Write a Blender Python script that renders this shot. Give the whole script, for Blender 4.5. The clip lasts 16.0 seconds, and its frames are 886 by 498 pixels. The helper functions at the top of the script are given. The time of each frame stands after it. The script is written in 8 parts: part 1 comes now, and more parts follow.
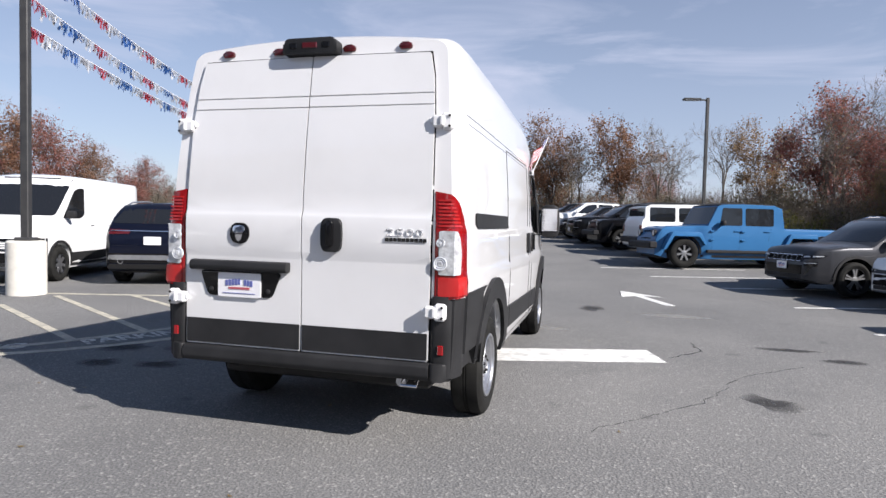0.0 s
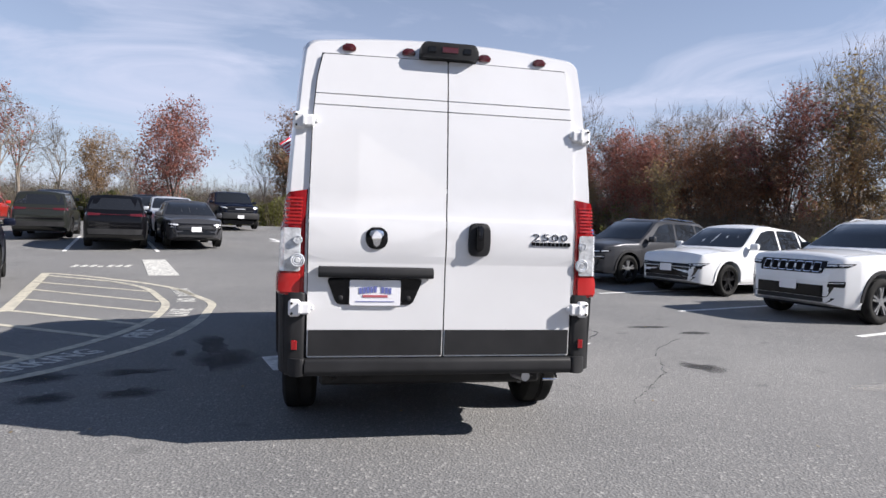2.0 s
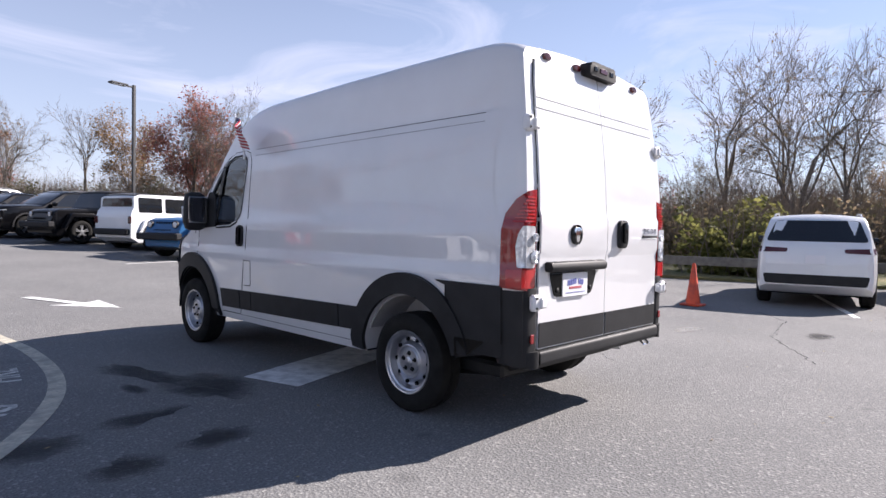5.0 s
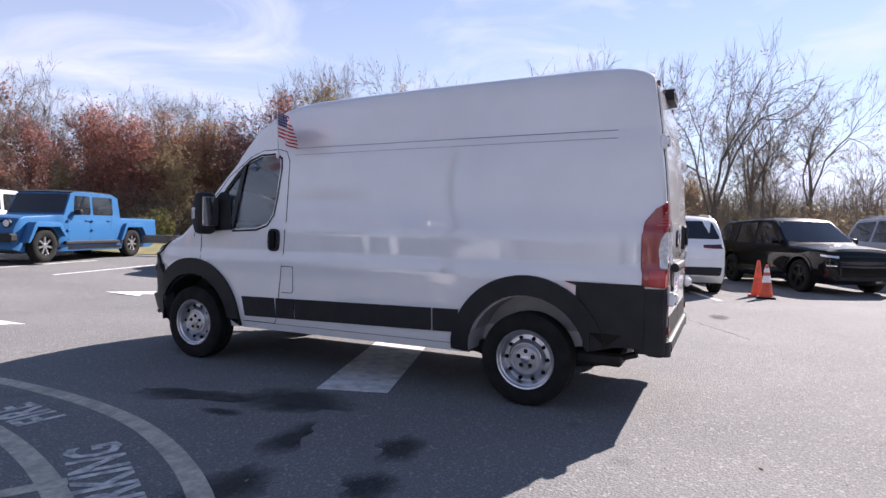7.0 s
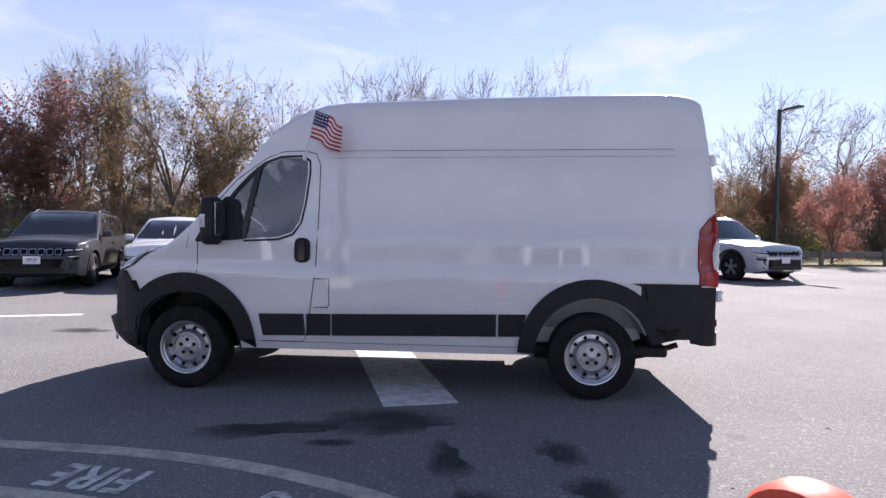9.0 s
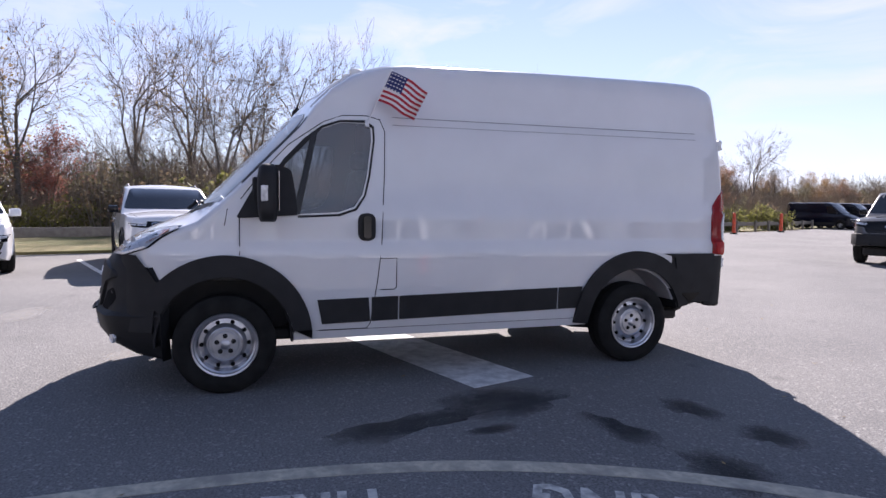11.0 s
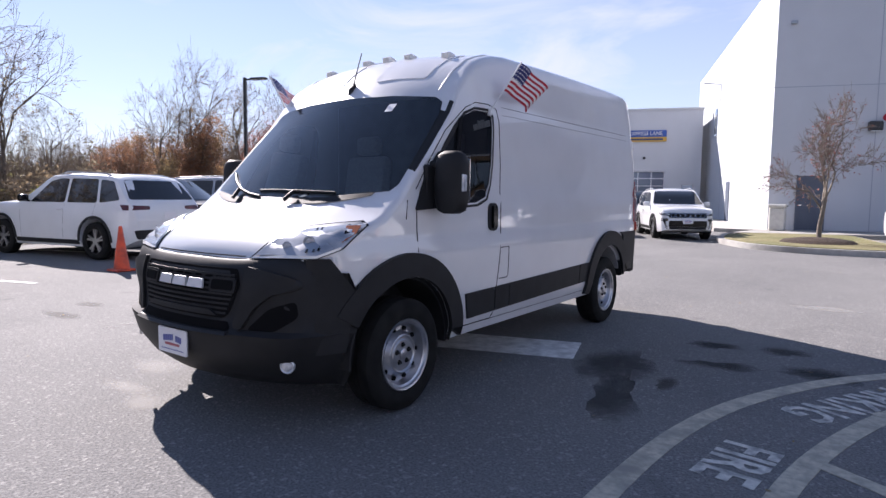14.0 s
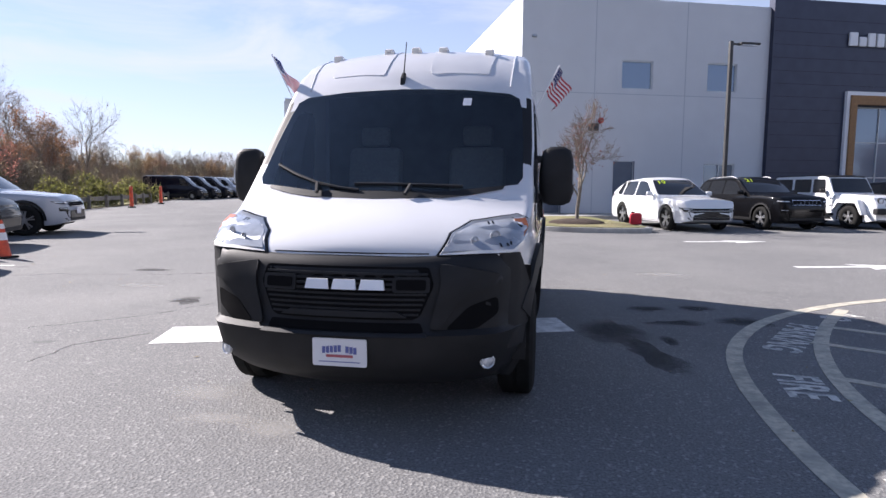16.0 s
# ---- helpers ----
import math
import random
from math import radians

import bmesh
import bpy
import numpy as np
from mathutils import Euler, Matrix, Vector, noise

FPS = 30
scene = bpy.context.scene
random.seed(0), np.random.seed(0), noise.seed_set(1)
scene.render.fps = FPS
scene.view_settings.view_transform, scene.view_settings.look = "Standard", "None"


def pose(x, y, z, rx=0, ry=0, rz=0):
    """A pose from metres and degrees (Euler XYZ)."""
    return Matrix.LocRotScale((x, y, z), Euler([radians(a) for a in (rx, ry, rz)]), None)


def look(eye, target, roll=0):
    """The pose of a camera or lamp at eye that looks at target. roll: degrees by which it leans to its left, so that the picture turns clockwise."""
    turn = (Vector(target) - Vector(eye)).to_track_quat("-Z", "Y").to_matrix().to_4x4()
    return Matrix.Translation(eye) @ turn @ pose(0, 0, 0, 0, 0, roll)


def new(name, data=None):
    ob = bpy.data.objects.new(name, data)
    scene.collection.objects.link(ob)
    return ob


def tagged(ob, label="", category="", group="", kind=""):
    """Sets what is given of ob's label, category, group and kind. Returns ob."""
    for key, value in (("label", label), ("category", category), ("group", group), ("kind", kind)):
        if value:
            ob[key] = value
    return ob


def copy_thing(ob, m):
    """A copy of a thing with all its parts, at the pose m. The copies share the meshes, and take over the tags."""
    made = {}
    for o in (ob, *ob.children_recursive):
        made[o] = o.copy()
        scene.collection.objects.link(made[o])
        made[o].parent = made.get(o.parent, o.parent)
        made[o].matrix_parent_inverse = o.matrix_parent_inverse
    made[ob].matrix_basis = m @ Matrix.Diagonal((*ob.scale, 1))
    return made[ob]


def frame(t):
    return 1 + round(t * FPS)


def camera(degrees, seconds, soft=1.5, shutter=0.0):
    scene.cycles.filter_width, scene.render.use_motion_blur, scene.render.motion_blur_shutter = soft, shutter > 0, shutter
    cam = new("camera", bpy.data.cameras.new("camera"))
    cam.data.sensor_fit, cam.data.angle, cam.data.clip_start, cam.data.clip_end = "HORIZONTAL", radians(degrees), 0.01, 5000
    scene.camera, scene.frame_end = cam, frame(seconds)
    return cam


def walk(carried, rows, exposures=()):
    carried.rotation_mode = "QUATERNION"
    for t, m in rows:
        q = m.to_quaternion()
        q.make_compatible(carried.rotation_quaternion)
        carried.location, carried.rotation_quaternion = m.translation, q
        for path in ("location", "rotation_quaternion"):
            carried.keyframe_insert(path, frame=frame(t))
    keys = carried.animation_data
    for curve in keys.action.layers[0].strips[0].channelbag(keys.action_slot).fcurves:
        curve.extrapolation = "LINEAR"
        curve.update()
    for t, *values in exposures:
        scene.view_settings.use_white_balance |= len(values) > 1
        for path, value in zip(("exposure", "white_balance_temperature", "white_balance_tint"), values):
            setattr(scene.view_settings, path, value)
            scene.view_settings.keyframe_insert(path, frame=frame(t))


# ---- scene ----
from mathutils.bvhtree import BVHTree

cam = camera(72.5, 16.0)
PATH = [
    (0, (1.79, -6.082, 1.389), (1.276, -4.151, 1.304), 1.4),
    (0.5, (1.175, -6.229, 1.381), (0.875, -4.253, 1.297), 1.4),
    (1, (0.567, -6.328, 1.383), (0.487, -4.331, 1.302), 1.5),
    (1.5, (-0.055, -6.381, 1.378), (0.084, -4.388, 1.302), 1.7),
    (2, (-0.69, -6.366, 1.378), (-0.327, -4.401, 1.304), 1.8),
    (2.5, (-1.292, -6.28, 1.373), (-0.712, -4.368, 1.302), 1.8),
    (3, (-1.874, -6.101, 1.355), (-1.086, -4.265, 1.287), 1.5),
    (3.5, (-2.434, -5.854, 1.347), (-1.454, -4.112, 1.282), 1.3),
    (4, (-2.993, -5.56, 1.317), (-1.826, -3.936, 1.267), 1.3),
    (4.2, (-3.188, -5.424, 1.317), (-1.956, -3.849, 1.262), 1.2),
    (6.5, (-5.116, -3.619, 1.338), (-3.384, -2.62, 1.274), 1.4),
    (7, (-5.397, -3.087, 1.344), (-3.588, -2.237, 1.275), 1.1),
    (7.5, (-5.632, -2.539, 1.343), (-3.755, -1.851, 1.272), 0.9),
    (8, (-5.802, -1.97, 1.345), (-3.872, -1.451, 1.277), 0.9),
    (8.5, (-5.947, -1.417, 1.36), (-3.977, -1.079, 1.299), 0.8),
    (9, (-6.0, -0.848, 1.382), (-4.006, -0.703, 1.322), 0.7),
    (11.3, (-5.41, 1.96, 1.362), (-3.559, 1.216, 1.219), 0.9),
    (11.5, (-5.321, 2.18, 1.362), (-3.5, 1.367, 1.218), 0.9),
    (12, (-5.03, 2.727, 1.357), (-3.298, 1.739, 1.207), 0.8),
    (12.5, (-4.688, 3.246, 1.364), (-3.065, 2.087, 1.206), 0.8),
    (13, (-4.303, 3.748, 1.364), (-2.81, 2.427, 1.198), 0.7),
    (13.5, (-3.864, 4.218, 1.366), (-2.523, 2.744, 1.194), 0.7),
    (14, (-3.386, 4.628, 1.358), (-2.219, 3.013, 1.183), 0.6),
    (14.5, (-2.879, 4.996, 1.374), (-1.902, 3.26, 1.19), 0.7),
    (15, (-2.298, 5.309, 1.377), (-1.531, 3.472, 1.187), 0.6),
    (15.5, (-1.695, 5.555, 1.376), (-1.146, 3.642, 1.179), 0.4),
    (16, (-1.098, 5.73, 1.37), (-0.753, 3.77, 1.164), 0.3),
]
walk(cam, [(t, look(eye, target, roll)) for t, eye, target, roll in PATH], exposures=[(0.0, 0.82, 6400, 13), (2.0, 0.92, 6400, 13), (4.0, 1.12, 6450, 16), (6.5, 1.36, 6500, 20), (9.0, 1.34, 6450, 22), (11.5, 1.34, 6450, 23), (14.0, 1.28, 6400, 21), (16.0, 1.27, 6350, 18)])

# ---- world, sun, exposure ----
SUN = Vector((1.43, -0.55, 1.0)).normalized()
world = bpy.data.worlds.new("sky")
scene.world = world
world.use_nodes = True
wn, wl = world.node_tree.nodes, world.node_tree.links
sky = wn.new("ShaderNodeTexSky")
sky.sky_type, sky.sun_disc = "NISHITA", False
sky.sun_elevation = math.asin(SUN.z)
sky.sun_rotation = math.atan2(SUN.x, SUN.y)
sky.air_density, sky.dust_density, sky.ozone_density = 1.0, 0.02, 3.0
geo = wn.new("ShaderNodeTexCoord")


def sky_node(kind, **values):
    n = wn.new(kind)
    for k, v in values.items():
        n.inputs[k].default_value = v
    return n


def sky_ramp(src, *stops):
    r = wn.new("ShaderNodeValToRGB")
    for i, (p, v) in enumerate(stops):
        e = r.color_ramp.elements[i] if i < 2 else r.color_ramp.elements.new(p)
        e.position, e.color = p, (v, v, v, 1)
    wl.new(src, r.inputs["Fac"])
    return r.outputs["Color"]


def sky_math(op, a, b):
    n = wn.new("ShaderNodeMath")
    n.operation, n.use_clamp = op, True
    wl.new(a, n.inputs[0])
    wl.new(b, n.inputs[1])
    return n.outputs["Value"]


# pale haze towards the horizon, thin cirrus streaks, deep blue overhead
split = wn.new("ShaderNodeSeparateXYZ")
wl.new(geo.outputs["Generated"], split.inputs["Vector"])
haze = sky_ramp(split.outputs["Z"], (0.0, 0.62), (1.0, 0.03), (0.16, 0.46), (0.34, 0.30), (0.6, 0.08))
mapn = sky_node("ShaderNodeMapping", Scale=(1.2, 3.0, 7.0), Rotation=(0.0, 0.0, 0.6))
wl.new(geo.outputs["Generated"], mapn.inputs["Vector"])
cn = sky_node("ShaderNodeTexNoise", Scale=1.5, Detail=9.0, Roughness=0.57, Distortion=0.9)
wl.new(mapn.outputs["Vector"], cn.inputs["Vector"])
cirrus = sky_math("MULTIPLY", sky_ramp(cn.outputs["Fac"], (0.47, 0.0), (0.80, 0.75)), sky_ramp(split.outputs["Z"], (0.0, 0.6), (0.7, 0.0), (0.22, 1.0)))
cmix = sky_node("ShaderNodeMixRGB", Color2=(6.1, 6.6, 8.2, 1))
wl.new(sky_math("ADD", haze, cirrus), cmix.inputs["Fac"])
wl.new(sky.outputs["Color"], cmix.inputs["Color1"])
wl.new(cmix.outputs["Color"], wn["Background"].inputs["Color"])
wn["Background"].inputs["Strength"].default_value = 0.059

sun_data = bpy.data.lights.new("sun", "SUN")
sun_data.energy, sun_data.angle, sun_data.color = 5.0, radians(0.53), (1.0, 0.95, 0.88)
sun_ob = new("sun", sun_data)
sun_ob.matrix_world = look(SUN * 60, (0, 0, 0))


# ---- materials ----
def nodes(name, color, rough=0.6, metal=0.0, spec=0.5, coat=0.0):
    m = bpy.data.materials.new(name)
    m.use_nodes = True
    b = m.node_tree.nodes["Principled BSDF"]
    b.inputs["Base Color"].default_value = (*color, 1)
    b.inputs["Roughness"].default_value, b.inputs["Metallic"].default_value = rough, metal
    b.inputs["Specular IOR Level"].default_value = spec
    b.inputs["Coat Weight"].default_value = coat
    b.inputs["Coat Roughness"].default_value = 0.03
    return m, m.node_tree.nodes, m.node_tree.links, b


def varied(name, c1, c2, scale, rough=0.6, metal=0.0, spec=0.5, coat=0.0, bump=0.0, bscale=None, detail=6.0, c3=None, scale3=0.4, dist=0.01, lo=0.3, hi=0.7):
    """Two-tone noise colour, optional third large-scale tone, and bump."""
    m, n, l, b = nodes(name, c1, rough, metal, spec, coat)
    tc = n.new("ShaderNodeTexCoord")
    t = n.new("ShaderNodeTexNoise")
    t.inputs["Scale"].default_value, t.inputs["Detail"].default_value = scale, detail
    l.new(tc.outputs["Object"], t.inputs["Vector"])
    r = n.new("ShaderNodeValToRGB")
    r.color_ramp.elements[0].position, r.color_ramp.elements[1].position = lo, hi
    r.color_ramp.elements[0].color, r.color_ramp.elements[1].color = (*c1, 1), (*c2, 1)
    l.new(t.outputs["Fac"], r.inputs["Fac"])
    out = r.outputs["Color"]
    if c3:
        t3 = n.new("ShaderNodeTexNoise")
        t3.inputs["Scale"].default_value, t3.inputs["Detail"].default_value = scale3, 4.0
        l.new(tc.outputs["Object"], t3.inputs["Vector"])
        r3 = n.new("ShaderNodeValToRGB")
        r3.color_ramp.elements[0].position, r3.color_ramp.elements[1].position = 0.42, 0.68
        r3.color_ramp.elements[0].color, r3.color_ramp.elements[1].color = (0, 0, 0, 1), (1, 1, 1, 1)
        l.new(t3.outputs["Fac"], r3.inputs["Fac"])
        mx = n.new("ShaderNodeMixRGB")
        mx.inputs["Color2"].default_value = (*c3, 1)
        l.new(r3.outputs["Color"], mx.inputs["Fac"])
        l.new(out, mx.inputs["Color1"])
        out = mx.outputs["Color"]
    l.new(out, b.inputs["Base Color"])
    if bump:
        tb = n.new("ShaderNodeTexNoise")
        tb.inputs["Scale"].default_value, tb.inputs["Detail"].default_value = bscale or scale * 3, 4.0
        l.new(tc.outputs["Object"], tb.inputs["Vector"])
        bn = n.new("ShaderNodeBump")
        bn.inputs["Strength"].default_value, bn.inputs["Distance"].default_value = bump, dist
        l.new(tb.outputs["Fac"], bn.inputs["Height"])
        l.new(bn.outputs["Normal"], b.inputs["Normal"])
    return m


def glass(name, tint, gloss=(1, 1, 1), ior=1.5, rough=0.0):
    m = bpy.data.materials.new(name)
    m.use_nodes = True
    n, l = m.node_tree.nodes, m.node_tree.links
    n.clear()
    out = n.new("ShaderNodeOutputMaterial")
    tr = n.new("ShaderNodeBsdfTransparent")
    tr.inputs["Color"].default_value = (*tint, 1)
    gl = n.new("ShaderNodeBsdfGlossy")
    gl.inputs["Color"].default_value, gl.inputs["Roughness"].default_value = (*gloss, 1), rough
    fr = n.new("ShaderNodeFresnel")
    fr.inputs["IOR"].default_value = ior
    mx = n.new("ShaderNodeMixShader")
    l.new(fr.outputs["Fac"], mx.inputs["Fac"])
    l.new(tr.outputs["BSDF"], mx.inputs[1])
    l.new(gl.outputs["BSDF"], mx.inputs[2])
    l.new(mx.outputs["Shader"], out.inputs["Surface"])
    return m


def paint(name, color, flake=0.0, rough=0.32):
    return varied(name, color, tuple(min(1, c * 0.94 + 0.001) for c in color), 2.5, rough=rough, metal=flake, spec=0.2 if max(color) > 0.3 else 0.04, coat=1.0 if max(color) > 0.3 else 0.5)


M = {}
M["white_paint"] = paint("white_paint", (0.69, 0.69, 0.70))
M["white_paint"].node_tree.nodes["Principled BSDF"].inputs["Coat IOR"].default_value = 1.65
M["white_car"] = paint("white_car", (0.76, 0.77, 0.78))
M["black_paint"] = paint("black_paint", (0.0035, 0.0035, 0.0045))
M["grey_paint"] = paint("grey_paint", (0.05, 0.051, 0.056), 0.3)
M["slate_paint"] = paint("slate_paint", (0.13, 0.133, 0.14), 0.3)
M["silver_paint"] = paint("silver_paint", (0.42, 0.44, 0.48), 0.2)
M["blue_paint"] = paint("blue_paint", (0.035, 0.13, 0.29))
M["navy_paint"] = paint("navy_paint", (0.004, 0.0055, 0.014), 0.1)
M["red_paint"] = paint("red_paint", (0.45, 0.03, 0.02))
M["dark_green_paint"] = paint("dark_green_paint", (0.02, 0.022, 0.02), 0.2)
M["black_plastic"] = varied("black_plastic", (0.017, 0.0172, 0.0185), (0.025, 0.0252, 0.027), 6, rough=0.55, spec=0.2, bump=0.15, bscale=700, dist=0.001)
M["gloss_black"] = nodes("gloss_black", (0.006, 0.006, 0.007), 0.12, spec=0.3)[0]
M["rubber"] = varied("rubber", (0.010, 0.010, 0.010), (0.020, 0.020, 0.019), 9, rough=0.85, spec=0.15, bump=0.3, bscale=120, dist=0.002)
M["steel_wheel"] = varied("steel_wheel", (0.54, 0.55, 0.58), (0.44, 0.45, 0.48), 14, rough=0.33, metal=0.9)
M["alloy"] = varied("alloy", (0.48, 0.49, 0.51), (0.36, 0.37, 0.39), 12, rough=0.3, metal=0.8)
M["dark_alloy"] = nodes("dark_alloy", (0.02, 0.02, 0.022), 0.3, 0.5)[0]
M["chrome"] = nodes("chrome", (0.8, 0.8, 0.82), 0.12, 1.0)[0]
M["bright_metal"] = nodes("bright_metal", (0.86, 0.86, 0.88), 0.4, 0.55)[0]
M["dark_metal"] = varied("dark_metal", (0.010, 0.010, 0.011), (0.022, 0.021, 0.02), 8, rough=0.6, metal=0.3)
M["seam"] = nodes("seam", (0.006, 0.006, 0.007), 0.9, spec=0.1)[0]
M["white_part"] = nodes("white_part", (0.72, 0.72, 0.73), 0.4)[0]
# white sheet metal of the rear wheel housings, greyed to stand for shade
M["primer"] = varied("primer", (0.42, 0.42, 0.43), (0.30, 0.30, 0.31), 6, rough=0.7)
M["lens_red"] = nodes("lens_red", (0.24, 0.005, 0.007), 0.12, coat=0.6)[0]
M["lens_bright_red"] = nodes("lens_bright_red", (0.40, 0.016, 0.016), 0.2, coat=0.6)[0]
M["lens_dark_red"] = nodes("lens_dark_red", (0.07, 0.005, 0.007), 0.15, coat=0.6)[0]
M["lens_clear"] = varied("lens_clear", (0.80, 0.82, 0.85), (0.40, 0.41, 0.43), 34, rough=0.12, metal=0.25, coat=1.0)
M["lens_amber"] = nodes("lens_amber", (0.42, 0.12, 0.03), 0.2, coat=0.8)[0]
M["glass_clear"] = glass("glass_clear", (0.72, 0.76, 0.76))
M["glass_van"] = glass("glass_van", (0.70, 0.76, 0.78), ior=1.62)
M["glass_side"] = glass("glass_side", (0.34, 0.37, 0.40), ior=1.85)
M["lamp_glass"] = varied("lamp_glass", (0.40, 0.425, 0.47), (0.27, 0.29, 0.32), 9, rough=0.16, metal=0.15, coat=0.8)
M["lens_white"] = nodes("lens_white", (0.78, 0.76, 0.72), 0.2, coat=0.6)[0]
M["glass_dark"] = glass("glass_dark", (0.06, 0.065, 0.07), ior=1.75)
M["glass_building"] = nodes("glass_building", (0.16, 0.21, 0.29), 0.05, 0.35, spec=0.8)[0]
M["car_glass"] = nodes("car_glass", (0.012, 0.013, 0.015), 0.03, spec=0.7)[0]
M["interior"] = varied("interior", (0.05, 0.052, 0.056), (0.08, 0.08, 0.083), 8, rough=0.8)
M["seat_cloth"] = varied("seat_cloth", (0.16, 0.16, 0.165), (0.24, 0.24, 0.24), 60, rough=0.9)
M["plate_white"] = nodes("plate_white", (0.75, 0.75, 0.78), 0.35)[0]
M["print_blue"] = nodes("print_blue", (0.12, 0.14, 0.36), 0.5)[0]
M["print_red"] = nodes("print_red", (0.42, 0.10, 0.12), 0.5)[0]
M["flag_red"] = nodes("flag_red", (0.42, 0.02, 0.04), 0.8)[0]
M["flag_white"] = nodes("flag_white", (0.72, 0.70, 0.72), 0.8)[0]
M["flag_blue"] = nodes("flag_blue", (0.02, 0.03, 0.14), 0.8)[0]
M["cone_orange"] = varied("cone_orange", (0.72, 0.085, 0.025), (0.60, 0.07, 0.025), 9, rough=0.5, c3=(0.35, 0.05, 0.03), scale3=6)
M["cone_white"] = nodes("cone_white", (0.7, 0.7, 0.7), 0.5)[0]
M["road_white"] = varied("road_white", (0.80, 0.80, 0.78), (0.62, 0.62, 0.60), 18, rough=0.8, bump=0.5, bscale=260, dist=0.003, c3=(0.46, 0.46, 0.45), scale3=7, lo=0.35, hi=0.75)
M["road_yellow"] = varied("road_yellow", (0.58, 0.54, 0.43), (0.36, 0.34, 0.28), 26, rough=0.85, bump=0.5, bscale=260, dist=0.003, c3=(0.30, 0.285, 0.245), scale3=6, lo=0.35, hi=0.72)
M["road_pale"] = varied("road_pale", (0.70, 0.69, 0.63), (0.50, 0.495, 0.46), 24, rough=0.85, bump=0.5, bscale=260, dist=0.003, c3=(0.24, 0.24, 0.235), scale3=13, lo=0.3, hi=0.7)
M["concrete"] = varied("concrete", (0.45, 0.44, 0.41), (0.33, 0.32, 0.30), 7, rough=0.85, bump=0.4, bscale=60, c3=(0.27, 0.26, 0.24), scale3=0.9)
M["pole_base"] = varied("pole_base", (0.68, 0.66, 0.60), (0.56, 0.54, 0.49), 6, rough=0.8, bump=0.3, bscale=40)
M["pole_bronze"] = varied("pole_bronze", (0.030, 0.030, 0.033), (0.05, 0.05, 0.05), 6, rough=0.5, metal=0.2)
M["tilt_wall"] = varied("tilt_wall", (0.57, 0.59, 0.625), (0.53, 0.55, 0.585), 0.9, rough=0.85, bump=0.2, bscale=30, c3=(0.53, 0.55, 0.585), scale3=0.25)
M["navy_panel"] = varied("navy_panel", (0.022, 0.027, 0.055), (0.030, 0.036, 0.068), 1.5, rough=0.4, metal=0.2)
M["door_grey"] = varied("door_grey", (0.10, 0.12, 0.16), (0.08, 0.10, 0.14), 2, rough=0.5)
M["frame_grey"] = nodes("frame_grey", (0.5, 0.52, 0.54), 0.4, 0.3)[0]
M["wood_trim"] = varied("wood_trim", (0.30, 0.16, 0.06), (0.22, 0.11, 0.045), 8, rough=0.6)
M["sign_white"] = nodes("sign_white", (0.72, 0.73, 0.76), 0.4)[0]
M["sign_grey"] = nodes("sign_grey", (0.34, 0.38, 0.44), 0.5)[0]
M["sign_blue"] = nodes("sign_blue", (0.03, 0.09, 0.36), 0.4)[0]
M["sign_dark"] = nodes("sign_dark", (0.03, 0.05, 0.13), 0.5)[0]
M["sign_yellow"] = nodes("sign_yellow", (0.60, 0.36, 0.05), 0.4)[0]
M["mark_yellow"] = nodes("mark_yellow", (0.62, 0.85, 0.03), 0.5)[0]
M["rail_wood"] = varied("rail_wood", (0.20, 0.185, 0.16), (0.12, 0.11, 0.095), 7, rough=0.85, bump=0.5, bscale=40)
M["bark"] = varied("bark", (0.14, 0.115, 0.095), (0.08, 0.066, 0.055), 9, rough=0.9, bump=0.8, bscale=30, dist=0.02)
M["bark_pale"] = varied("bark_pale", (0.22, 0.19, 0.155), (0.12, 0.10, 0.082), 7, rough=0.9, bump=0.6, bscale=25, dist=0.02)
M["mulch"] = varied("mulch", (0.07, 0.045, 0.03), (0.03, 0.02, 0.015), 30, rough=0.95, bump=1.0, bscale=60, dist=0.03)


def leaf_mat(name, a, b):
    m, n, l, p = nodes(name, a, 0.75)
    g = n.new("ShaderNodeNewGeometry")
    r = n.new("ShaderNodeValToRGB")
    r.color_ramp.elements[0].color, r.color_ramp.elements[1].color = (*a, 1), (*b, 1)
    l.new(g.outputs["Random Per Island"], r.inputs["Fac"])
    l.new(r.outputs["Color"], p.inputs["Base Color"])
    tr = n.new("ShaderNodeBsdfTranslucent")
    l.new(r.outputs["Color"], tr.inputs["Color"])
    mx = n.new("ShaderNodeMixShader")
    mx.inputs["Fac"].default_value = 0.6
    l.new(p.outputs["BSDF"], mx.inputs[1])
    l.new(tr.outputs["BSDF"], mx.inputs[2])
    l.new(mx.outputs["Shader"], n["Material Output"].inputs["Surface"])
    return m


M["leaf_brown"] = leaf_mat("leaf_brown", (0.22, 0.14, 0.075), (0.38, 0.25, 0.14))
M["leaf_rust"] = leaf_mat("leaf_rust", (0.21, 0.105, 0.065), (0.37, 0.21, 0.13))
M["leaf_red"] = leaf_mat("leaf_red", (0.24, 0.095, 0.08), (0.44, 0.21, 0.17))
M["leaf_tan"] = leaf_mat("leaf_tan", (0.25, 0.18, 0.09), (0.38, 0.30, 0.15))
M["leaf_olive"] = leaf_mat("leaf_olive", (0.11, 0.11, 0.035), (0.26, 0.25, 0.09))
M["leaf_green"] = leaf_mat("leaf_green", (0.11, 0.12, 0.035), (0.28, 0.27, 0.09))
M["leaf_scrub"] = leaf_mat("leaf_scrub", (0.15, 0.125, 0.09), (0.27, 0.235, 0.17))
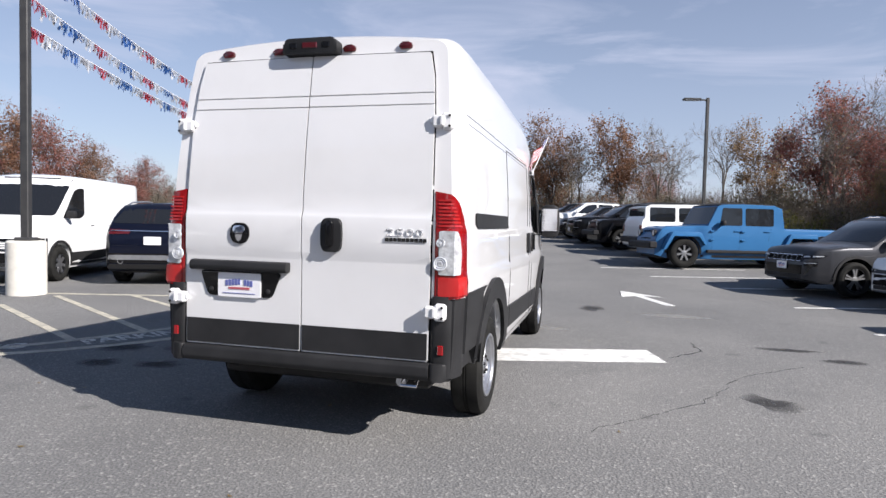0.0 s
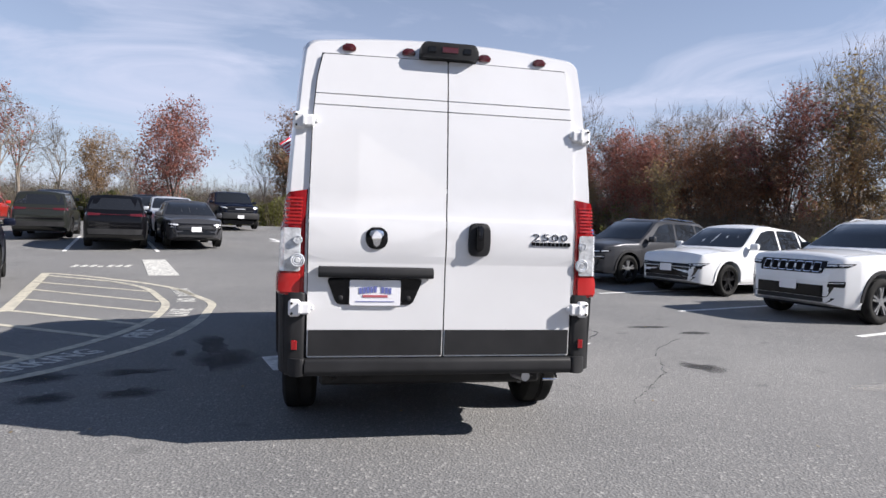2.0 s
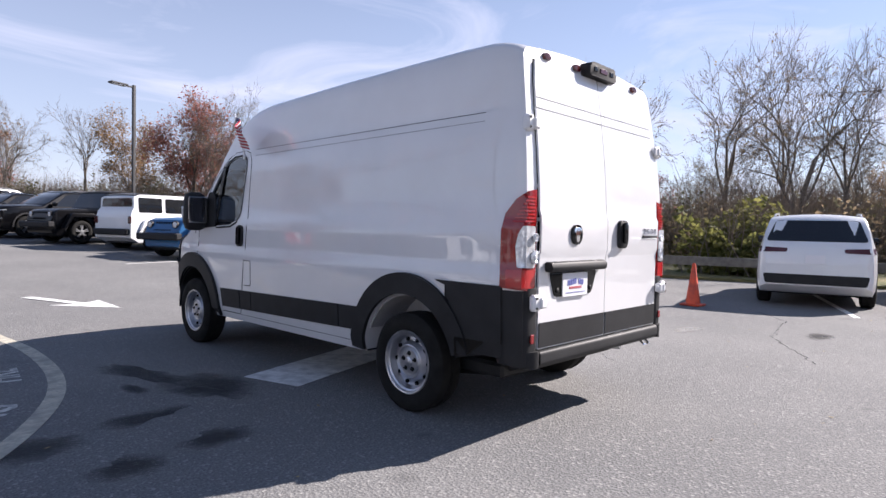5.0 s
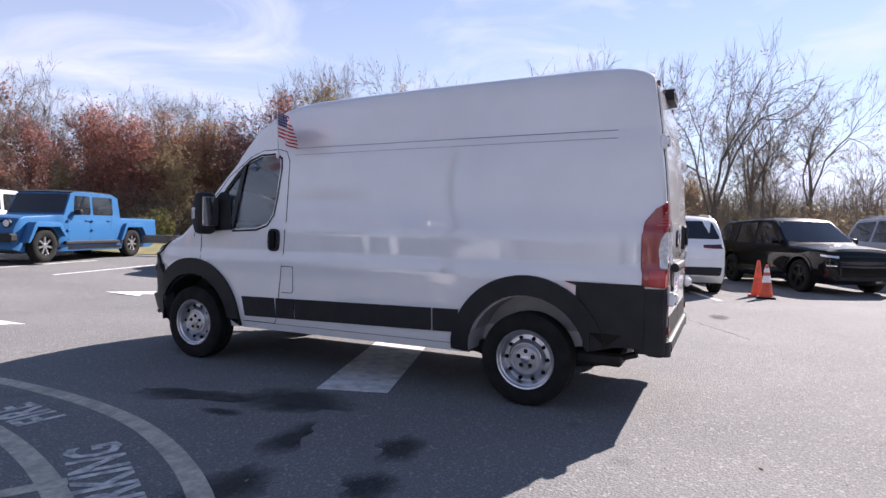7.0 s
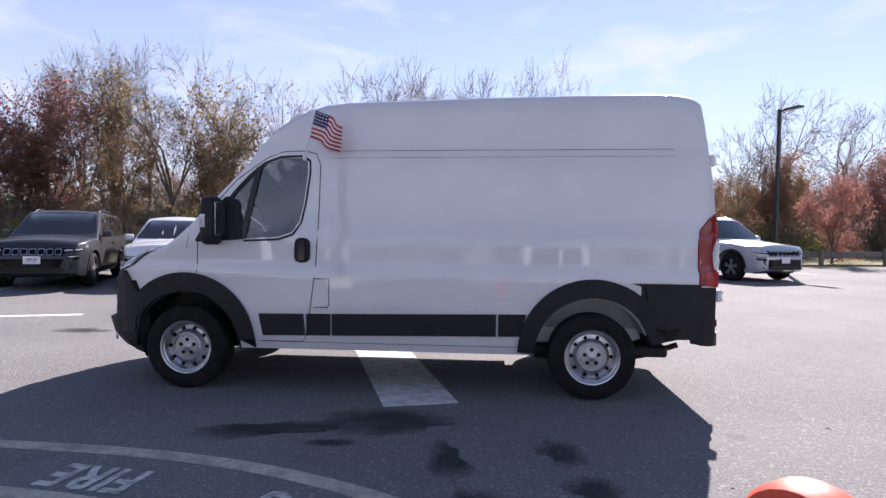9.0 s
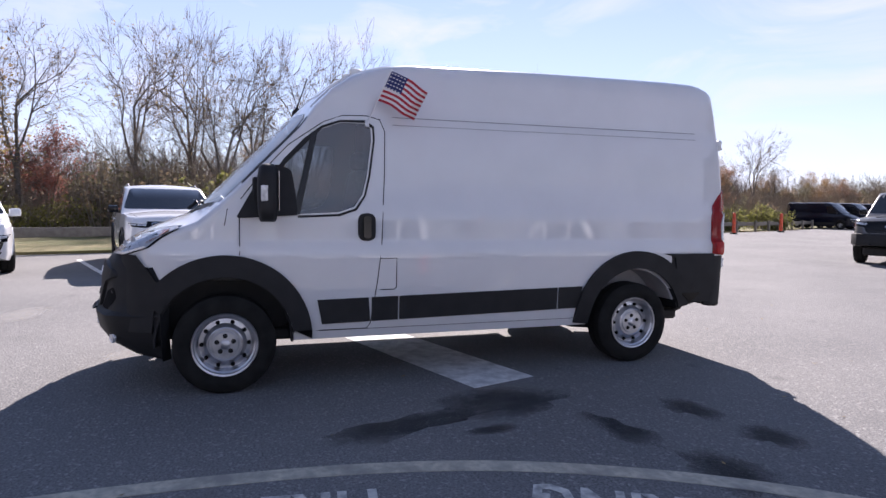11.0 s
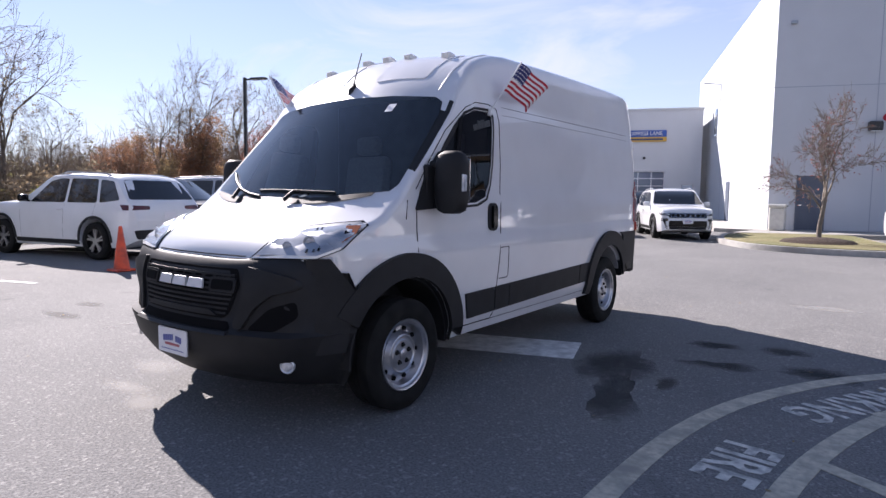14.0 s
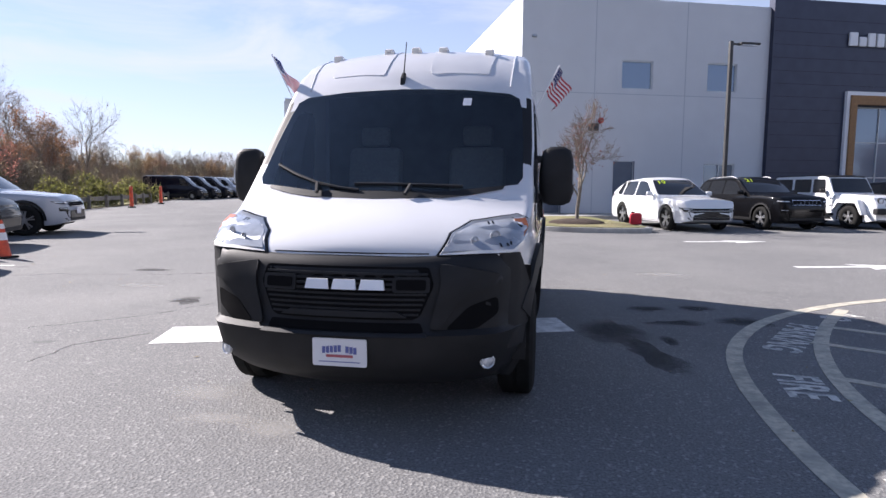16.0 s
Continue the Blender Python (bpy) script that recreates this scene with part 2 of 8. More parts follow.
M["leaf_dry"] = leaf_mat("leaf_dry", (0.17, 0.125, 0.08), (0.29, 0.225, 0.145))
M["leaf_dark"] = leaf_mat("leaf_dark", (0.125, 0.12, 0.07), (0.24, 0.225, 0.14))
M["twig"] = leaf_mat("twig", (0.19, 0.16, 0.135), (0.33, 0.285, 0.245))
M["grass_blades"] = leaf_mat("grass_blades", (0.11, 0.12, 0.03), (0.26, 0.24, 0.09))


def asphalt():
    m, n, l, b = nodes("asphalt", (0.12, 0.12, 0.12), 0.88, spec=0.14)
    tc = n.new("ShaderNodeTexCoord")

    def noise_tex(scale, detail=5.0, rough=0.55, dist=0.0):
        t = n.new("ShaderNodeTexNoise")
        t.inputs["Scale"].default_value, t.inputs["Detail"].default_value, t.inputs["Roughness"].default_value, t.inputs["Distortion"].default_value = scale, detail, rough, dist
        l.new(tc.outputs["Object"], t.inputs["Vector"])
        return t.outputs["Fac"]

    def ramp(src, p0, p1, c0, c1):
        r = n.new("ShaderNodeValToRGB")
        r.color_ramp.elements[0].position, r.color_ramp.elements[1].position = p0, p1
        r.color_ramp.elements[0].color, r.color_ramp.elements[1].color = (*c0, 1), (*c1, 1)
        l.new(src, r.inputs["Fac"])
        return r.outputs["Color"]

    def mix(kind, fac, a, c):
        x = n.new("ShaderNodeMixRGB")
        x.blend_type = kind
        if isinstance(fac, float):
            x.inputs["Fac"].default_value = fac
        else:
            l.new(fac, x.inputs["Fac"])
        l.new(a, x.inputs["Color1"])
        if isinstance(c, tuple):
            x.inputs["Color2"].default_value = (*c, 1)
        else:
            l.new(c, x.inputs["Color2"])
        return x.outputs["Color"]

    base = ramp(noise_tex(0.35, 5.0), 0.3, 0.7, (0.152, 0.152, 0.153), (0.208, 0.206, 0.202))
    grain = ramp(noise_tex(70.0, 5.0, 0.75), 0.30, 0.70, (0.42, 0.42, 0.42), (1.48, 1.48, 1.48))
    col = mix("MULTIPLY", 1.0, base, grain)
    vor = n.new("ShaderNodeTexVoronoi")
    vor.inputs["Scale"].default_value = 62.0
    l.new(tc.outputs["Object"], vor.inputs["Vector"])
    stone = ramp(vor.outputs["Color"], 0.72, 0.92, (0, 0, 0), (0.6, 0.6, 0.6))
    col = mix("MIX", stone, col, (0.36, 0.355, 0.34))
    stain = ramp(noise_tex(0.9, 6.0, 0.6, 0.6), 0.60, 0.76, (0, 0, 0), (0.42, 0.42, 0.42))
    col = mix("MIX", stain, col, (0.11, 0.11, 0.112))
    spots = ramp(noise_tex(2.6, 2.0, 0.4), 0.70, 0.76, (0, 0, 0), (0.5, 0.5, 0.5))
    col = mix("MIX", spots, col, (0.09, 0.09, 0.092))
    l.new(col, b.inputs["Base Color"])
    bn = n.new("ShaderNodeBump")
    bn.inputs["Strength"].default_value, bn.inputs["Distance"].default_value = 0.7, 0.006
    l.new(vor.outputs["Distance"], bn.inputs["Height"])
    l.new(bn.outputs["Normal"], b.inputs["Normal"])
    return m


M["asphalt"] = asphalt()
M["grass"] = varied("grass", (0.19, 0.17, 0.075), (0.27, 0.235, 0.115), 3.0, rough=0.95, bump=1.0, bscale=45, dist=0.04, c3=(0.15, 0.16, 0.06), scale3=0.5)
M["earth"] = varied("earth", (0.10, 0.085, 0.055), (0.16, 0.135, 0.085), 1.2, rough=0.95, bump=1.0, bscale=14, dist=0.1, c3=(0.07, 0.06, 0.04), scale3=0.08)


# ---- mesh helpers ----
def part(name, bm, material, parent=None, label="", smooth=35.0):
    """Links a bmesh as one mesh object, under a thing or a part."""
    bmesh.ops.recalc_face_normals(bm, faces=bm.faces)
    me = bpy.data.meshes.new(name)
    bm.to_mesh(me)
    bm.free()
    for mat in material if isinstance(material, (list, tuple)) else [material]:
        me.materials.append(M[mat])
    if smooth:
        me.polygons.foreach_set("use_smooth", [True] * len(me.polygons))
        me.set_sharp_from_angle(angle=radians(smooth))
    ob = new(name, me)
    if parent:
        ob.parent = parent
    if label:
        ob["label"] = label
    return ob


def thing(name, label, category, group="", kind="", m=None):
    ob = new(name)
    ob.empty_display_size = 0.2
    tagged(ob, label, category, group, kind)
    if m is not None:
        ob.matrix_world = m
    return ob


def box(bm, c, s, bevel=0.0, m=None, seg=1):
    r = bmesh.ops.create_cube(bm, size=1.0)
    vs = r["verts"]
    for v in vs:
        v.co = Vector((v.co.x * s[0], v.co.y * s[1], v.co.z * s[2]))
    if bevel:
        es = {e for v in vs for e in v.link_edges}
        r = bmesh.ops.bevel(bm, geom=list(es), offset=bevel, segments=seg, affect="EDGES", profile=0.5)
        vs = {v for f in r["faces"] for v in f.verts} | {v for v in vs if v.is_valid}
    t = (m if m is not None else Matrix.Identity(4))
    for v in vs:
        v.co = Vector(c) + (t.to_3x3() @ v.co)
    return bm


def prism(bm, pts, axis, d0, d1, bevel=0.0):
    """Extrudes a polygon; axis x: points are (y, z); y: (x, z); z: (x, y)."""
    def at(p, d):
        return {"x": (d, p[0], p[1]), "y": (p[0], d, p[1]), "z": (p[0], p[1], d)}[axis]
    a = [bm.verts.new(at(p, d0)) for p in pts]
    b = [bm.verts.new(at(p, d1)) for p in pts]
    k = len(pts)
    fs = [bm.faces.new(a[::-1]), bm.faces.new(b)]
    fs += [bm.faces.new((a[i], a[(i + 1) % k], b[(i + 1) % k], b[i])) for i in range(k)]
    if bevel:
        es = list(fs[0].edges) + list(fs[1].edges)
        bmesh.ops.bevel(bm, geom=es, offset=bevel, segments=2, affect="EDGES", profile=0.5)
    return bm


def loft(bm, rings, closed=True, caps=True):
    vs = [[bm.verts.new(p) for p in ring] for ring in rings]
    k = len(vs[0])
    for a, b in zip(vs, vs[1:]):
        for i in range(k if closed else k - 1):
            j = (i + 1) % k
            bm.faces.new((a[i], a[j], b[j], b[i]))
    if caps and closed:
        bm.faces.new(vs[0][::-1])
        bm.faces.new(vs[-1])
    return vs


def lathe(bm, prof, c, axis="x", seg=32, sign=1.0, caps=True):
    """Turns a profile of (radius, along) round an axis through c."""
    rings = []
    for r, a in prof:
        ring = []
        for i in range(seg):
            w = 2 * math.pi * i / seg
            u, v = r * math.cos(w), r * math.sin(w)
            o = {"x": (a * sign, u, v), "y": (u, a * sign, v), "z": (u, v, a * sign)}[axis]
            ring.append((c[0] + o[0], c[1] + o[1], c[2] + o[2]))
        rings.append(ring)
    loft(bm, rings, True, caps)
    return bm


def tube(bm, pts, r, seg=6, r1=None):
    pts = [Vector(p) for p in pts]
    rings, up = [], None
    for i, p in enumerate(pts):
        d = (pts[min(i + 1, len(pts) - 1)] - pts[max(i - 1, 0)]).normalized()
        if up is None:
            up = d.orthogonal().normalized()
        up = (up - d * up.dot(d))
        up = up.normalized() if up.length > 1e-6 else d.orthogonal().normalized()
        s = d.cross(up)
        rr = r if r1 is None else r + (r1 - r) * i / max(1, len(pts) - 1)
        rings.append([p + (up * math.cos(2 * math.pi * k / seg) + s * math.sin(2 * math.pi * k / seg)) * rr for k in range(seg)])
    loft(bm, rings, True, True)
    return bm


def interp(x, pts):
    """Smooth-ish piecewise linear reading of (x, y) pairs sorted by x."""
    if x <= pts[0][0]:
        return pts[0][1]
    for (a, b), (c, d) in zip(pts, pts[1:]):
        if x <= c:
            return b + (d - b) * (x - a) / (c - a)
    return pts[-1][1]


def rounded(pts, r, n=4):
    """Rounds the corners of a polygon."""
    out, k = [], len(pts)
    for i in range(k):
        p0, p, p1 = Vector(pts[i - 1]), Vector(pts[i]), Vector(pts[(i + 1) % k])
        a, b = (p0 - p), (p1 - p)
        q = min(r, a.length * 0.45, b.length * 0.45)
        s, e = p + a.normalized() * q, p + b.normalized() * q
        for j in range(n + 1):
            t = j / n
            out.append(tuple(s * (1 - t) ** 2 + p * 2 * t * (1 - t) + e * t * t))
    return out


def cut(ob, cutters):
    """Subtracts meshes from ob for good."""
    for bm in cutters:
        bmesh.ops.recalc_face_normals(bm, faces=bm.faces)
        me = bpy.data.meshes.new("cutter")
        bm.to_mesh(me)
        bm.free()
        c = bpy.data.objects.new("cutter", me)
        scene.collection.objects.link(c)
        bpy.context.view_layer.update()
        c.matrix_world = ob.matrix_world.copy()
        mod = ob.modifiers.new("cut", "BOOLEAN")
        mod.operation, mod.object, mod.solver = "DIFFERENCE", c, "EXACT"
        bpy.context.view_layer.update()
        done = bpy.data.meshes.new_from_object(ob.evaluated_get(bpy.context.evaluated_depsgraph_get()))
        ob.modifiers.clear()
        old, ob.data = ob.data, done
        bpy.data.meshes.remove(old)
        bpy.data.objects.remove(c)
        bpy.data.meshes.remove(me)
    ob.data.polygons.foreach_set("use_smooth", [True] * len(ob.data.polygons))
    ob.data.set_sharp_from_angle(angle=radians(32))


def tree_of(bm):
    bm.normal_update()
    return BVHTree.FromBMesh(bm)


def patch(bvh, pts, d, e1, e2, off=0.003, thick=0.0, res=0.12, disp=None, reach=6.0, edges=None):
    """A sheet cut to the polygon pts (in the plane of e1, e2), thrown along d onto a surface and lifted off it."""
    d, e1, e2 = Vector(d).normalized(), Vector(e1), Vector(e2)
    bm = bmesh.new()
    k = len(pts)
    fine = []
    for i in range(k):
        a, b = Vector(pts[i]), Vector(pts[(i + 1) % k])
        n = max(1, int((b - a).length / res))
        fine += [a + (b - a) * j / n for j in range(n)]
    bm.faces.new([bm.verts.new((p.x, p.y, 0)) for p in fine])
    xs, ys = [p.x for p in fine], [p.y for p in fine]
    for axis, lo, hi in ((0, min(xs), max(xs)), (1, min(ys), max(ys))):
        marks = [lo + (hi - lo) * j / max(1, int((hi - lo) / res)) for j in range(1, max(1, int((hi - lo) / res)))]
        if axis == 1 and edges:
            marks = sorted(marks + [z for z in edges if lo < z < hi])
        for s in marks:
            no = (1, 0, 0) if axis == 0 else (0, 1, 0)
            co = (s, 0, 0) if axis == 0 else (0, s, 0)
            bmesh.ops.bisect_plane(bm, geom=bm.verts[:] + bm.edges[:] + bm.faces[:], plane_co=co, plane_no=no, dist=1e-5)
    for v in list(bm.verts):
        p = e1 * v.co.x + e2 * v.co.y
        extra = disp(v.co.x, v.co.y) if disp else 0.0
        hit = bvh.ray_cast(p - d * reach, d)
        if hit[0] is None:
            near = bvh.find_nearest(p)
            hit = (p + d * (near[0] - p).dot(d) if near[0] is not None else p,)
        v.co = hit[0] - d * (off + extra)
    bmesh.ops.recalc_face_normals(bm, faces=bm.faces)
    if thick:
        r = bmesh.ops.extrude_face_region(bm, geom=bm.faces[:])
        for v in [g for g in r["geom"] if isinstance(g, bmesh.types.BMVert)]:
            v.co = v.co - d * thick
    return bm


def text_mesh(body, size, depth=0.002, bold=0.0):
    """A flat word as a bmesh in the xy plane, centred."""
    cu = bpy.data.curves.new("word", "FONT")
    cu.body, cu.size, cu.extrude, cu.align_x, cu.align_y = body, size, depth, "CENTER", "CENTER"
    cu.resolution_u, cu.offset = 2, bold
    ob = bpy.data.objects.new("word", cu)
    scene.collection.objects.link(ob)
    bpy.context.view_layer.update()
    me = bpy.data.meshes.new_from_object(ob.evaluated_get(bpy.context.evaluated_depsgraph_get()))
    bm = bmesh.new()
    bm.from_mesh(me)
    bpy.data.objects.remove(ob)
    bpy.data.curves.remove(cu)
    bpy.data.meshes.remove(me)
    return bm


def moved(bm, m):
    bmesh.ops.transform(bm, matrix=m, verts=bm.verts[:])
    return bm


# ---- the delivery van ----
SIDE_W = [(0.30, 0.95), (0.40, 0.985), (0.47, 1.005), (0.70, 1.018), (0.95, 1.024), (1.055, 1.024), (1.085, 1.012), (1.12, 1.010), (1.355, 1.004), (1.385, 0.992), (1.6, 0.986), (1.8, 0.974), (2.02, 0.958), (2.055, 0.946), (2.1, 0.943), (2.25, 0.931), (2.36, 0.918), (2.6, 0.86)]
TOP_Z = [(-2.75, 2.50), (-2.68, 2.545), (-2.6, 2.57), (-2.45, 2.585), (-2.2, 2.59), (-1.0, 2.57), (0.35, 2.525), (0.62, 2.495), (0.80, 2.44), (0.95, 2.35), (1.08, 2.245), (1.20, 2.11), (1.98, 1.31), (2.06, 1.275), (2.25, 1.20), (2.40, 1.125), (2.49, 1.06), (2.53, 1.01), (2.55, 0.93)]
CROWN = [(-2.7, 0.05), (0.5, 0.05), (0.9, 0.09), (1.2, 0.17), (1.75, 0.18), (1.9, 0.15), (2.0, 0.09), (2.15, 0.08), (2.4, 0.09), (2.6, 0.10)]
PLAN = [(-2.72, 0.935), (-2.69, 0.957), (-2.64, 0.972), (-2.55, 0.982), (-2.3, 0.991), (-1.5, 0.996), (0.0, 1.0), (1.5, 1.0), (1.9, 0.985), (2.15, 0.955), (2.35, 0.875), (2.47, 0.72), (2.52, 0.58), (2.55, 0.45)]
Z_LEVELS = [0.36, 0.42, 0.47, 0.60, 0.80, 0.95, 1.055, 1.085, 1.12, 1.25, 1.355, 1.385, 1.6, 1.8, 2.02, 2.055, 2.12, 2.25, 2.36]


def van_section(y):
    zc, cr, sc = interp(y, TOP_Z), interp(y, CROWN), interp(y, PLAN)
    r = 0.09 if y < 0.9 else 0.05
    zedge = zc - cr
    lim = zedge - r
    zb = interp(y, [(-2.2, 0.52), (-2.0, 0.36), (2.1, 0.36), (2.3, 0.45)])
    half = [(0.0, zb), (0.5, zb)]
    n = len(Z_LEVELS)
    for i, z in enumerate(Z_LEVELS):
        z = max(zb + 0.003 * i, min(z, lim - 0.003 * (n - 1 - i)))
        half.append((interp(z, SIDE_W) * sc, z))
    x0 = half[-1][0]
    xt = x0 - r * 1.05
    for j in range(1, 5):
        w = j / 4 * math.pi / 2
        half.append((xt + (x0 - xt) * math.cos(w), lim + r * math.sin(w)))
    for j in range(1, 6):
        x = xt * (1 - j / 5)
        half.append((x, zedge + cr * (1 - (x / xt) ** 2)))
    pts = half + [(-x, z) for x, z in half[-2:0:-1]]
    lean = []
    for x, z in pts:
        yy = y
        if y < -2.3:
            yy += 0.12 * max(0.0, (z - 1.35) / 1.1) ** 1.6 * min(1.0, (-2.3 - y) / 0.3)
        lean.append((x, yy, z))
    return lean


def close_ends(bm, vs):
    """Closes both ends of a mirrored loft with level strips."""
    for ring in (vs[0], vs[-1]):
        k = len(ring)
        for i in range(k // 2):
            q = [ring[i], ring[i + 1], ring[(k - i - 1) % k], ring[(k - i) % k]]
            u = []
            for v in q:
                if v not in u:
                    u.append(v)
            if len(u) > 2:
                bm.faces.new(u)


VAN_Y = [-2.705, -2.70, -2.67, -2.63, -2.55, -2.4, -2.1, -1.5, -0.8, 0.0, 0.35, 0.55, 0.68, 0.8, 0.88, 0.95, 1.02, 1.08, 1.14, 1.20, 1.3, 1.45, 1.6, 1.75, 1.9, 1.98, 2.06, 2.15, 2.25, 2.35, 2.42, 2.47, 2.50, 2.525, 2.545]


def wheel_bms(r_tyre, width, r_rim, style, seg=40):
    """Tyre, rim and trim meshes about the origin, outer face towards -x."""
    h = width / 2
    tyre = bmesh.new()
    lathe(tyre, [(r_rim - 0.004, h * 0.8), (r_rim + 0.012, h * 0.92), (r_rim + (r_tyre - r_rim) * 0.5, h * 1.04), (r_tyre - 0.025, h * 0.93), (r_tyre - 0.004, h * 0.78), (r_tyre, h * 0.5),
                 (r_tyre, h * 0.12), (r_tyre - 0.008, h * 0.1), (r_tyre - 0.008, h * 0.05), (r_tyre, h * 0.03), (r_tyre, -h * 0.03), (r_tyre - 0.008, -h * 0.05), (r_tyre - 0.008, -h * 0.1), (r_tyre, -h * 0.12),
                 (r_tyre, -h * 0.5), (r_tyre - 0.004, -h * 0.78), (r_tyre - 0.025, -h * 0.93), (r_rim + (r_tyre - r_rim) * 0.5, -h * 1.04), (r_rim + 0.012, -h * 0.92), (r_rim - 0.004, -h * 0.8)], (0, 0, 0), "x", seg, caps=False)
    rim = bmesh.new()
    if style == "steel":
        lathe(rim, [(r_rim - 0.01, h * 0.8), (r_rim - 0.01, -h * 0.7), (r_rim + 0.008, -h * 0.88), (r_rim + 0.004, -h * 0.95), (r_rim - 0.008, -h * 0.92), (r_rim - 0.014, -h * 0.80), (r_rim - 0.026, -h * 0.74), (r_rim - 0.032, -h * 0.46),
                    (r_rim - 0.040, -h * 0.30), (r_rim - 0.072, -h * 0.34), (r_rim - 0.092, -h * 0.56), (r_rim - 0.098, -h * 0.66), (r_rim - 0.104, -h * 0.68), (r_rim - 0.112, -h * 0.60), (0.096, -h * 0.60), (0.088, -h * 0.66), (0.034, -h * 0.67), (0.02, -h * 0.68)], (0, 0, 0), "x", seg)
    else:
        lathe(rim, [(r_rim - 0.01, h * 0.8), (r_rim - 0.012, -h * 0.7), (r_rim + 0.004, -h * 0.85), (r_rim - 0.014, -h * 0.86), (r_rim - 0.02, -h * 0.3), (0.05, -h * 0.2)], (0, 0, 0), "x", seg)
    spokes = bmesh.new()
    if style != "steel":
        n = {"five": 5, "six": 6, "ten": 10, "seven": 7}[style]
        for i in range(n):
            w = 2 * math.pi * i / n
            for s in (-1, 1) if style in ("five", "six") else (0,):
                m = Matrix.Rotation(w + s * 0.16, 4, "X")
                b = bmesh.new()
                prism(b, [(-0.022, 0.03), (0.022, 0.03), (0.028, r_rim - 0.014), (-0.028, r_rim - 0.014)] if s == 0 else [(-0.014, 0.03), (0.014, 0.03), (0.018, r_rim - 0.014), (-0.018, r_rim - 0.014)], "x", -h * 0.78, -h * 0.55)
                moved(b, m)
                tmp = bpy.data.meshes.new("t")
                b.to_mesh(tmp)
                b.free()
                spokes.from_mesh(tmp)
                bpy.data.meshes.remove(tmp)
        lathe(spokes, [(0.07, -h * 0.5), (0.07, -h * 0.78), (0.045, -h * 0.82), (0.01, -h * 0.83)], (0, 0, 0), "x", 16)
    return tyre, rim, spokes


def wheel(parent, pos, r_tyre, width, r_rim, style, rim_mat, side, dark="dark_alloy"):
    """A wheel part with tyre and rim; side -1 faces -x."""
    t, r, s = wheel_bms(r_tyre, width, r_rim, style)
    m = Matrix.Translation(pos) @ (Matrix.Identity(4) if side < 0 else Matrix.Rotation(math.pi, 4, "Z"))
    w = part("wheel", moved(t, m), "rubber", parent, "black rubber tyre on a wheel")
    if style == "steel":
        part("rim", moved(r, m), rim_mat, w, "silver steel wheel with round holes")
        h = width / 2
        for i in range(10):
            a = 2 * math.pi * i / 10
            b = (-h * 0.42, math.cos(a) * (r_rim - 0.060), math.sin(a) * (r_rim - 0.060))
            part("hole", moved(lathe(bmesh.new(), [(0.015, 0.012), (0.015, -0.002)], b, "x", 12), m), "seam", w)
        for i in range(5):
            a = 2 * math.pi * i / 5 + 0.3
            b = (-h * 0.665, math.cos(a) * 0.060, math.sin(a) * 0.060)
            part("nut_recess", moved(lathe(bmesh.new(), [(0.017, 0.004), (0.017, -0.001)], b, "x", 14), m), "seam", w)
            part("lug_nut", moved(lathe(bmesh.new(), [(0.012, 0.0), (0.012, -0.006), (0.009, -0.016), (0.003, -0.018)], b, "x", 6), m), "dark_metal", w)
        cap = bmesh.new()
        lathe(cap, [(0.034, -h * 0.62), (0.034, -h * 0.74), (0.026, -h * 0.78), (0.004, -h * 0.79)], (0, 0, 0), "x", 16)
        part("hub_cap", moved(cap, m), rim_mat, w)
        s.free()
    else:
        part("rim", moved(r, m), dark, w)
        part("spokes", moved(s, m), rim_mat, w)
    return w


X, Y, Z = (1, 0, 0), (0, 1, 0), (0, 0, 1)


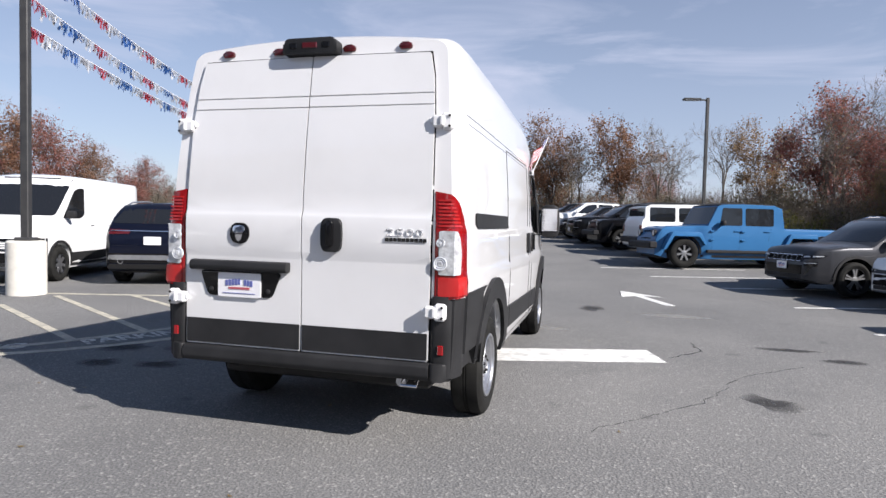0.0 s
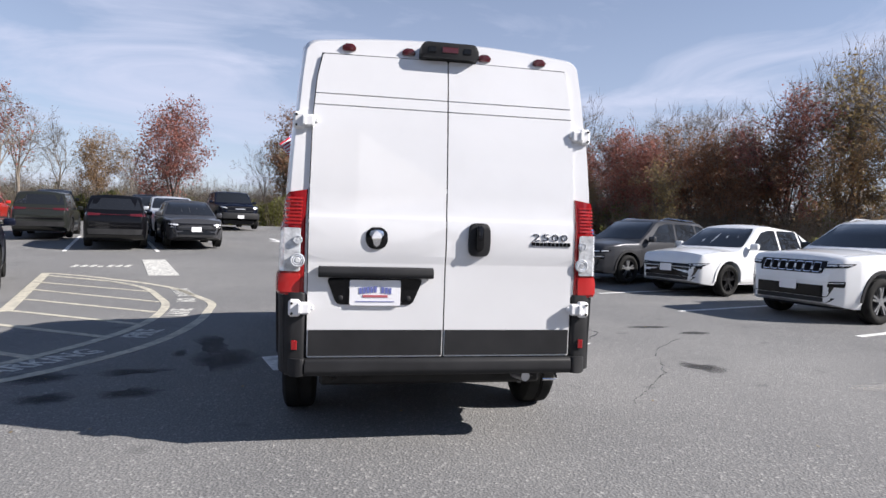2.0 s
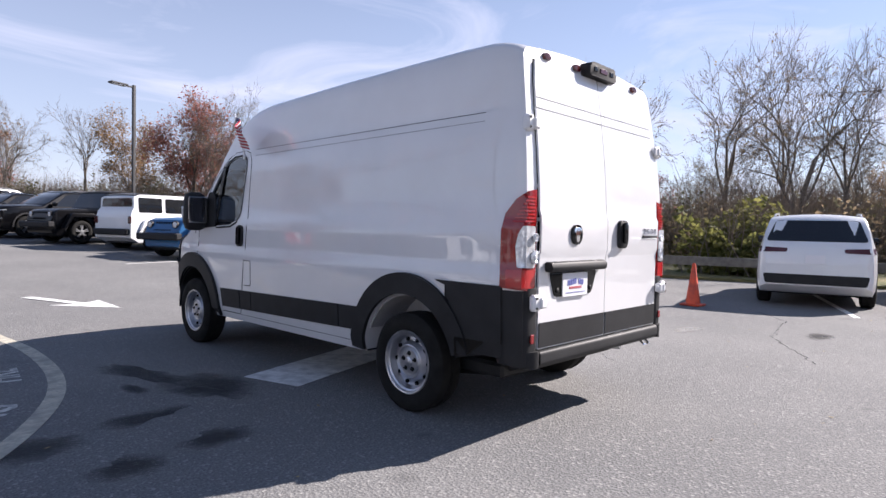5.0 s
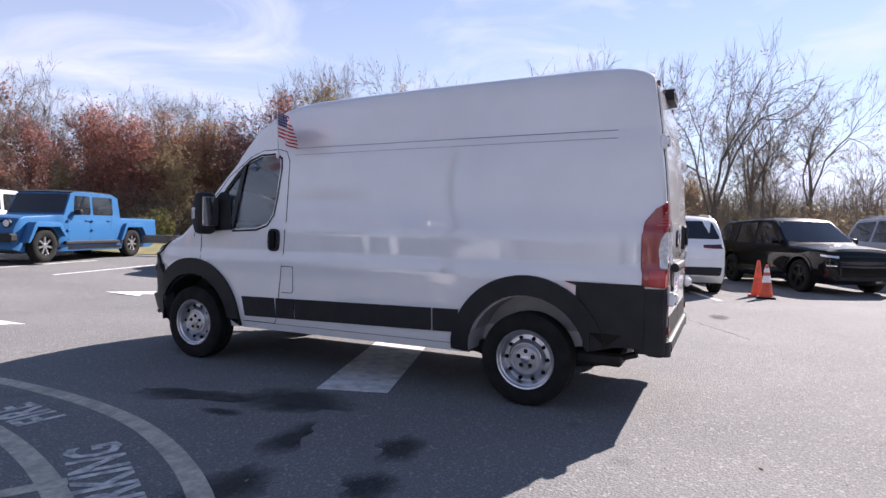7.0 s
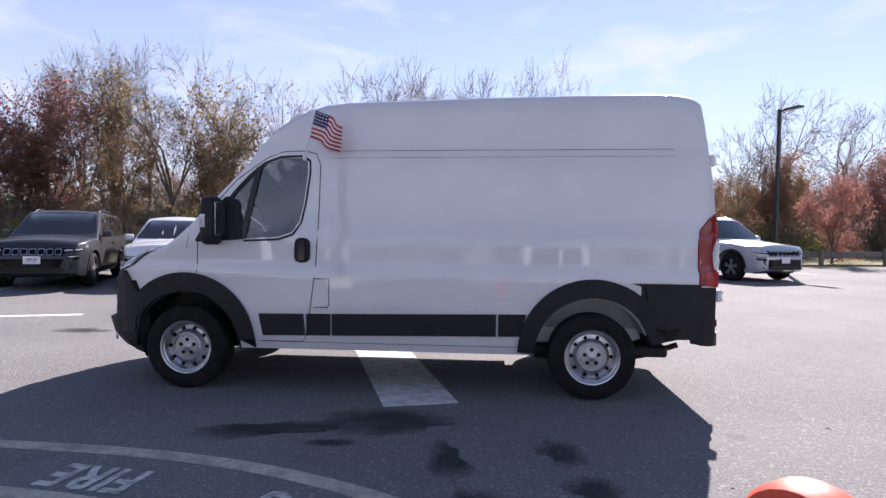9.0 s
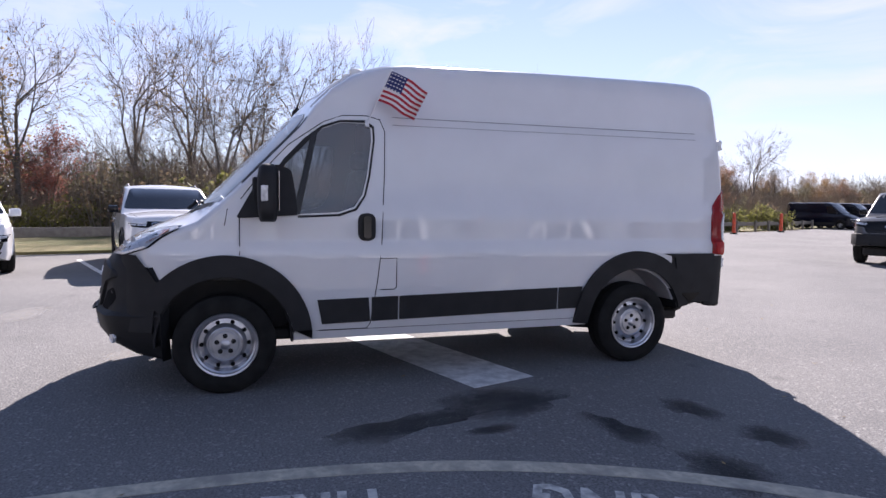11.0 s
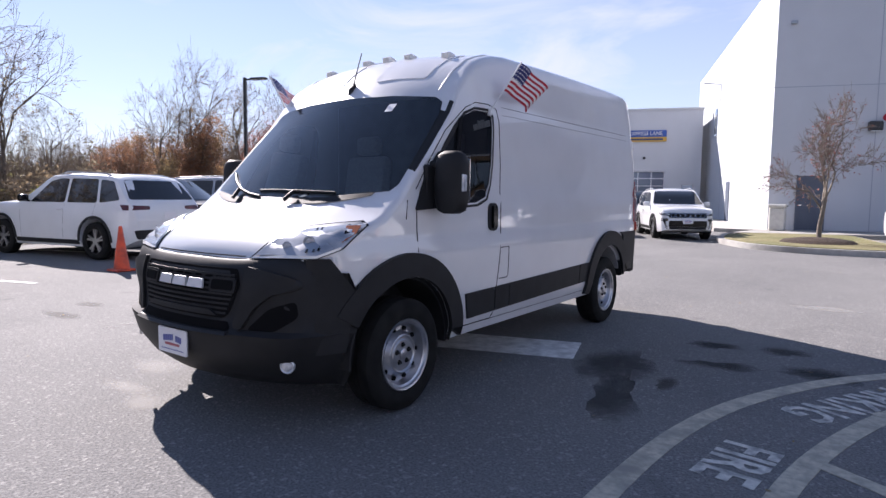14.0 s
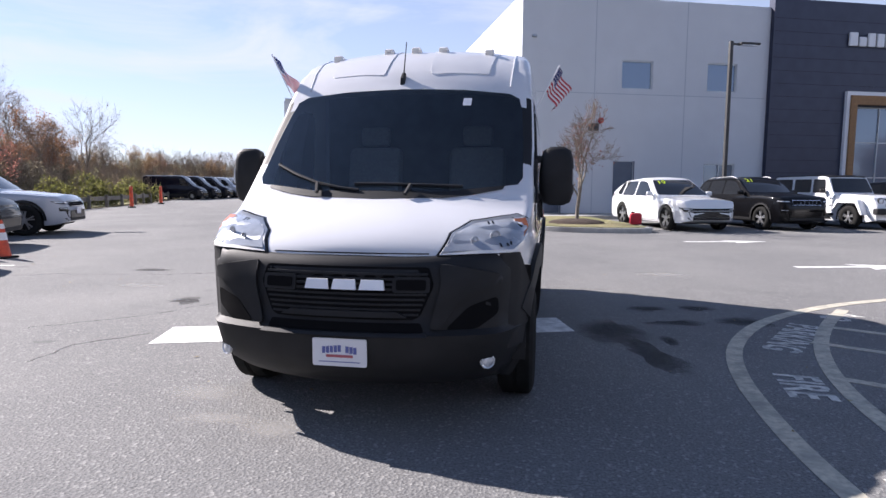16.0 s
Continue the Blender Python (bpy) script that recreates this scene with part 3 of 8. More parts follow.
def build_van():
    van = thing("cargo_van", "white high-roof cargo van with black plastic bumpers parked on asphalt", "van")
    bm = bmesh.new()
    vs = loft(bm, [van_section(y) for y in VAN_Y], caps=False)
    close_ends(bm, vs)
    bmesh.ops.recalc_face_normals(bm, faces=bm.faces)
    bvh = tree_of(bm)
    body = part("body", bm, ["white_paint", "interior"], van, "glossy white painted steel body")
    # cabin cavity, window and windshield openings, wheel arches
    cav = bmesh.new()
    prism(cav, [(0.42, 0.62), (1.75, 0.62), (1.75, 1.10), (1.62, 1.32), (1.10, 1.97), (0.95, 2.10), (0.42, 2.30)], "x", -0.925, 0.925)
    win = [(1.585, 1.275), (1.44, 1.49), (1.30, 1.685), (1.16, 1.83), (1.03, 1.93), (0.90, 1.98), (0.72, 1.985), (0.672, 1.95), (0.668, 1.86), (0.70, 1.60), (0.735, 1.45), (0.80, 1.355), (0.92, 1.315), (1.25, 1.295)]
    wc = bmesh.new()
    prism(wc, win, "x", -1.2, 1.2)
    ws = bmesh.new()
    shield = [(-0.89, 1.385), (-0.45, 1.335), (0.45, 1.335), (0.89, 1.385), (0.92, 1.43), (0.905, 1.70), (0.885, 1.92), (0.86, 2.015), (0.79, 2.055), (0.45, 2.085), (0.0, 2.095), (-0.45, 2.085), (-0.79, 2.055), (-0.86, 2.015), (-0.885, 1.92), (-0.905, 1.70), (-0.92, 1.43)]
    prism(ws, shield, "y", 0.85, 2.3)
    cutters = [cav, wc, ws]
    wells = bmesh.new()
    for y in (1.722, -1.722):
        for s in (-1, 1):
            lathe(wells, [(0.475, 0.66), (0.475, 1.3)], (0, y, 0.375), "x", 40, s)
    cutters.append(wells)
    cut(body, cutters)
    # black lower rear corners and underside
    body.data.materials.append(M["black_plastic"])
    for pl in body.data.polygons:
        c = pl.center
        if (c.y < -2.12 and c.z < 0.965) or c.z < 0.385 or (c.y > 2.10 and c.z < 0.80):
            pl.material_index = 2
        if abs(c.x) < 0.96 and 1.2 < c.y < 2.2 and c.z < 0.9:
            pl.material_index = 2
        if 0.6 < c.y < 1.62 and 1.26 < c.z < 2.0 and abs(c.x) > 0.86 and abs(pl.normal.x) < 0.6:
            pl.material_index = 2
        if math.hypot(c.y - 1.722, c.z - 0.375) < 0.478 and abs(c.x) < 0.99:
            pl.material_index = 2
    # glass
    part("windshield", patch(bvh, shield, (0, -1, 0), X, Z, 0.004, res=0.1), "glass_van", van, "wide sloping windshield glass")
    for s in (-1, 1):
        part("side_window", patch(bvh, win, (-s, 0, 0), Y, Z, -0.006, res=0.12), "glass_side", van, "tinted front door window")
        part("window_frame", patch(bvh, [(1.60, 1.265), (1.44, 1.275), (1.215, 1.29), (1.235, 1.31), (1.40, 1.30), (1.46, 1.34), (1.30, 1.66), (1.14, 1.83), (1.03, 1.935), (0.90, 1.985), (0.72, 1.99), (0.66, 1.95), (0.655, 1.86), (0.69, 1.60), (0.725, 1.44), (0.795, 1.343), (0.92, 1.302), (1.215, 1.288), (1.215, 1.27), (0.91, 1.285), (0.78, 1.33), (0.71, 1.44), (0.674, 1.60), (0.64, 1.86), (0.645, 1.965), (0.71, 2.01), (0.90, 2.003), (1.04, 1.953), (1.17, 1.85), (1.31, 1.70), (1.45, 1.505)], (-s, 0, 0), Y, Z, 0.001, 0.003, res=0.3), "black_plastic", van)
        part("window_divider", patch(bvh, [(1.20, 1.295), (1.25, 1.295), (1.115, 1.90), (1.065, 1.92)], (-s, 0, 0), Y, Z, 0.0, 0.01, res=0.3), "gloss_black", van)
        part("mirror_sail", patch(bvh, rounded([(1.645, 1.264), (1.52, 1.49), (1.37, 1.66), (1.26, 1.62), (1.23, 1.45), (1.215, 1.290)], 0.03), (-s, 0, 0), Y, Z, 0.004, 0.012, res=0.12), "black_plastic", van, "black plastic mirror mount")
    # black windshield surround and cowl
    part("cowl", patch(bvh, [(-0.80, 1.355), (-0.6, 1.318), (-0.45, 1.302), (0.0, 1.292), (0.45, 1.302), (0.6, 1.318), (0.80, 1.355), (0.81, 1.378), (0.60, 1.357), (0.45, 1.340), (-0.45, 1.340), (-0.60, 1.357), (-0.81, 1.378)], (0, -1, 0), X, Z, 0.004, 0.004, res=0.1), "black_plastic", van, "black plastic cowl below the windshield")
    # panel gaps
    def seam(pts, s, r=0.0035, closed=False, name="panel_gap"):
        line = []
        for a, b in zip(pts, pts[1:]):
            n = max(1, int(math.dist(a, b) / 0.1))
            line += [(a[0] + (b[0] - a[0]) * j / n, a[1] + (b[1] - a[1]) * j / n) for j in range(n)]
        line.append(pts[-1])
        out = []
        for y, z in line:
            h = bvh.ray_cast(Vector((s * 3, y, z)), Vector((-s, 0, 0)))
            if h[0] is not None:
                out.append(h[0] + Vector((s * 0.0005, 0, 0)))
        if len(out) > 1:
            part(name, tube(bmesh.new(), out, r, 5), "seam", van)
    for s in (-1, 1):
        seam([(1.619, 1.27), (1.619, 1.0)], s)
        seam([(1.06, 0.428), (0.70, 0.428), (0.672, 0.47), (0.62, 0.80), (0.588, 1.08), (0.566, 1.60), (0.562, 1.93), (0.60, 2.02), (0.70, 2.045), (0.88, 2.038), (1.02, 1.985), (1.28, 1.80), (1.46, 1.60), (1.61, 1.40)], s)
        seam([(1.70, 1.33), (1.72, 1.21)], s)
        seam([(0.50, 2.045), (-2.36, 2.07)], s, 0.0020)
        seam([(0.50, 1.985), (-2.36, 2.012)], s, 0.0013)
        seam([(1.08, 0.425), (-1.2, 0.425)], s, 0.002)
        if s > 0:
            seam([(0.40, 0.44), (0.40, 2.02), (-0.93, 2.02), (-0.93, 0.44)], s)
            rail = patch(bvh, rounded([(-2.25, 1.36), (-1.00, 1.36), (-1.00, 1.46), (-2.25, 1.46)], 0.03), (-1, 0, 0), Y, Z, 0.002, 0.01, res=0.3)
            part("door_rail", rail, "black_plastic", van, "black sliding-door rail")
            part("side_door_handle", patch(bvh, rounded([(0.24, 1.10), (0.36, 1.10), (0.36, 1.31), (0.24, 1.31)], 0.05), (-1, 0, 0), Y, Z, 0.0, 0.03, res=0.1), "black_plastic", van)
        else:
            seam([(0.60, 0.967), (0.471, 0.967), (0.471, 0.745), (0.49, 0.726), (0.60, 0.726)], s)
        part("door_handle", patch(bvh, rounded([(0.637, 1.10), (0.771, 1.10), (0.771, 1.31), (0.637, 1.31)], 0.06), (-s, 0, 0), Y, Z, 0.0, 0.012, res=0.06), "black_plastic", van)
        part("handle_grip", patch(bvh, rounded([(0.675, 1.12), (0.733, 1.12), (0.733, 1.29), (0.675, 1.29)], 0.03), (-s, 0, 0), Y, Z, 0.012, 0.022, res=0.06), "gloss_black", van)
        # side mouldings in four lengths
        for a, b, c, d in ((1.075, 0.690, 1.04, 0.675), (0.664, 0.458, 0.664, 0.458), (0.445, -0.932, 0.445, -0.932), (-0.948, -1.175, -0.948, -1.135)):
            part("side_moulding", patch(bvh, [(a, 0.662 + 0.018 * (1.07 - a)), (b, 0.662 + 0.018 * (1.07 - b)), (d, 0.478 + 0.018 * (1.07 - b)), (c, 0.478 + 0.018 * (1.07 - a))], (-s, 0, 0), Y, Z, 0.0, 0.014, res=0.3), "black_plastic", van, "black plastic side moulding")
        # wheel arch flares
        for yc, a0, a1 in ((1.722, -8, 152), (-1.722, -2, 180)):
            ring = []
            for j in range(25):
                a = radians(a0 + (a1 - a0) * j / 24)
                ring.append((yc - math.cos(a) * 0.612, 0.385 + math.sin(a) * 0.618))
            for j in range(24, -1, -1):
                a = radians(a0 + (a1 - a0) * j / 24)
                ring.append((yc - math.cos(a) * 0.476, 0.372 + math.sin(a) * 0.478))
            part("wheel_arch", patch(bvh, ring, (-s, 0, 0), Y, Z, 0.002, 0.03, res=0.12), "black_plastic", van, "black plastic wheel arch flare")
            lin = bmesh.new()
            arch_in, arch_out = [], []
            for j in range(25):
                a = radians(-3 + 186 * j / 24) if yc > 0 else radians(22 + 136 * j / 24)
                arch_out.append((yc + math.cos(a) * 0.474, 0.375 + math.sin(a) * 0.474))
                arch_in.append((yc + math.cos(a) * 0.460, 0.375 + math.sin(a) * 0.460))
            prism(lin, arch_out + arch_in[::-1], "x", s * 0.66, s * 0.975)
            prism(lin, arch_out, "x", s * 0.661, s * 0.669)
            # rear housing is white metal with the arch's shade put into its colour
            part("wheel_well", lin, "black_plastic" if yc > 0 else "primer", van, "" if yc > 0 else "bare white inner wheel housing")
        # rear corner bumper
        part("rear_side_bumper", patch(bvh, [(-2.02, 0.975), (-2.13, 0.94), (-2.16, 0.80), (-2.16, 0.50), (-2.715, 0.49), (-2.715, 0.972)], (-s, 0, 0), Y, Z, 0.003, 0.012, res=0.12), "black_plastic", van, "black plastic rear side bumper")
        bmx = bmesh.new()
        prism(bmx, rounded([(s * 0.832, -2.60), (s * 0.832, -2.730), (s * 0.93, -2.722), (s * 0.972, -2.69), (s * 1.0, -2.58), (s * 0.96, -2.5)], 0.03), "z", 0.485, 0.965, 0.012)
        part("rear_corner_bumper", bmx, "black_plastic", van)
        rf = bmesh.new()
        box(rf, (s * 0.895, -2.732, 0.652), (0.034, 0.012, 0.058), 0.004)
        part("reflector", rf, "lens_red", van)
        # tail lamps on the rear corner
        q = 1 / math.sqrt(2)
        d = (-s * q, q, 0)
        e1 = (s * q, q, 0)
        tl = [(-1.318, 0.945), (-1.095, 0.965), (-1.098, 1.15), (-1.10, 1.32), (-1.125, 1.42), (-1.185, 1.51), (-1.25, 1.555), (-1.318, 1.572)]
        lamp = part("tail_lamp", patch(bvh, tl, d, e1, Z, 0.004, 0.012, res=0.03), "lens_red", van, "tall red tail lamp with clear middle")
        clear = [(-1.309, 1.088), (-1.190, 1.092), (-1.180, 1.22), (-1.196, 1.30), (-1.222, 1.345), (-1.309, 1.345)]
        part("clear_lens", patch(bvh, rounded(clear, 0.012), d, e1, Z, 0.022, 0.004, res=0.03), "lens_clear", lamp, "clear reversing lens")
        part("lower_lens", patch(bvh, rounded([(-1.309, 0.962), (-1.125, 0.976), (-1.125, 1.078), (-1.309, 1.076)], 0.01), d, e1, Z, 0.020, 0.004, res=0.03), "lens_bright_red", lamp)
        for zz, rr in ((1.155, 0.042), (1.275, 0.026)):
            c = bvh.ray_cast(Vector((s * 0.884, -5, zz)), Vector((0, 1, 0)))[0]
            ring = [(rr, -0.026), (rr, -0.036), (rr * 0.86, -0.039), (rr * 0.74, -0.034), (rr * 0.60, -0.038), (rr * 0.46, -0.034), (rr * 0.30, -0.039), (0.004, -0.039)]
            part("lamp_bulb", lathe(bmesh.new(), ring, c, "y", 24), "lens_clear", lamp)
        for k in range(8):
            zz = 1.368 + k * 0.021
            part("led_bar", patch(bvh, [(-1.309, zz), (-1.165 - 0.012 * k, zz), (-1.165 - 0.012 * k, zz + 0.010), (-1.309, zz + 0.010)], d, e1, Z, 0.020, 0.003, res=0.03), "lens_bright_red", lamp)
        # hinges of the rear doors
        for zz in (1.98, 0.876):
            hb = bmesh.new()
            yy = bvh.ray_cast(Vector((s * 0.86, -4, zz)), Vector((0, 1, 0)))[0].y - (0.03 if zz < 1 else 0.0)
            box(hb, (s * 0.835, yy - 0.02, zz), (0.06, 0.05, 0.07), 0.01)
            box(hb, (s * 0.895, yy - 0.012, zz), (0.07, 0.05, 0.10), 0.014)
            box(hb, (s * 0.865, yy - 0.04, zz), (0.024, 0.03, 0.06), 0.006)
            box(hb, (s * 0.80, yy - 0.025, zz + 0.005), (0.03, 0.02, 0.03), 0.005)
            part("rear_hinge", hb, "white_part", van, "white door hinge")
            for dz in (-0.03, 0.03):
                part("hinge_bolt", lathe(bmesh.new(), [(0.008, 0), (0.008, 0.008), (0.003, 0.009)], (s * 0.91, yy - 0.036, zz + dz), "y", 8, -1), "dark_metal", van)
    # rear doors
    def relief(x, z):
        e = 0.0
        for g in (2.085, 2.154):
            if abs(z - g) < 0.003:
                e -= 0.010
        return e + interp(z, [(1.15, 0.0), (1.19, 0.012), (1.405, 0.012), (1.445, 0.0)])
    marks = [2.080, 2.085, 2.090, 2.149, 2.154, 2.159, 1.15, 1.19, 1.405, 1.445]
    left = rounded([(-0.822, 0.577), (-0.004, 0.577), (-0.004, 2.408), (-0.765, 2.398), (-0.795, 2.25), (-0.815, 2.0), (-0.824, 1.5)], 0.012)
    right = rounded([(0.004, 0.577), (0.818, 0.577), (0.822, 1.5), (0.812, 2.0), (0.795, 2.25), (0.765, 2.40), (0.004, 2.408)], 0.012)
    bk = patch(bvh, [(-0.828, 0.568), (0.826, 0.568), (0.829, 1.5), (0.819, 2.0), (0.80, 2.26), (0.772, 2.410), (0.0, 2.416), (-0.772, 2.408), (-0.80, 2.26), (-0.820, 2.0), (-0.830, 1.5)], (0, 1, 0), X, Z, 0.001, res=0.15)
    part("door_gap", bk, "seam", van)
    for pts in (left, right):
        dr = part("rear_door", patch(bvh, pts, (0, 1, 0), X, Z, 0.004, 0.014, res=0.14, disp=relief, edges=marks), "white_paint", van, "white rear cargo door")
        cl = [(-0.815, 0.586), (-0.010, 0.586), (-0.010, 0.742), (-0.815, 0.742)] if pts is left else [(0.010, 0.586), (0.812, 0.586), (0.812, 0.742), (0.010, 0.742)]
        part("lower_panel", patch(bvh, cl, (0, 1, 0), X, Z, 0.012, 0.012, res=0.3), "black_plastic", dr, "black lower door panel")
    def rear_y(x, z):
        return bvh.ray_cast(Vector((x, -5, z)), Vector((0, 1, 0)))[0].y - 0.018
    y0 = rear_y(-0.4, 1.0)
    pb = bmesh.new()
    prism(pb, rounded([(y0 + 0.0, 1.062), (y0 - 0.05, 1.058), (y0 - 0.062, 1.085), (y0 - 0.05, 1.12), (y0, 1.125)], 0.01), "x", -0.762, -0.078, 0.006)
    part("plate_lamp_bar", pb, "black_plastic", van, "black plate lamp bar")
    rc = bmesh.new()
    prism(rc, rounded([(-0.715, 1.055), (-0.655, 0.895), (-0.20, 0.895), (-0.135, 1.055)], 0.03), "y", y0 + 0.004, y0 - 0.008, 0.002)
    rec = part("plate_recess", rc, "gloss_black", van)
    for x in (-0.63, -0.225):
        bt = bmesh.new()
        lathe(bt, [(0.016, 0.006), (0.016, 0.014), (0.010, 0.018), (0.003, 0.018)], (x, y0, 0.935), "y", 12, -1)
        part("bumper_stop", bt, "black_plastic", rec)
    number_plate(van, (-0.425, y0 - 0.014, 0.968), 180, True)
    hd = bmesh.new()
    yh = rear_y(0.2, 1.3) - 0.0135
    prism(hd, rounded([(0.142, 1.20), (0.268, 1.20), (0.275, 1.30), (0.268, 1.405), (0.142, 1.405), (0.136, 1.30)], 0.04), "y", yh + 0.01, yh - 0.022, 0.008)
    hd1 = part("rear_handle", hd, "black_plastic", van, "black rear door handle")
    hg = bmesh.new()
    prism(hg, rounded([(0.18, 1.235), (0.225, 1.235), (0.225, 1.39), (0.18, 1.39)], 0.018), "y", yh - 0.02, yh - 0.045, 0.008)
    part("grip", hg, "gloss_black", hd1)
    em = bmesh.new()
    prism(em, rounded([(-0.472, 1.24), (-0.425, 1.228), (-0.378, 1.24), (-0.357, 1.28), (-0.362, 1.335), (-0.395, 1.362), (-0.455, 1.362), (-0.488, 1.335), (-0.492, 1.28)], 0.015), "y", yh + 0.01, yh - 0.010, 0.003)
    e1 = part("emblem", em, "gloss_black", van, "chrome and black shield emblem")
    eh = bmesh.new()
    prism(eh, [(-0.45, 1.30), (-0.47, 1.315), (-0.463, 1.34), (-0.435, 1.347), (-0.415, 1.347), (-0.387, 1.34), (-0.38, 1.315), (-0.40, 1.30), (-0.405, 1.258), (-0.425, 1.243), (-0.445, 1.258)], "y", yh - 0.008, yh - 0.018, 0.003)
    part("emblem_face", eh, "chrome", e1)
    bk = part("model_badge", prism(bmesh.new(), rounded([(0.548, 1.270), (0.806, 1.270), (0.806, 1.302), (0.548, 1.302)], 0.006), "y", yh + 0.004, yh - 0.001), "white_paint", van, "chrome model number badge")
    for i, ch in enumerate("2500"):
        tm = text_mesh(ch, 0.078, 0.004)
        moved(tm, Matrix.Translation((0.577 + i * 0.060, yh - 0.001, 1.326)) @ Matrix.Rotation(radians(90), 4, "X") @ Matrix.Diagonal((1.42, 0.8, 1, 1)))
        part("figure", tm, "chrome", bk, smooth=0)
    for i in range(10):
        part("badge_bar", box(bmesh.new(), (0.556 + i * 0.026, yh - 0.003, 1.286), (0.021, 0.006, 0.022)), "gloss_black", bk, smooth=0)
    # rear step bumper
    sb = bmesh.new()
    prism(sb, rounded([(-2.60, 0.47), (-2.735, 0.465), (-2.757, 0.495), (-2.755, 0.555), (-2.74, 0.57), (-2.60, 0.573)], 0.012), "x", -0.83, 0.83, 0.008)
    stp = part("rear_step_bumper", sb, "black_plastic", van, "black rear step bumper")
    for s in (-1, 1):
        ec = bmesh.new()
        prism(ec, rounded([(s * 0.832, -2.60), (s * 0.832, -2.755), (s * 0.885, -2.75), (s * 0.935, -2.72), (s * 0.955, -2.66), (s * 0.93, -2.58)], 0.03), "z", 0.466, 0.572, 0.012)
        part("bumper_end", ec, "black_plastic", stp)
    # high brake lamp with camera, clearance lamps
    bl = bmesh.new()
    yb = rear_y(0, 2.40) + 0.02
    prism(bl, rounded([(-0.183, 2.412), (0.183, 2.412), (0.180, 2.485), (0.15, 2.508), (-0.15, 2.508), (-0.180, 2.485)], 0.014), "y", yb + 0.10, yb - 0.075, 0.012)
    blp = part("high_brake_lamp", bl, "black_plastic", van, "black brake lamp and camera housing")
    for x, w, mt in ((0.0, 0.10, "lens_dark_red"), (-0.11, 0.05, "gloss_black"), (0.11, 0.05, "gloss_black")):
        b = bmesh.new()
        box(b, (x, yb - 0.075, 2.462), (w, 0.010, 0.036), 0.004)
        part("lamp_lens", b, mt, blp)
    for x in (-0.612, -0.247, 0.235, 0.60):
        mk = bmesh.new()
        prism(mk, rounded([(x - 0.045, 2.43), (x + 0.045, 2.43), (x + 0.038, 2.472), (x - 0.038, 2.472)], 0.02), "y", yb + 0.09, yb - 0.012, 0.012)
        part("clearance_lamp", mk, "lens_dark_red", van, "dark red clearance lamp")
    for x in (-0.592, -0.218, 0.010, 0.238, 0.677):
        h = bvh.ray_cast(Vector((x, 0.70, 4)), Vector((0, 0, -1)))[0]
        mk = bmesh.new()
        prism(mk, [(0.62, h.z - 0.03), (0.765, h.z - 0.035), (0.77, h.z + 0.022), (0.745, h.z + 0.034), (0.68, h.z + 0.024)], "x", x - 0.036, x + 0.036, 0.010)
        part("front_clearance_lamp", mk, "lens_white", van, "clear roof clearance lamp")
    # raised roof ribs above the windshield
    for s in (-1, 1):
        rb = patch(bvh, rounded([(s * 0.14, 0.60), (s * 0.68, 0.60), (s * 0.62, 1.04), (s * 0.18, 1.10)], 0.03), (0, 0, -1), X, Y, -0.008, 0.015, res=0.06)
        part("roof_rib", rb, "white_paint", van)
        dr = []
        for y in [v * 0.05 for v in range(10, 23)]:
            hx = 0.80 - max(0, y - 0.9) * 0.06
            h = bvh.ray_cast(Vector((s * hx, y, 4)), Vector((0, 0, -1)))[0]
            dr.append(h)
        part("roof_gutter", tube(bmesh.new(), dr, 0.007, 6), "white_paint", van)
    an = bmesh.new()
    h = bvh.ray_cast(Vector((0.02, 1.14, 4)), Vector((0, 0, -1)))[0]
    prism(an, [(h.y - 0.04, h.z - 0.01), (h.y + 0.04, h.z - 0.05), (h.y + 0.03, h.z + 0.01), (h.y - 0.02, h.z + 0.055)], "x", 0.006, 0.04, 0.006)
    ant = part("antenna_base", an, "black_plastic", van, "black roof antenna")
    part("antenna_rod", tube(bmesh.new(), [(0.022, h.y, h.z + 0.02), (0.022, h.y - 0.03, h.z + 0.10), (0.022, h.y - 0.10, h.z + 0.30)], 0.007, 6, 0.004), "black_plastic", ant)
    build_van_front(van, bvh)
    # underbody
    ub = bmesh.new()
    box(ub, (0, -0.3, 0.37), (1.5, 4.2, 0.10), 0.02)
    for s in (-1, 1):
        box(ub, (s * 0.45, -1.25, 0.40), (0.08, 2.3, 0.10), 0.01)
    tube(ub, [(-0.8, -1.722, 0.34), (0.8, -1.722, 0.34)], 0.05, 10)
    tube(ub, [(-0.78, 1.722, 0.34), (0.78, 1.722, 0.34)], 0.045, 10)
    part("underbody", ub, "dark_metal", van)
    for s in (-1, 1):
        lf = bmesh.new()
        tube(lf, [(s * 0.66, -0.95, 0.40), (s * 0.66, -1.3, 0.30), (s * 0.66, -1.72, 0.26), (s * 0.66, -2.2, 0.32), (s * 0.66, -2.5, 0.42)], 0.028, 6)
        part("leaf_spring", lf, "dark_metal", van)
    ex = bmesh.new()
    tube(ex, [(0.52, -1.6, 0.36), (0.55, -2.3, 0.38), (0.60, -2.55, 0.40)], 0.032, 10)
    part("exhaust_pipe", ex, "steel_wheel", van)
    hk = bmesh.new()
    tube(hk, [(0.66, -2.68, 0.46), (0.66, -2.72, 0.425), (0.75, -2.72, 0.425), (0.75, -2.68, 0.46)], 0.010, 6)
    part("tow_hook", hk, "chrome", van)
    for y in (1.722, -1.722):
        for s in (-1, 1):
            wheel(van, (s * (0.905 if y > 0 else 0.895), y, 0.357), 0.357, 0.225, 0.222, "steel", "steel_wheel", s)
    build_cabin(van)
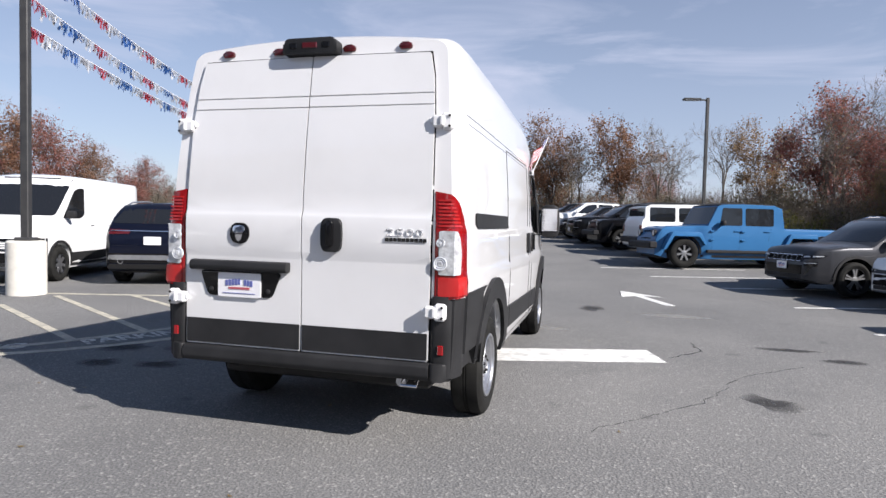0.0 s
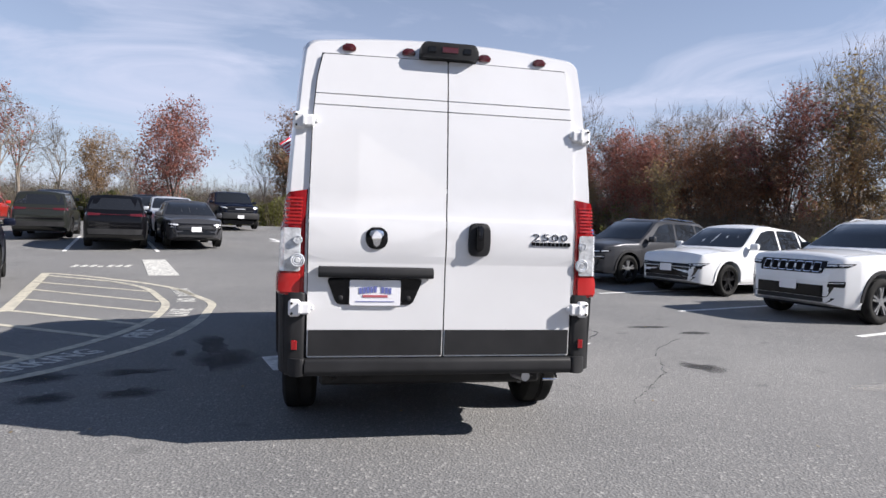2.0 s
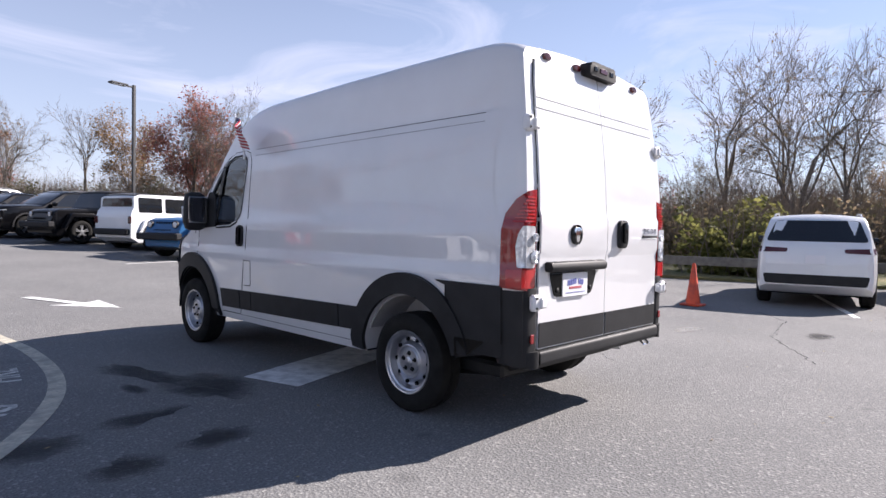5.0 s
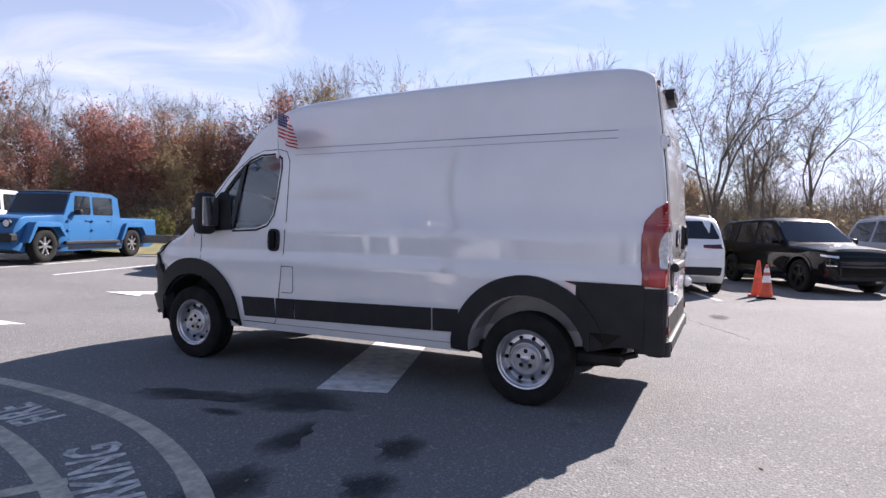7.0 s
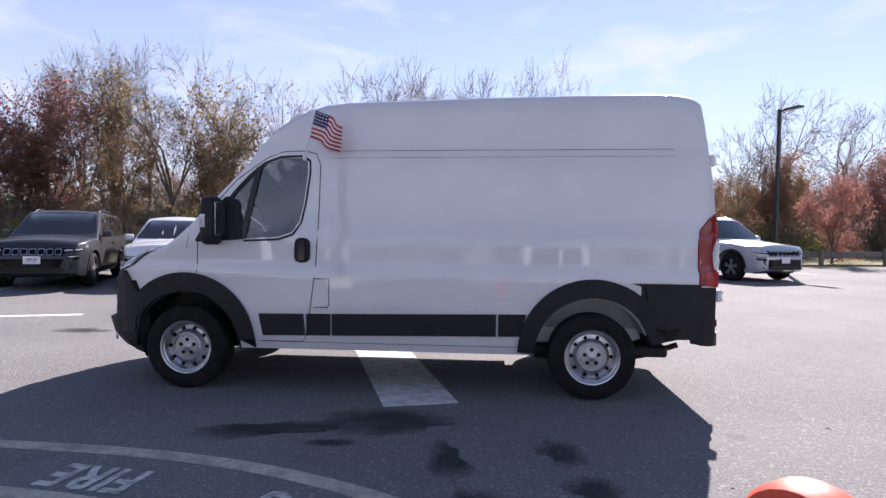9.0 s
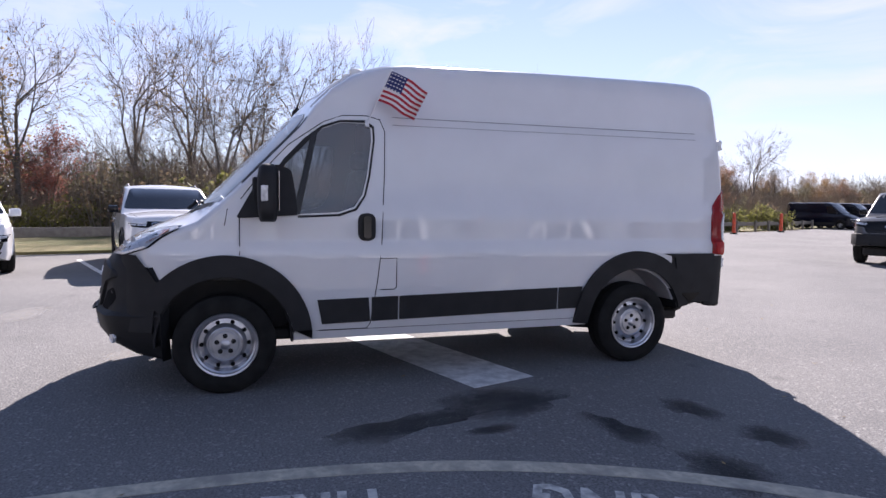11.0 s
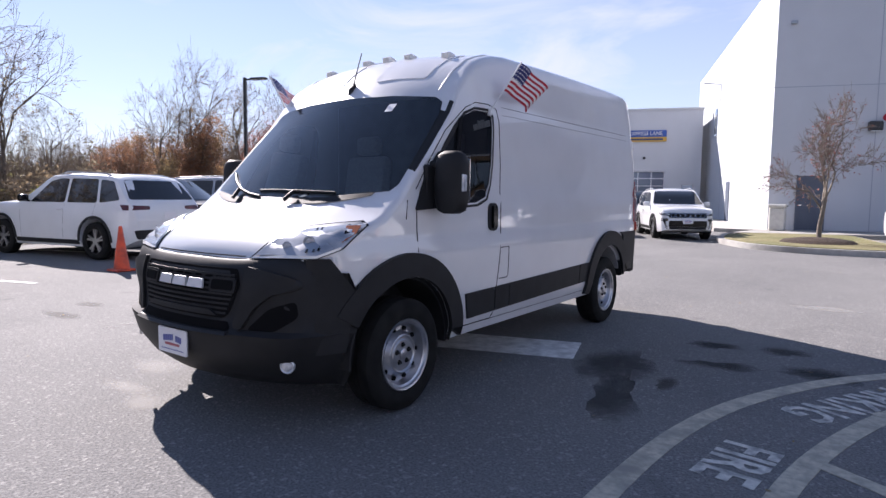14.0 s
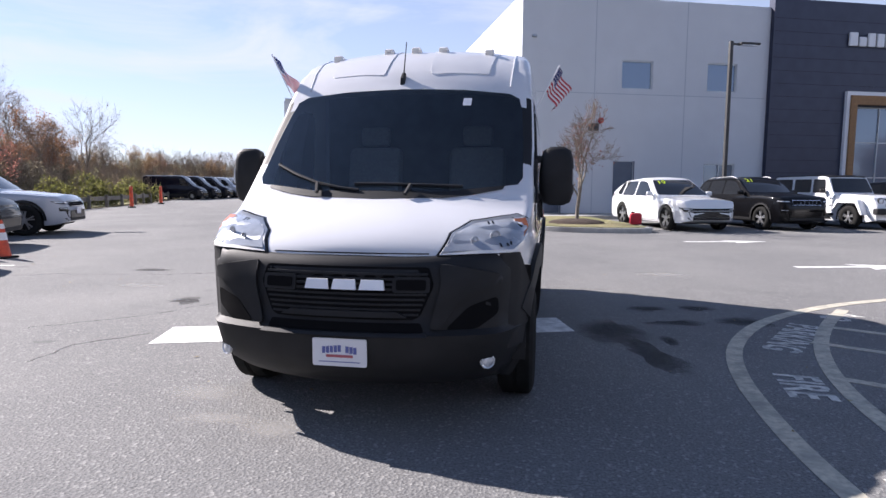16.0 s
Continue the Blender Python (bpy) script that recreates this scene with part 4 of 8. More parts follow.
    return van


def number_plate(parent, pos, turn, bars=True, w=0.305, h=0.153):
    """A white plate whose writing is plain bars; it faces -y at turn 180, +y at 0."""
    m = Matrix.Translation(pos) @ Matrix.Rotation(radians(turn - 180), 4, "Z")
    b = bmesh.new()
    prism(b, rounded([(-w / 2, -h / 2), (w / 2, -h / 2), (w / 2, h / 2), (-w / 2, h / 2)], 0.012), "y", 0.004, -0.004)
    pl = part("number_plate", moved(b, m), "plate_white", parent, "white number plate")
    if bars:
        for i in (0, 1, 2, 3, 4, 6, 7, 8):
            b = bmesh.new()
            box(b, (-0.088 + i * 0.022, -0.0055, 0.012 + 0.010 * (1 - abs(i - 4) / 4)), (0.017, 0.003, 0.036))
            part("print_bar", moved(b, m), "print_blue", pl, smooth=0)
        b = bmesh.new()
        box(b, (0, -0.0055, -0.020), (0.15, 0.003, 0.014))
        part("print_bar", moved(b, m), "print_red", pl, smooth=0)
        b = bmesh.new()
        box(b, (0, -0.0055, -0.052), (0.23, 0.003, 0.004))
        part("print_bar", moved(b, m), "print_blue", pl, smooth=0)
    return pl


def build_van_front(van, bvh):
    """Bumper, grille, lamps, mirrors and wipers."""
    # bumper: stacked plan outlines, open towards the back
    prof = [(0.235, 0.88, 2.46), (0.26, 0.90, 2.52), (0.34, 0.945, 2.62), (0.44, 0.965, 2.675), (0.55, 0.975, 2.69), (0.575, 0.985, 2.69), (0.60, 0.985, 2.655), (0.70, 0.995, 2.64), (0.82, 1.0, 2.625), (0.92, 1.0, 2.60), (0.975, 0.985, 2.565), (0.99, 0.96, 2.53)]
    rings = []
    for z, hw, yf in prof:
        line = []
        for j in range(33):
            u = -1 + 2 * j / 32
            x = hw * math.sin(u * math.pi / 2)
            q = abs(x) / hw
            y = yf - interp(z, [(0.3, 0.34), (0.44, 0.28), (0.575, 0.25), (0.61, 0.29), (0.75, 0.27), (1.0, 0.19)]) * q ** 2.2 - (0.30 if z > 0.3 else 0.2) * max(0.0, q - 0.80) / 0.2 * max(0.0, q - 0.8) / 0.2
            line.append((x, y, z))
        rings.append(line)
    top = [(0.0, 0.985), (0.40, 0.985), (0.52, 0.992), (0.70, 1.003), (0.82, 1.01), (0.86, 0.975), (0.90, 0.91), (0.94, 0.84), (1.0, 0.75)]
    bm = bmesh.new()
    outer = [[Vector(p) for p in r] for r in rings]
    for r in outer[-2:]:
        for p in r:
            p.z = p.z + (interp(abs(p.x), top) - 0.985)
    for r in outer:
        for p in r:
            p.y = max(p.y, 2.145 + max(0.0, p.z - 0.80) * 0.6)
    inner = [[Vector((p.x * 0.93, p.y - 0.05, p.z)) for p in r] for r in outer]
    va = [[bm.verts.new(p) for p in r] for r in outer]
    vb = [[bm.verts.new(p) for p in r] for r in inner]
    k = 33
    for a, b in zip(va, va[1:]):
        for i in range(k - 1):
            bm.faces.new((a[i], a[i + 1], b[i + 1], b[i]))
    for a, b in zip(vb, vb[1:]):
        for i in range(k - 1):
            bm.faces.new((a[i + 1], a[i], b[i], b[i + 1]))
    for i in range(k - 1):
        bm.faces.new((va[0][i + 1], va[0][i], vb[0][i], vb[0][i + 1]))
        bm.faces.new((va[-1][i], va[-1][i + 1], vb[-1][i + 1], vb[-1][i]))
    for i in (0, k - 1):
        for a, b, c, d in zip(va, va[1:], vb, vb[1:]):
            bm.faces.new((a[i], b[i], d[i], c[i]) if i == 0 else (b[i], a[i], c[i], d[i]))
    bmesh.ops.recalc_face_normals(bm, faces=bm.faces)
    front = tree_of(bm)
    bump = part("front_bumper", bm, "black_plastic", van, "large black plastic front bumper", smooth=50)
    for s in (-1, 1):
        part("front_side_bumper", patch(bvh, [(2.15, 0.80), (2.20, 0.868), (2.25, 0.935), (2.302, 1.004), (2.36, 1.006), (2.40, 1.0), (2.40, 0.60), (2.38, 0.36), (2.20, 0.34), (2.205, 0.45), (2.185, 0.62)], (-s, 0, 0), Y, Z, 0.004, 0.020, res=0.06), "black_plastic", bump)
    F = (0, -1, 0)
    # grille opening with horizontal texture
    g = part("grille", patch(front, rounded([(-0.465, 0.935), (-0.495, 0.84), (-0.425, 0.675), (-0.39, 0.655), (0.39, 0.655), (0.425, 0.675), (0.495, 0.84), (0.465, 0.935)], 0.02), F, X, Z, 0.003, 0.002, res=0.1), "seam", bump, "black honeycomb front grille")
    for j in range(9):
        z = 0.682 + j * 0.027
        hw = interp(z, [(0.67, 0.41), (0.84, 0.475), (0.93, 0.45)])
        part("grille_bar", patch(front, [(-hw, z - 0.006), (hw, z - 0.006), (hw, z + 0.006), (-hw, z + 0.006)], F, X, Z, 0.004, 0.008, res=0.12), "black_plastic", g)
    for x0, x1 in ((-0.475, -0.275), (0.275, 0.475)):
        part("grille_side", patch(front, rounded([(x0, 0.80), (x1, 0.80), (x1, 0.885), (x0, 0.885)], 0.02), F, X, Z, 0.008, 0.008, res=0.1), "black_plastic", g)
        part("grille_pocket", patch(front, rounded([(x0 + 0.02, 0.815), (x1 - 0.02, 0.815), (x1 - 0.02, 0.87), (x0 + 0.02, 0.87)], 0.015), F, X, Z, 0.017, 0.002, res=0.1), "seam", g)
    part("grille_chin", patch(front, rounded([(-0.36, 0.668), (0.36, 0.668), (0.30, 0.70), (-0.30, 0.70)], 0.01), F, X, Z, 0.008, 0.016, res=0.1), "black_plastic", g)
    # name on the grille: three plain chrome blocks
    for x0, x1 in ((-0.238, -0.097), (-0.082, 0.058), (0.072, 0.212)):
        part("name_block", patch(front, [(x0, 0.815), (x1, 0.815), (x1 - 0.010, 0.868), (x0 + 0.010, 0.868)], F, X, Z, 0.020, 0.012, res=0.1), "bright_metal", g, "chrome name block")
    part("lower_intake", patch(front, rounded([(-0.425, 0.637), (-0.445, 0.59), (0.445, 0.59), (0.425, 0.637)], 0.012), F, X, Z, 0.003, 0.002, res=0.12), "seam", bump)
    part("bumper_lip", patch(front, [(-0.47, 0.572), (0.47, 0.572), (0.46, 0.588), (-0.46, 0.588)], F, X, Z, 0.004, 0.02, res=0.12), "black_plastic", bump)
    for s in (-1, 1):
        part("side_intake", patch(front, rounded([(s * 0.555, 0.60), (s * 0.68, 0.725), (s * 0.83, 0.775), (s * 0.835, 0.68), (s * 0.72, 0.60)], 0.03), F, X, Z, 0.002, 0.002, res=0.08), "seam", bump)
        part("bumper_brow", patch(front, rounded([(s * 0.475, 0.61), (s * 0.53, 0.60), (s * 0.60, 0.72), (s * 0.70, 0.80), (s * 0.86, 0.845), (s * 0.84, 0.90), (s * 0.70, 0.93), (s * 0.52, 0.955), (s * 0.535, 0.84)], 0.03), F, X, Z, 0.0, 0.022, res=0.05), "black_plastic", bump, smooth=60)
        fg = bmesh.new()
        c = front.ray_cast(Vector((s * 0.775, 5, 0.410)), Vector(F))[0]
        lathe(fg, [(0.043, 0.01), (0.043, -0.004), (0.038, -0.010), (0.031, -0.005), (0.017, -0.010), (0.004, -0.011)], (c.x, c.y, c.z), "y", 24, -1)
        moved(fg, Matrix.Translation(c + Vector((s * 0.004, 0.008, 0))) @ Matrix.Rotation(radians(-s * 28), 4, "Z") @ Matrix.Translation(-c))
        part("fog_lamp", fg, "lens_clear", bump, "round clear fog lamp")
        # headlamps
        q = Vector((-s * 0.55, -0.835, 0)).normalized()
        e1 = Vector((s * 0.835, -0.55, 0)).normalized()

        def uv(x, y):
            return Vector((x, y, 0)).dot(e1)
        hl = [(uv(s * 0.47, 2.47), 0.992), (uv(s * 0.70, 2.42), 1.002), (uv(s * 0.86, 2.30), 1.004), (uv(s * 0.93, 2.18), 1.052), (uv(s * 0.955, 2.0), 1.185), (uv(s * 0.935, 2.05), 1.21), (uv(s * 0.89, 2.2), 1.20), (uv(s * 0.74, 2.36), 1.175), (uv(s * 0.60, 2.45), 1.11)]
        base = part("headlamp", patch(bvh, hl, q, e1, Z, 0.004, 0.010, res=0.06), "gloss_black", van, "swept-back clear headlamp with amber corner")
        cen = Vector((sum(p[0] for p in hl) / len(hl), sum(p[1] for p in hl) / len(hl)))
        inn = [tuple(cen + (Vector(p) - cen) * 0.955) for p in hl]
        part("lamp_bezel", patch(bvh, inn, q, e1, Z, 0.0145, 0.003, res=0.06), "alloy", base, "bright lamp bezel")
        mid = [tuple(cen + Vector(((p[0] - cen.x) * 0.90, (p[1] - cen.y) * 0.80))) for p in hl]
        part("headlamp_lens", patch(bvh, mid, q, e1, Z, 0.018, 0.003, res=0.06), "lamp_glass", base)
        for t in (0.42, 0.56):
            lo = Vector(mid[1]).lerp(Vector(mid[3]), t)
            hi = Vector(mid[7]).lerp(Vector(mid[6]), t)
            part("lamp_divider", patch(bvh, [tuple(lo), tuple(lo + Vector((0.010 * s, 0))), tuple(hi + Vector((0.010 * s, 0))), tuple(hi)], q, e1, Z, 0.0215, 0.003, res=0.1), "gloss_black", base)
        drl = [inn[0], inn[1], inn[2], inn[3], tuple(Vector(inn[3]) + Vector((0, 0.014))), tuple(Vector(inn[2]) + Vector((0, 0.016))), tuple(Vector(inn[1]) + Vector((0, 0.016))), tuple(Vector(inn[0]) + Vector((0, 0.006)))]
        part("lamp_strip", patch(bvh, drl, q, e1, Z, 0.0215, 0.003, res=0.05), "lens_white", base)
        am = [(uv(s * 0.925, 2.185), 1.090), (uv(s * 0.945, 2.09), 1.140), (uv(s * 0.945, 2.055), 1.186), (uv(s * 0.905, 2.15), 1.182)]
        part("turn_lens", patch(bvh, am, q, e1, Z, 0.0225, 0.003, res=0.06), "lens_amber", base)
        for x, y, z, rr in ((0.80, 2.33, 1.095, 0.034), (0.70, 2.41, 1.07, 0.026)):
            c = bvh.ray_cast(Vector((s * x, y, z)) - q * 5, q)[0]
            lb = bmesh.new()
            lathe(lb, [(rr, -0.02), (rr, -0.024), (rr * 0.8, -0.026), (rr * 0.55, -0.021), (0.004, -0.024)], (0, 0, 0), "z", 20, -1)
            moved(lb, Matrix.Translation(c - q * 0.003) @ (-q).to_track_quat("Z", "Y").to_matrix().to_4x4())
            part("lamp_bulb", lb, "lamp_glass", base)
        # mirrors
        mr = bmesh.new()
        rows = []
        for z, a, b in ((1.245, 0.05, 0.05), (1.265, 0.095, 0.06), (1.34, 0.118, 0.07), (1.44, 0.120, 0.072), (1.56, 0.112, 0.07), (1.62, 0.095, 0.06), (1.645, 0.05, 0.04)):
            rows.append([(s * 1.14 + s * math.copysign(abs(math.cos(w)) ** 0.6, math.cos(w)) * a, 1.43 + math.copysign(abs(math.sin(w)) ** 0.7, math.sin(w)) * b, z) for w in [2 * math.pi * i / 20 for i in range(20)]])
        loft(mr, rows)
        mir = part("side_mirror", mr, "black_plastic", van, "large black door mirror", smooth=60)
        gl = bmesh.new()
        box(gl, (s * 1.14, 1.359, 1.46), (0.19, 0.006, 0.27), 0.002)
        part("mirror_glass", gl, "chrome", mir)
        il = bmesh.new()
        box(il, (s * 1.252, 1.455, 1.44), (0.016, 0.05, 0.11), 0.006)
        part("mirror_lamp", il, "lens_clear", mir)
        ar = bmesh.new()
        for z in (1.30, 1.56):
            box(ar, (s * 1.02, 1.44, z), (0.13, 0.05, 0.05), 0.012)
        box(ar, (s * 0.99, 1.47, 1.42), (0.04, 0.12, 0.28), 0.012)
        part("mirror_arm", ar, "black_plastic", mir)
    # hood gap and wipers
    def front_line(pts, r, mat, name, lift=0.0, parent=van):
        out = []
        for x, z in pts:
            h = bvh.ray_cast(Vector((x, 5, z)), Vector((0, -1, 0)))
            if h[0] is not None:
                out.append(h[0] + Vector((0, 0.7, 0.7)) * lift)
        return part(name, tube(bmesh.new(), out, r, 6), mat, parent)
    front_line([(x / 20 * 0.9, 1.0 - 0.0 * x) for x in range(-10, 11)], 0.004, "seam", "panel_gap")
    w1 = front_line([(0.80, 1.51), (0.62, 1.44), (0.44, 1.385), (0.26, 1.35), (0.12, 1.335)], 0.010, "black_plastic", "wiper", 0.013)
    w2 = front_line([(0.16, 1.375), (-0.05, 1.375), (-0.30, 1.37), (-0.55, 1.362)], 0.010, "black_plastic", "wiper", 0.013)
    front_line([(0.40, 1.31), (0.42, 1.37)], 0.014, "black_plastic", "wiper_arm", 0.03, w1)
    front_line([(-0.20, 1.30), (-0.22, 1.36)], 0.014, "black_plastic", "wiper_arm", 0.03, w2)
    part("inspection_sticker", patch(bvh, [(-0.52, 1.955), (-0.46, 1.955), (-0.46, 2.015), (-0.52, 2.015)], (0, -1, 0), X, Z, 0.007, 0.001, res=0.1), "sign_white", van, "small square windshield sticker")
    number_plate(van, (0.0, front.ray_cast(Vector((0, 5, 0.478)), Vector((0, -1, 0)))[0].y + 0.012, 0.478), 0, True)


def build_cabin(van):
    ds = bmesh.new()
    prism(ds, [(1.92, 0.8), (1.92, 1.26), (1.60, 1.34), (1.38, 1.30), (1.34, 1.05), (1.45, 0.8)], "x", -0.86, 0.86, 0.03)
    part("dashboard", ds, "interior", van)
    sw = bmesh.new()
    c, n = Vector((-0.45, 1.22, 1.22)), 24
    pts = [c + Matrix.Rotation(radians(-55), 3, "X") @ Vector((0.19 * math.cos(2 * math.pi * i / n), 0, 0.19 * math.sin(2 * math.pi * i / n))) for i in range(n + 1)]
    tube(sw, pts, 0.015, 8)
    tube(sw, [pts[0], pts[n // 2]], 0.014, 6)
    part("steering_wheel", sw, "interior", van)
    for x in (-0.48, 0.42):
        st = bmesh.new()
        box(st, (x, 0.82, 1.02), (0.50, 0.52, 0.16), 0.05, seg=2)
        box(st, (x, 0.56, 1.38), (0.48, 0.14, 0.66), 0.06, Matrix.Rotation(radians(10), 4, "X"), 2)
        box(st, (x, 0.52, 1.80), (0.26, 0.10, 0.17), 0.04, seg=2)
        part("seat", st, "seat_cloth", van, "grey cloth front seat")
    wall = bmesh.new()
    box(wall, (0, 0.44, 1.35), (1.76, 0.03, 1.7))
    part("bulkhead", wall, "interior", van)


build_van()


def window_flag(name, base, tip, spread, drop, hgt, ln, curl, group="window flags"):
    """A small striped flag on a thin white staff that is clipped to a door window."""
    fl = thing(name, "small striped window flag on a white plastic staff", "flag", group)
    base, tip = Vector(base), Vector(tip)
    part("staff", tube(bmesh.new(), [base, tip], 0.006, 6), "white_part", fl)
    b = bmesh.new()
    box(b, base, (0.03, 0.03, 0.05), 0.006)
    part("clip", b, "white_part", fl)
    bm = bmesh.new()
    up = (tip - base).normalized()
    top = tip - up * 0.01
    nx, nz = 24, 26
    out, dn = Vector(spread).normalized(), Vector(drop)
    side = out.cross(up).normalized()
    vs = []
    for i in range(nx + 1):
        u = i / nx
        row = []
        for j in range(nz + 1):
            v = j / nz
            p = top - up * (hgt * v) + out * (ln * u) + dn * (u ** 1.3) + side * (curl * math.sin(u * 9 + v * 2.0) * u)
            row.append(bm.verts.new(p))
        vs.append(row)
    for i in range(nx):
        for j in range(nz):
            f = bm.faces.new((vs[i][j], vs[i + 1][j], vs[i + 1][j + 1], vs[i][j + 1]))
            stripe = (j // 2) % 2
            f.material_index = 2 if (i < nx * 0.42 and j < 14) else stripe
            if f.material_index == 2 and i % 2 == 1 and j % 3 == 1:
                f.material_index = 1
    part("cloth", bm, ["flag_red", "flag_white", "flag_blue"], fl, "red, white and blue striped cloth", smooth=60)
    return fl


window_flag("flag", (-0.965, 0.70, 1.985), (-1.15, 0.556, 2.36), (-0.32, -0.94, 0.0), (0, 0, -0.15), 0.24, 0.27, 0.045)
window_flag("flag", (0.965, 0.93, 1.99), (1.12, 1.075, 2.415), (-0.40, -0.9, 0.0), (0, 0, -0.22), 0.24, 0.28, 0.04)


# ---- ground, road markings ----
def gz(y):
    """Height of the ground: level round the van, rising gently to the north."""
    return 0.045 * min(max(y - 7.0, 0.0), 22.0)


def lifted(x, y):
    """Moves a place read on level ground up the rise, along the line of sight from behind the van."""
    if y <= 7.0:
        return x, y, 0.0
    cx, cy, lo, hi = -0.7, -7.0, 0.3, 1.0
    for i in range(30):
        k = (lo + hi) / 2
        if 1.37 * k + gz(cy + (y - cy) * k) < 1.37:
            lo = k
        else:
            hi = k
    return cx + (x - cx) * lo, cy + (y - cy) * lo, gz(cy + (y - cy) * lo)


def raise_mesh(bm):
    """Cuts a level sheet at the ends of the rise and lifts it."""
    for y in (7.0, 29.0):
        bmesh.ops.bisect_plane(bm, geom=bm.verts[:] + bm.edges[:] + bm.faces[:], plane_co=(0, y, 0), plane_no=(0, 1, 0), dist=1e-5)
    for v in bm.verts:
        v.co.z += gz(v.co.y)
    return bm


gm = bmesh.new()
prism(gm, [(-400, -400), (400, -400), (400, 400), (-400, 400)], "z", -1.0, -0.06)
tagged(part("ground", raise_mesh(gm), "earth", smooth=0), "flat brown earth and dry grass ground", "ground", kind="structure")
LOT = [(-60, -20), (-14, -26), (1, -20.5), (8, -37.5), (19, -33), (24, -48), (38, -68), (44, -66), (27, -33), (23.5, -21), (20, -12), (16, -5.5), (14.2, -1.0), (13.0, 4.0), (10.6, 13.0), (8.6, 21), (5, 33), (3.5, 39), (-3, 41), (-10, 42), (-22, 40), (-40, 36), (-60, 30)]
am = bmesh.new()
prism(am, LOT, "z", -0.2, 0.0)
tagged(part("road", raise_mesh(am), "asphalt", smooth=0), "worn grey asphalt car park with stains and cracks", "asphalt", kind="structure")


LAYER = [0.003]


def flat(name, polys, mat, label, z=None, true=False):
    LAYER[0] += 0.0004
    z = z or LAYER[0]
    bm = bmesh.new()
    for pts in polys:
        spots = [p if true else lifted(*p) for p in pts]
        one = bmesh.new()
        prism(one, [q[:2] for q in spots], "z", 0.001, z)
        for v in one.verts:
            v.co.z += gz(v.co.y)
        tmp = bpy.data.meshes.new("t")
        one.to_mesh(tmp)
        one.free()
        bm.from_mesh(tmp)
        bpy.data.meshes.remove(tmp)
    return tagged(part(name, bm, mat, smooth=0), label, "road marking", kind="structure")


def stripe(a, b, w):
    a, b = Vector(a), Vector(b)
    n = (b - a).normalized()
    n = Vector((-n.y, n.x)) * w / 2
    return [tuple(a + n), tuple(a - n), tuple(b - n), tuple(b + n)]


def arc(c, r0, r1, a0, a1, n=40):
    o = [(c[0] + r1 * math.cos(radians(a0 + (a1 - a0) * i / n)), c[1] + r1 * math.sin(radians(a0 + (a1 - a0) * i / n))) for i in range(n + 1)]
    return o + [(c[0] + r0 * math.cos(radians(a0 + (a1 - a0) * i / n)), c[1] + r0 * math.sin(radians(a0 + (a1 - a0) * i / n))) for i in range(n, -1, -1)]


flat("stop_line", [[(-1.36, -0.06), (-1.19, -0.64), (2.46, 0.53), (2.30, 1.13)]], "road_white", "broad white stop bar painted on asphalt")


def outer_x(y):
    """The outer fire lane line, x over y."""
    return -2.81 + 0.4256 * y - 0.1541 * y ** 2 + 0.0207 * y ** 3 - 0.0014 * y ** 4


def inner_x(y):
    return -3.49 + 0.399 * y - 0.0883 * y ** 2 - 0.0036 * y ** 3 + 0.0009 * y ** 4


def swept(pts, w, n=8):
    """A painted line of width w along a smooth curve through points."""
    pts = [Vector(p) for p in pts]
    line = []
    for i in range(len(pts) - 1):
        a, b, c, d = pts[max(0, i - 1)], pts[i], pts[i + 1], pts[min(len(pts) - 1, i + 2)]
        for j in range(n):
            t = j / n
            line.append(0.5 * (2 * b + (c - a) * t + (2 * a - 5 * b + 4 * c - d) * t * t + (3 * b - a - 3 * c + d) * t ** 3))
    line.append(pts[-1])
    left, right = [], []
    for i, p in enumerate(line):
        d = (line[min(i + 1, len(line) - 1)] - line[max(0, i - 1)]).normalized() * (w / 2)
        left.append((p.x - d.y, p.y + d.x))
        right.append((p.x + d.y, p.y - d.x))
    return left + right[::-1]


OUTER = [(outer_x(y), y) for y in (-2.9, -2.0, -1.0, 0.0, 1.0, 2.2, 3.2, 4.1)] + [(-3.15, 5.19), (-3.68, 6.17), (-4.36, 6.98), (-5.08, 7.49), (-5.99, 8.05), (-6.88, 8.44)]
INNER = [(inner_x(y), y) for y in (-1.7, -0.8, 0.2, 1.2, 2.2, 3.2, 4.0)] + [(-3.61, 4.78), (-4.08, 5.90), (-4.56, 6.66), (-5.12, 7.22), (-5.83, 7.62), (-6.73, 8.06)]
flat("fire_lane_line", [swept(OUTER, 0.125)], "road_yellow", "pale yellow curved fire lane line, worn", true=True)
flat("fire_lane_line", [swept(INNER, 0.12)], "road_yellow", "pale yellow inner curved island line, worn", true=True)
hatch = []
for a, b in (((-6.45, 7.03), (-4.00, 5.62)), ((-5.99, 5.73), (-3.47, 4.17)), ((-5.51, 4.36), (-3.21, 3.02)), ((-5.10, 3.07), (-3.10, 1.93)), ((-6.2, 2.72), (-3.20, 1.05)), ((-7.16, 2.10), (-3.43, -0.05)), ((-6.97, 0.96), (-3.83, -0.74))):
    hatch.append(stripe(a, b, 0.10))
flat("island_hatch_line", hatch, "road_yellow", "pale diagonal hatch lines of a painted island", true=True)
flat("island_edge_line", [stripe((-9.2, 1.75), (-5.2, 3.0), 0.11), stripe((-5.16, 3.0), (-6.93, 8.45), 0.17)], "road_yellow", "pale border line of the painted island", true=True)


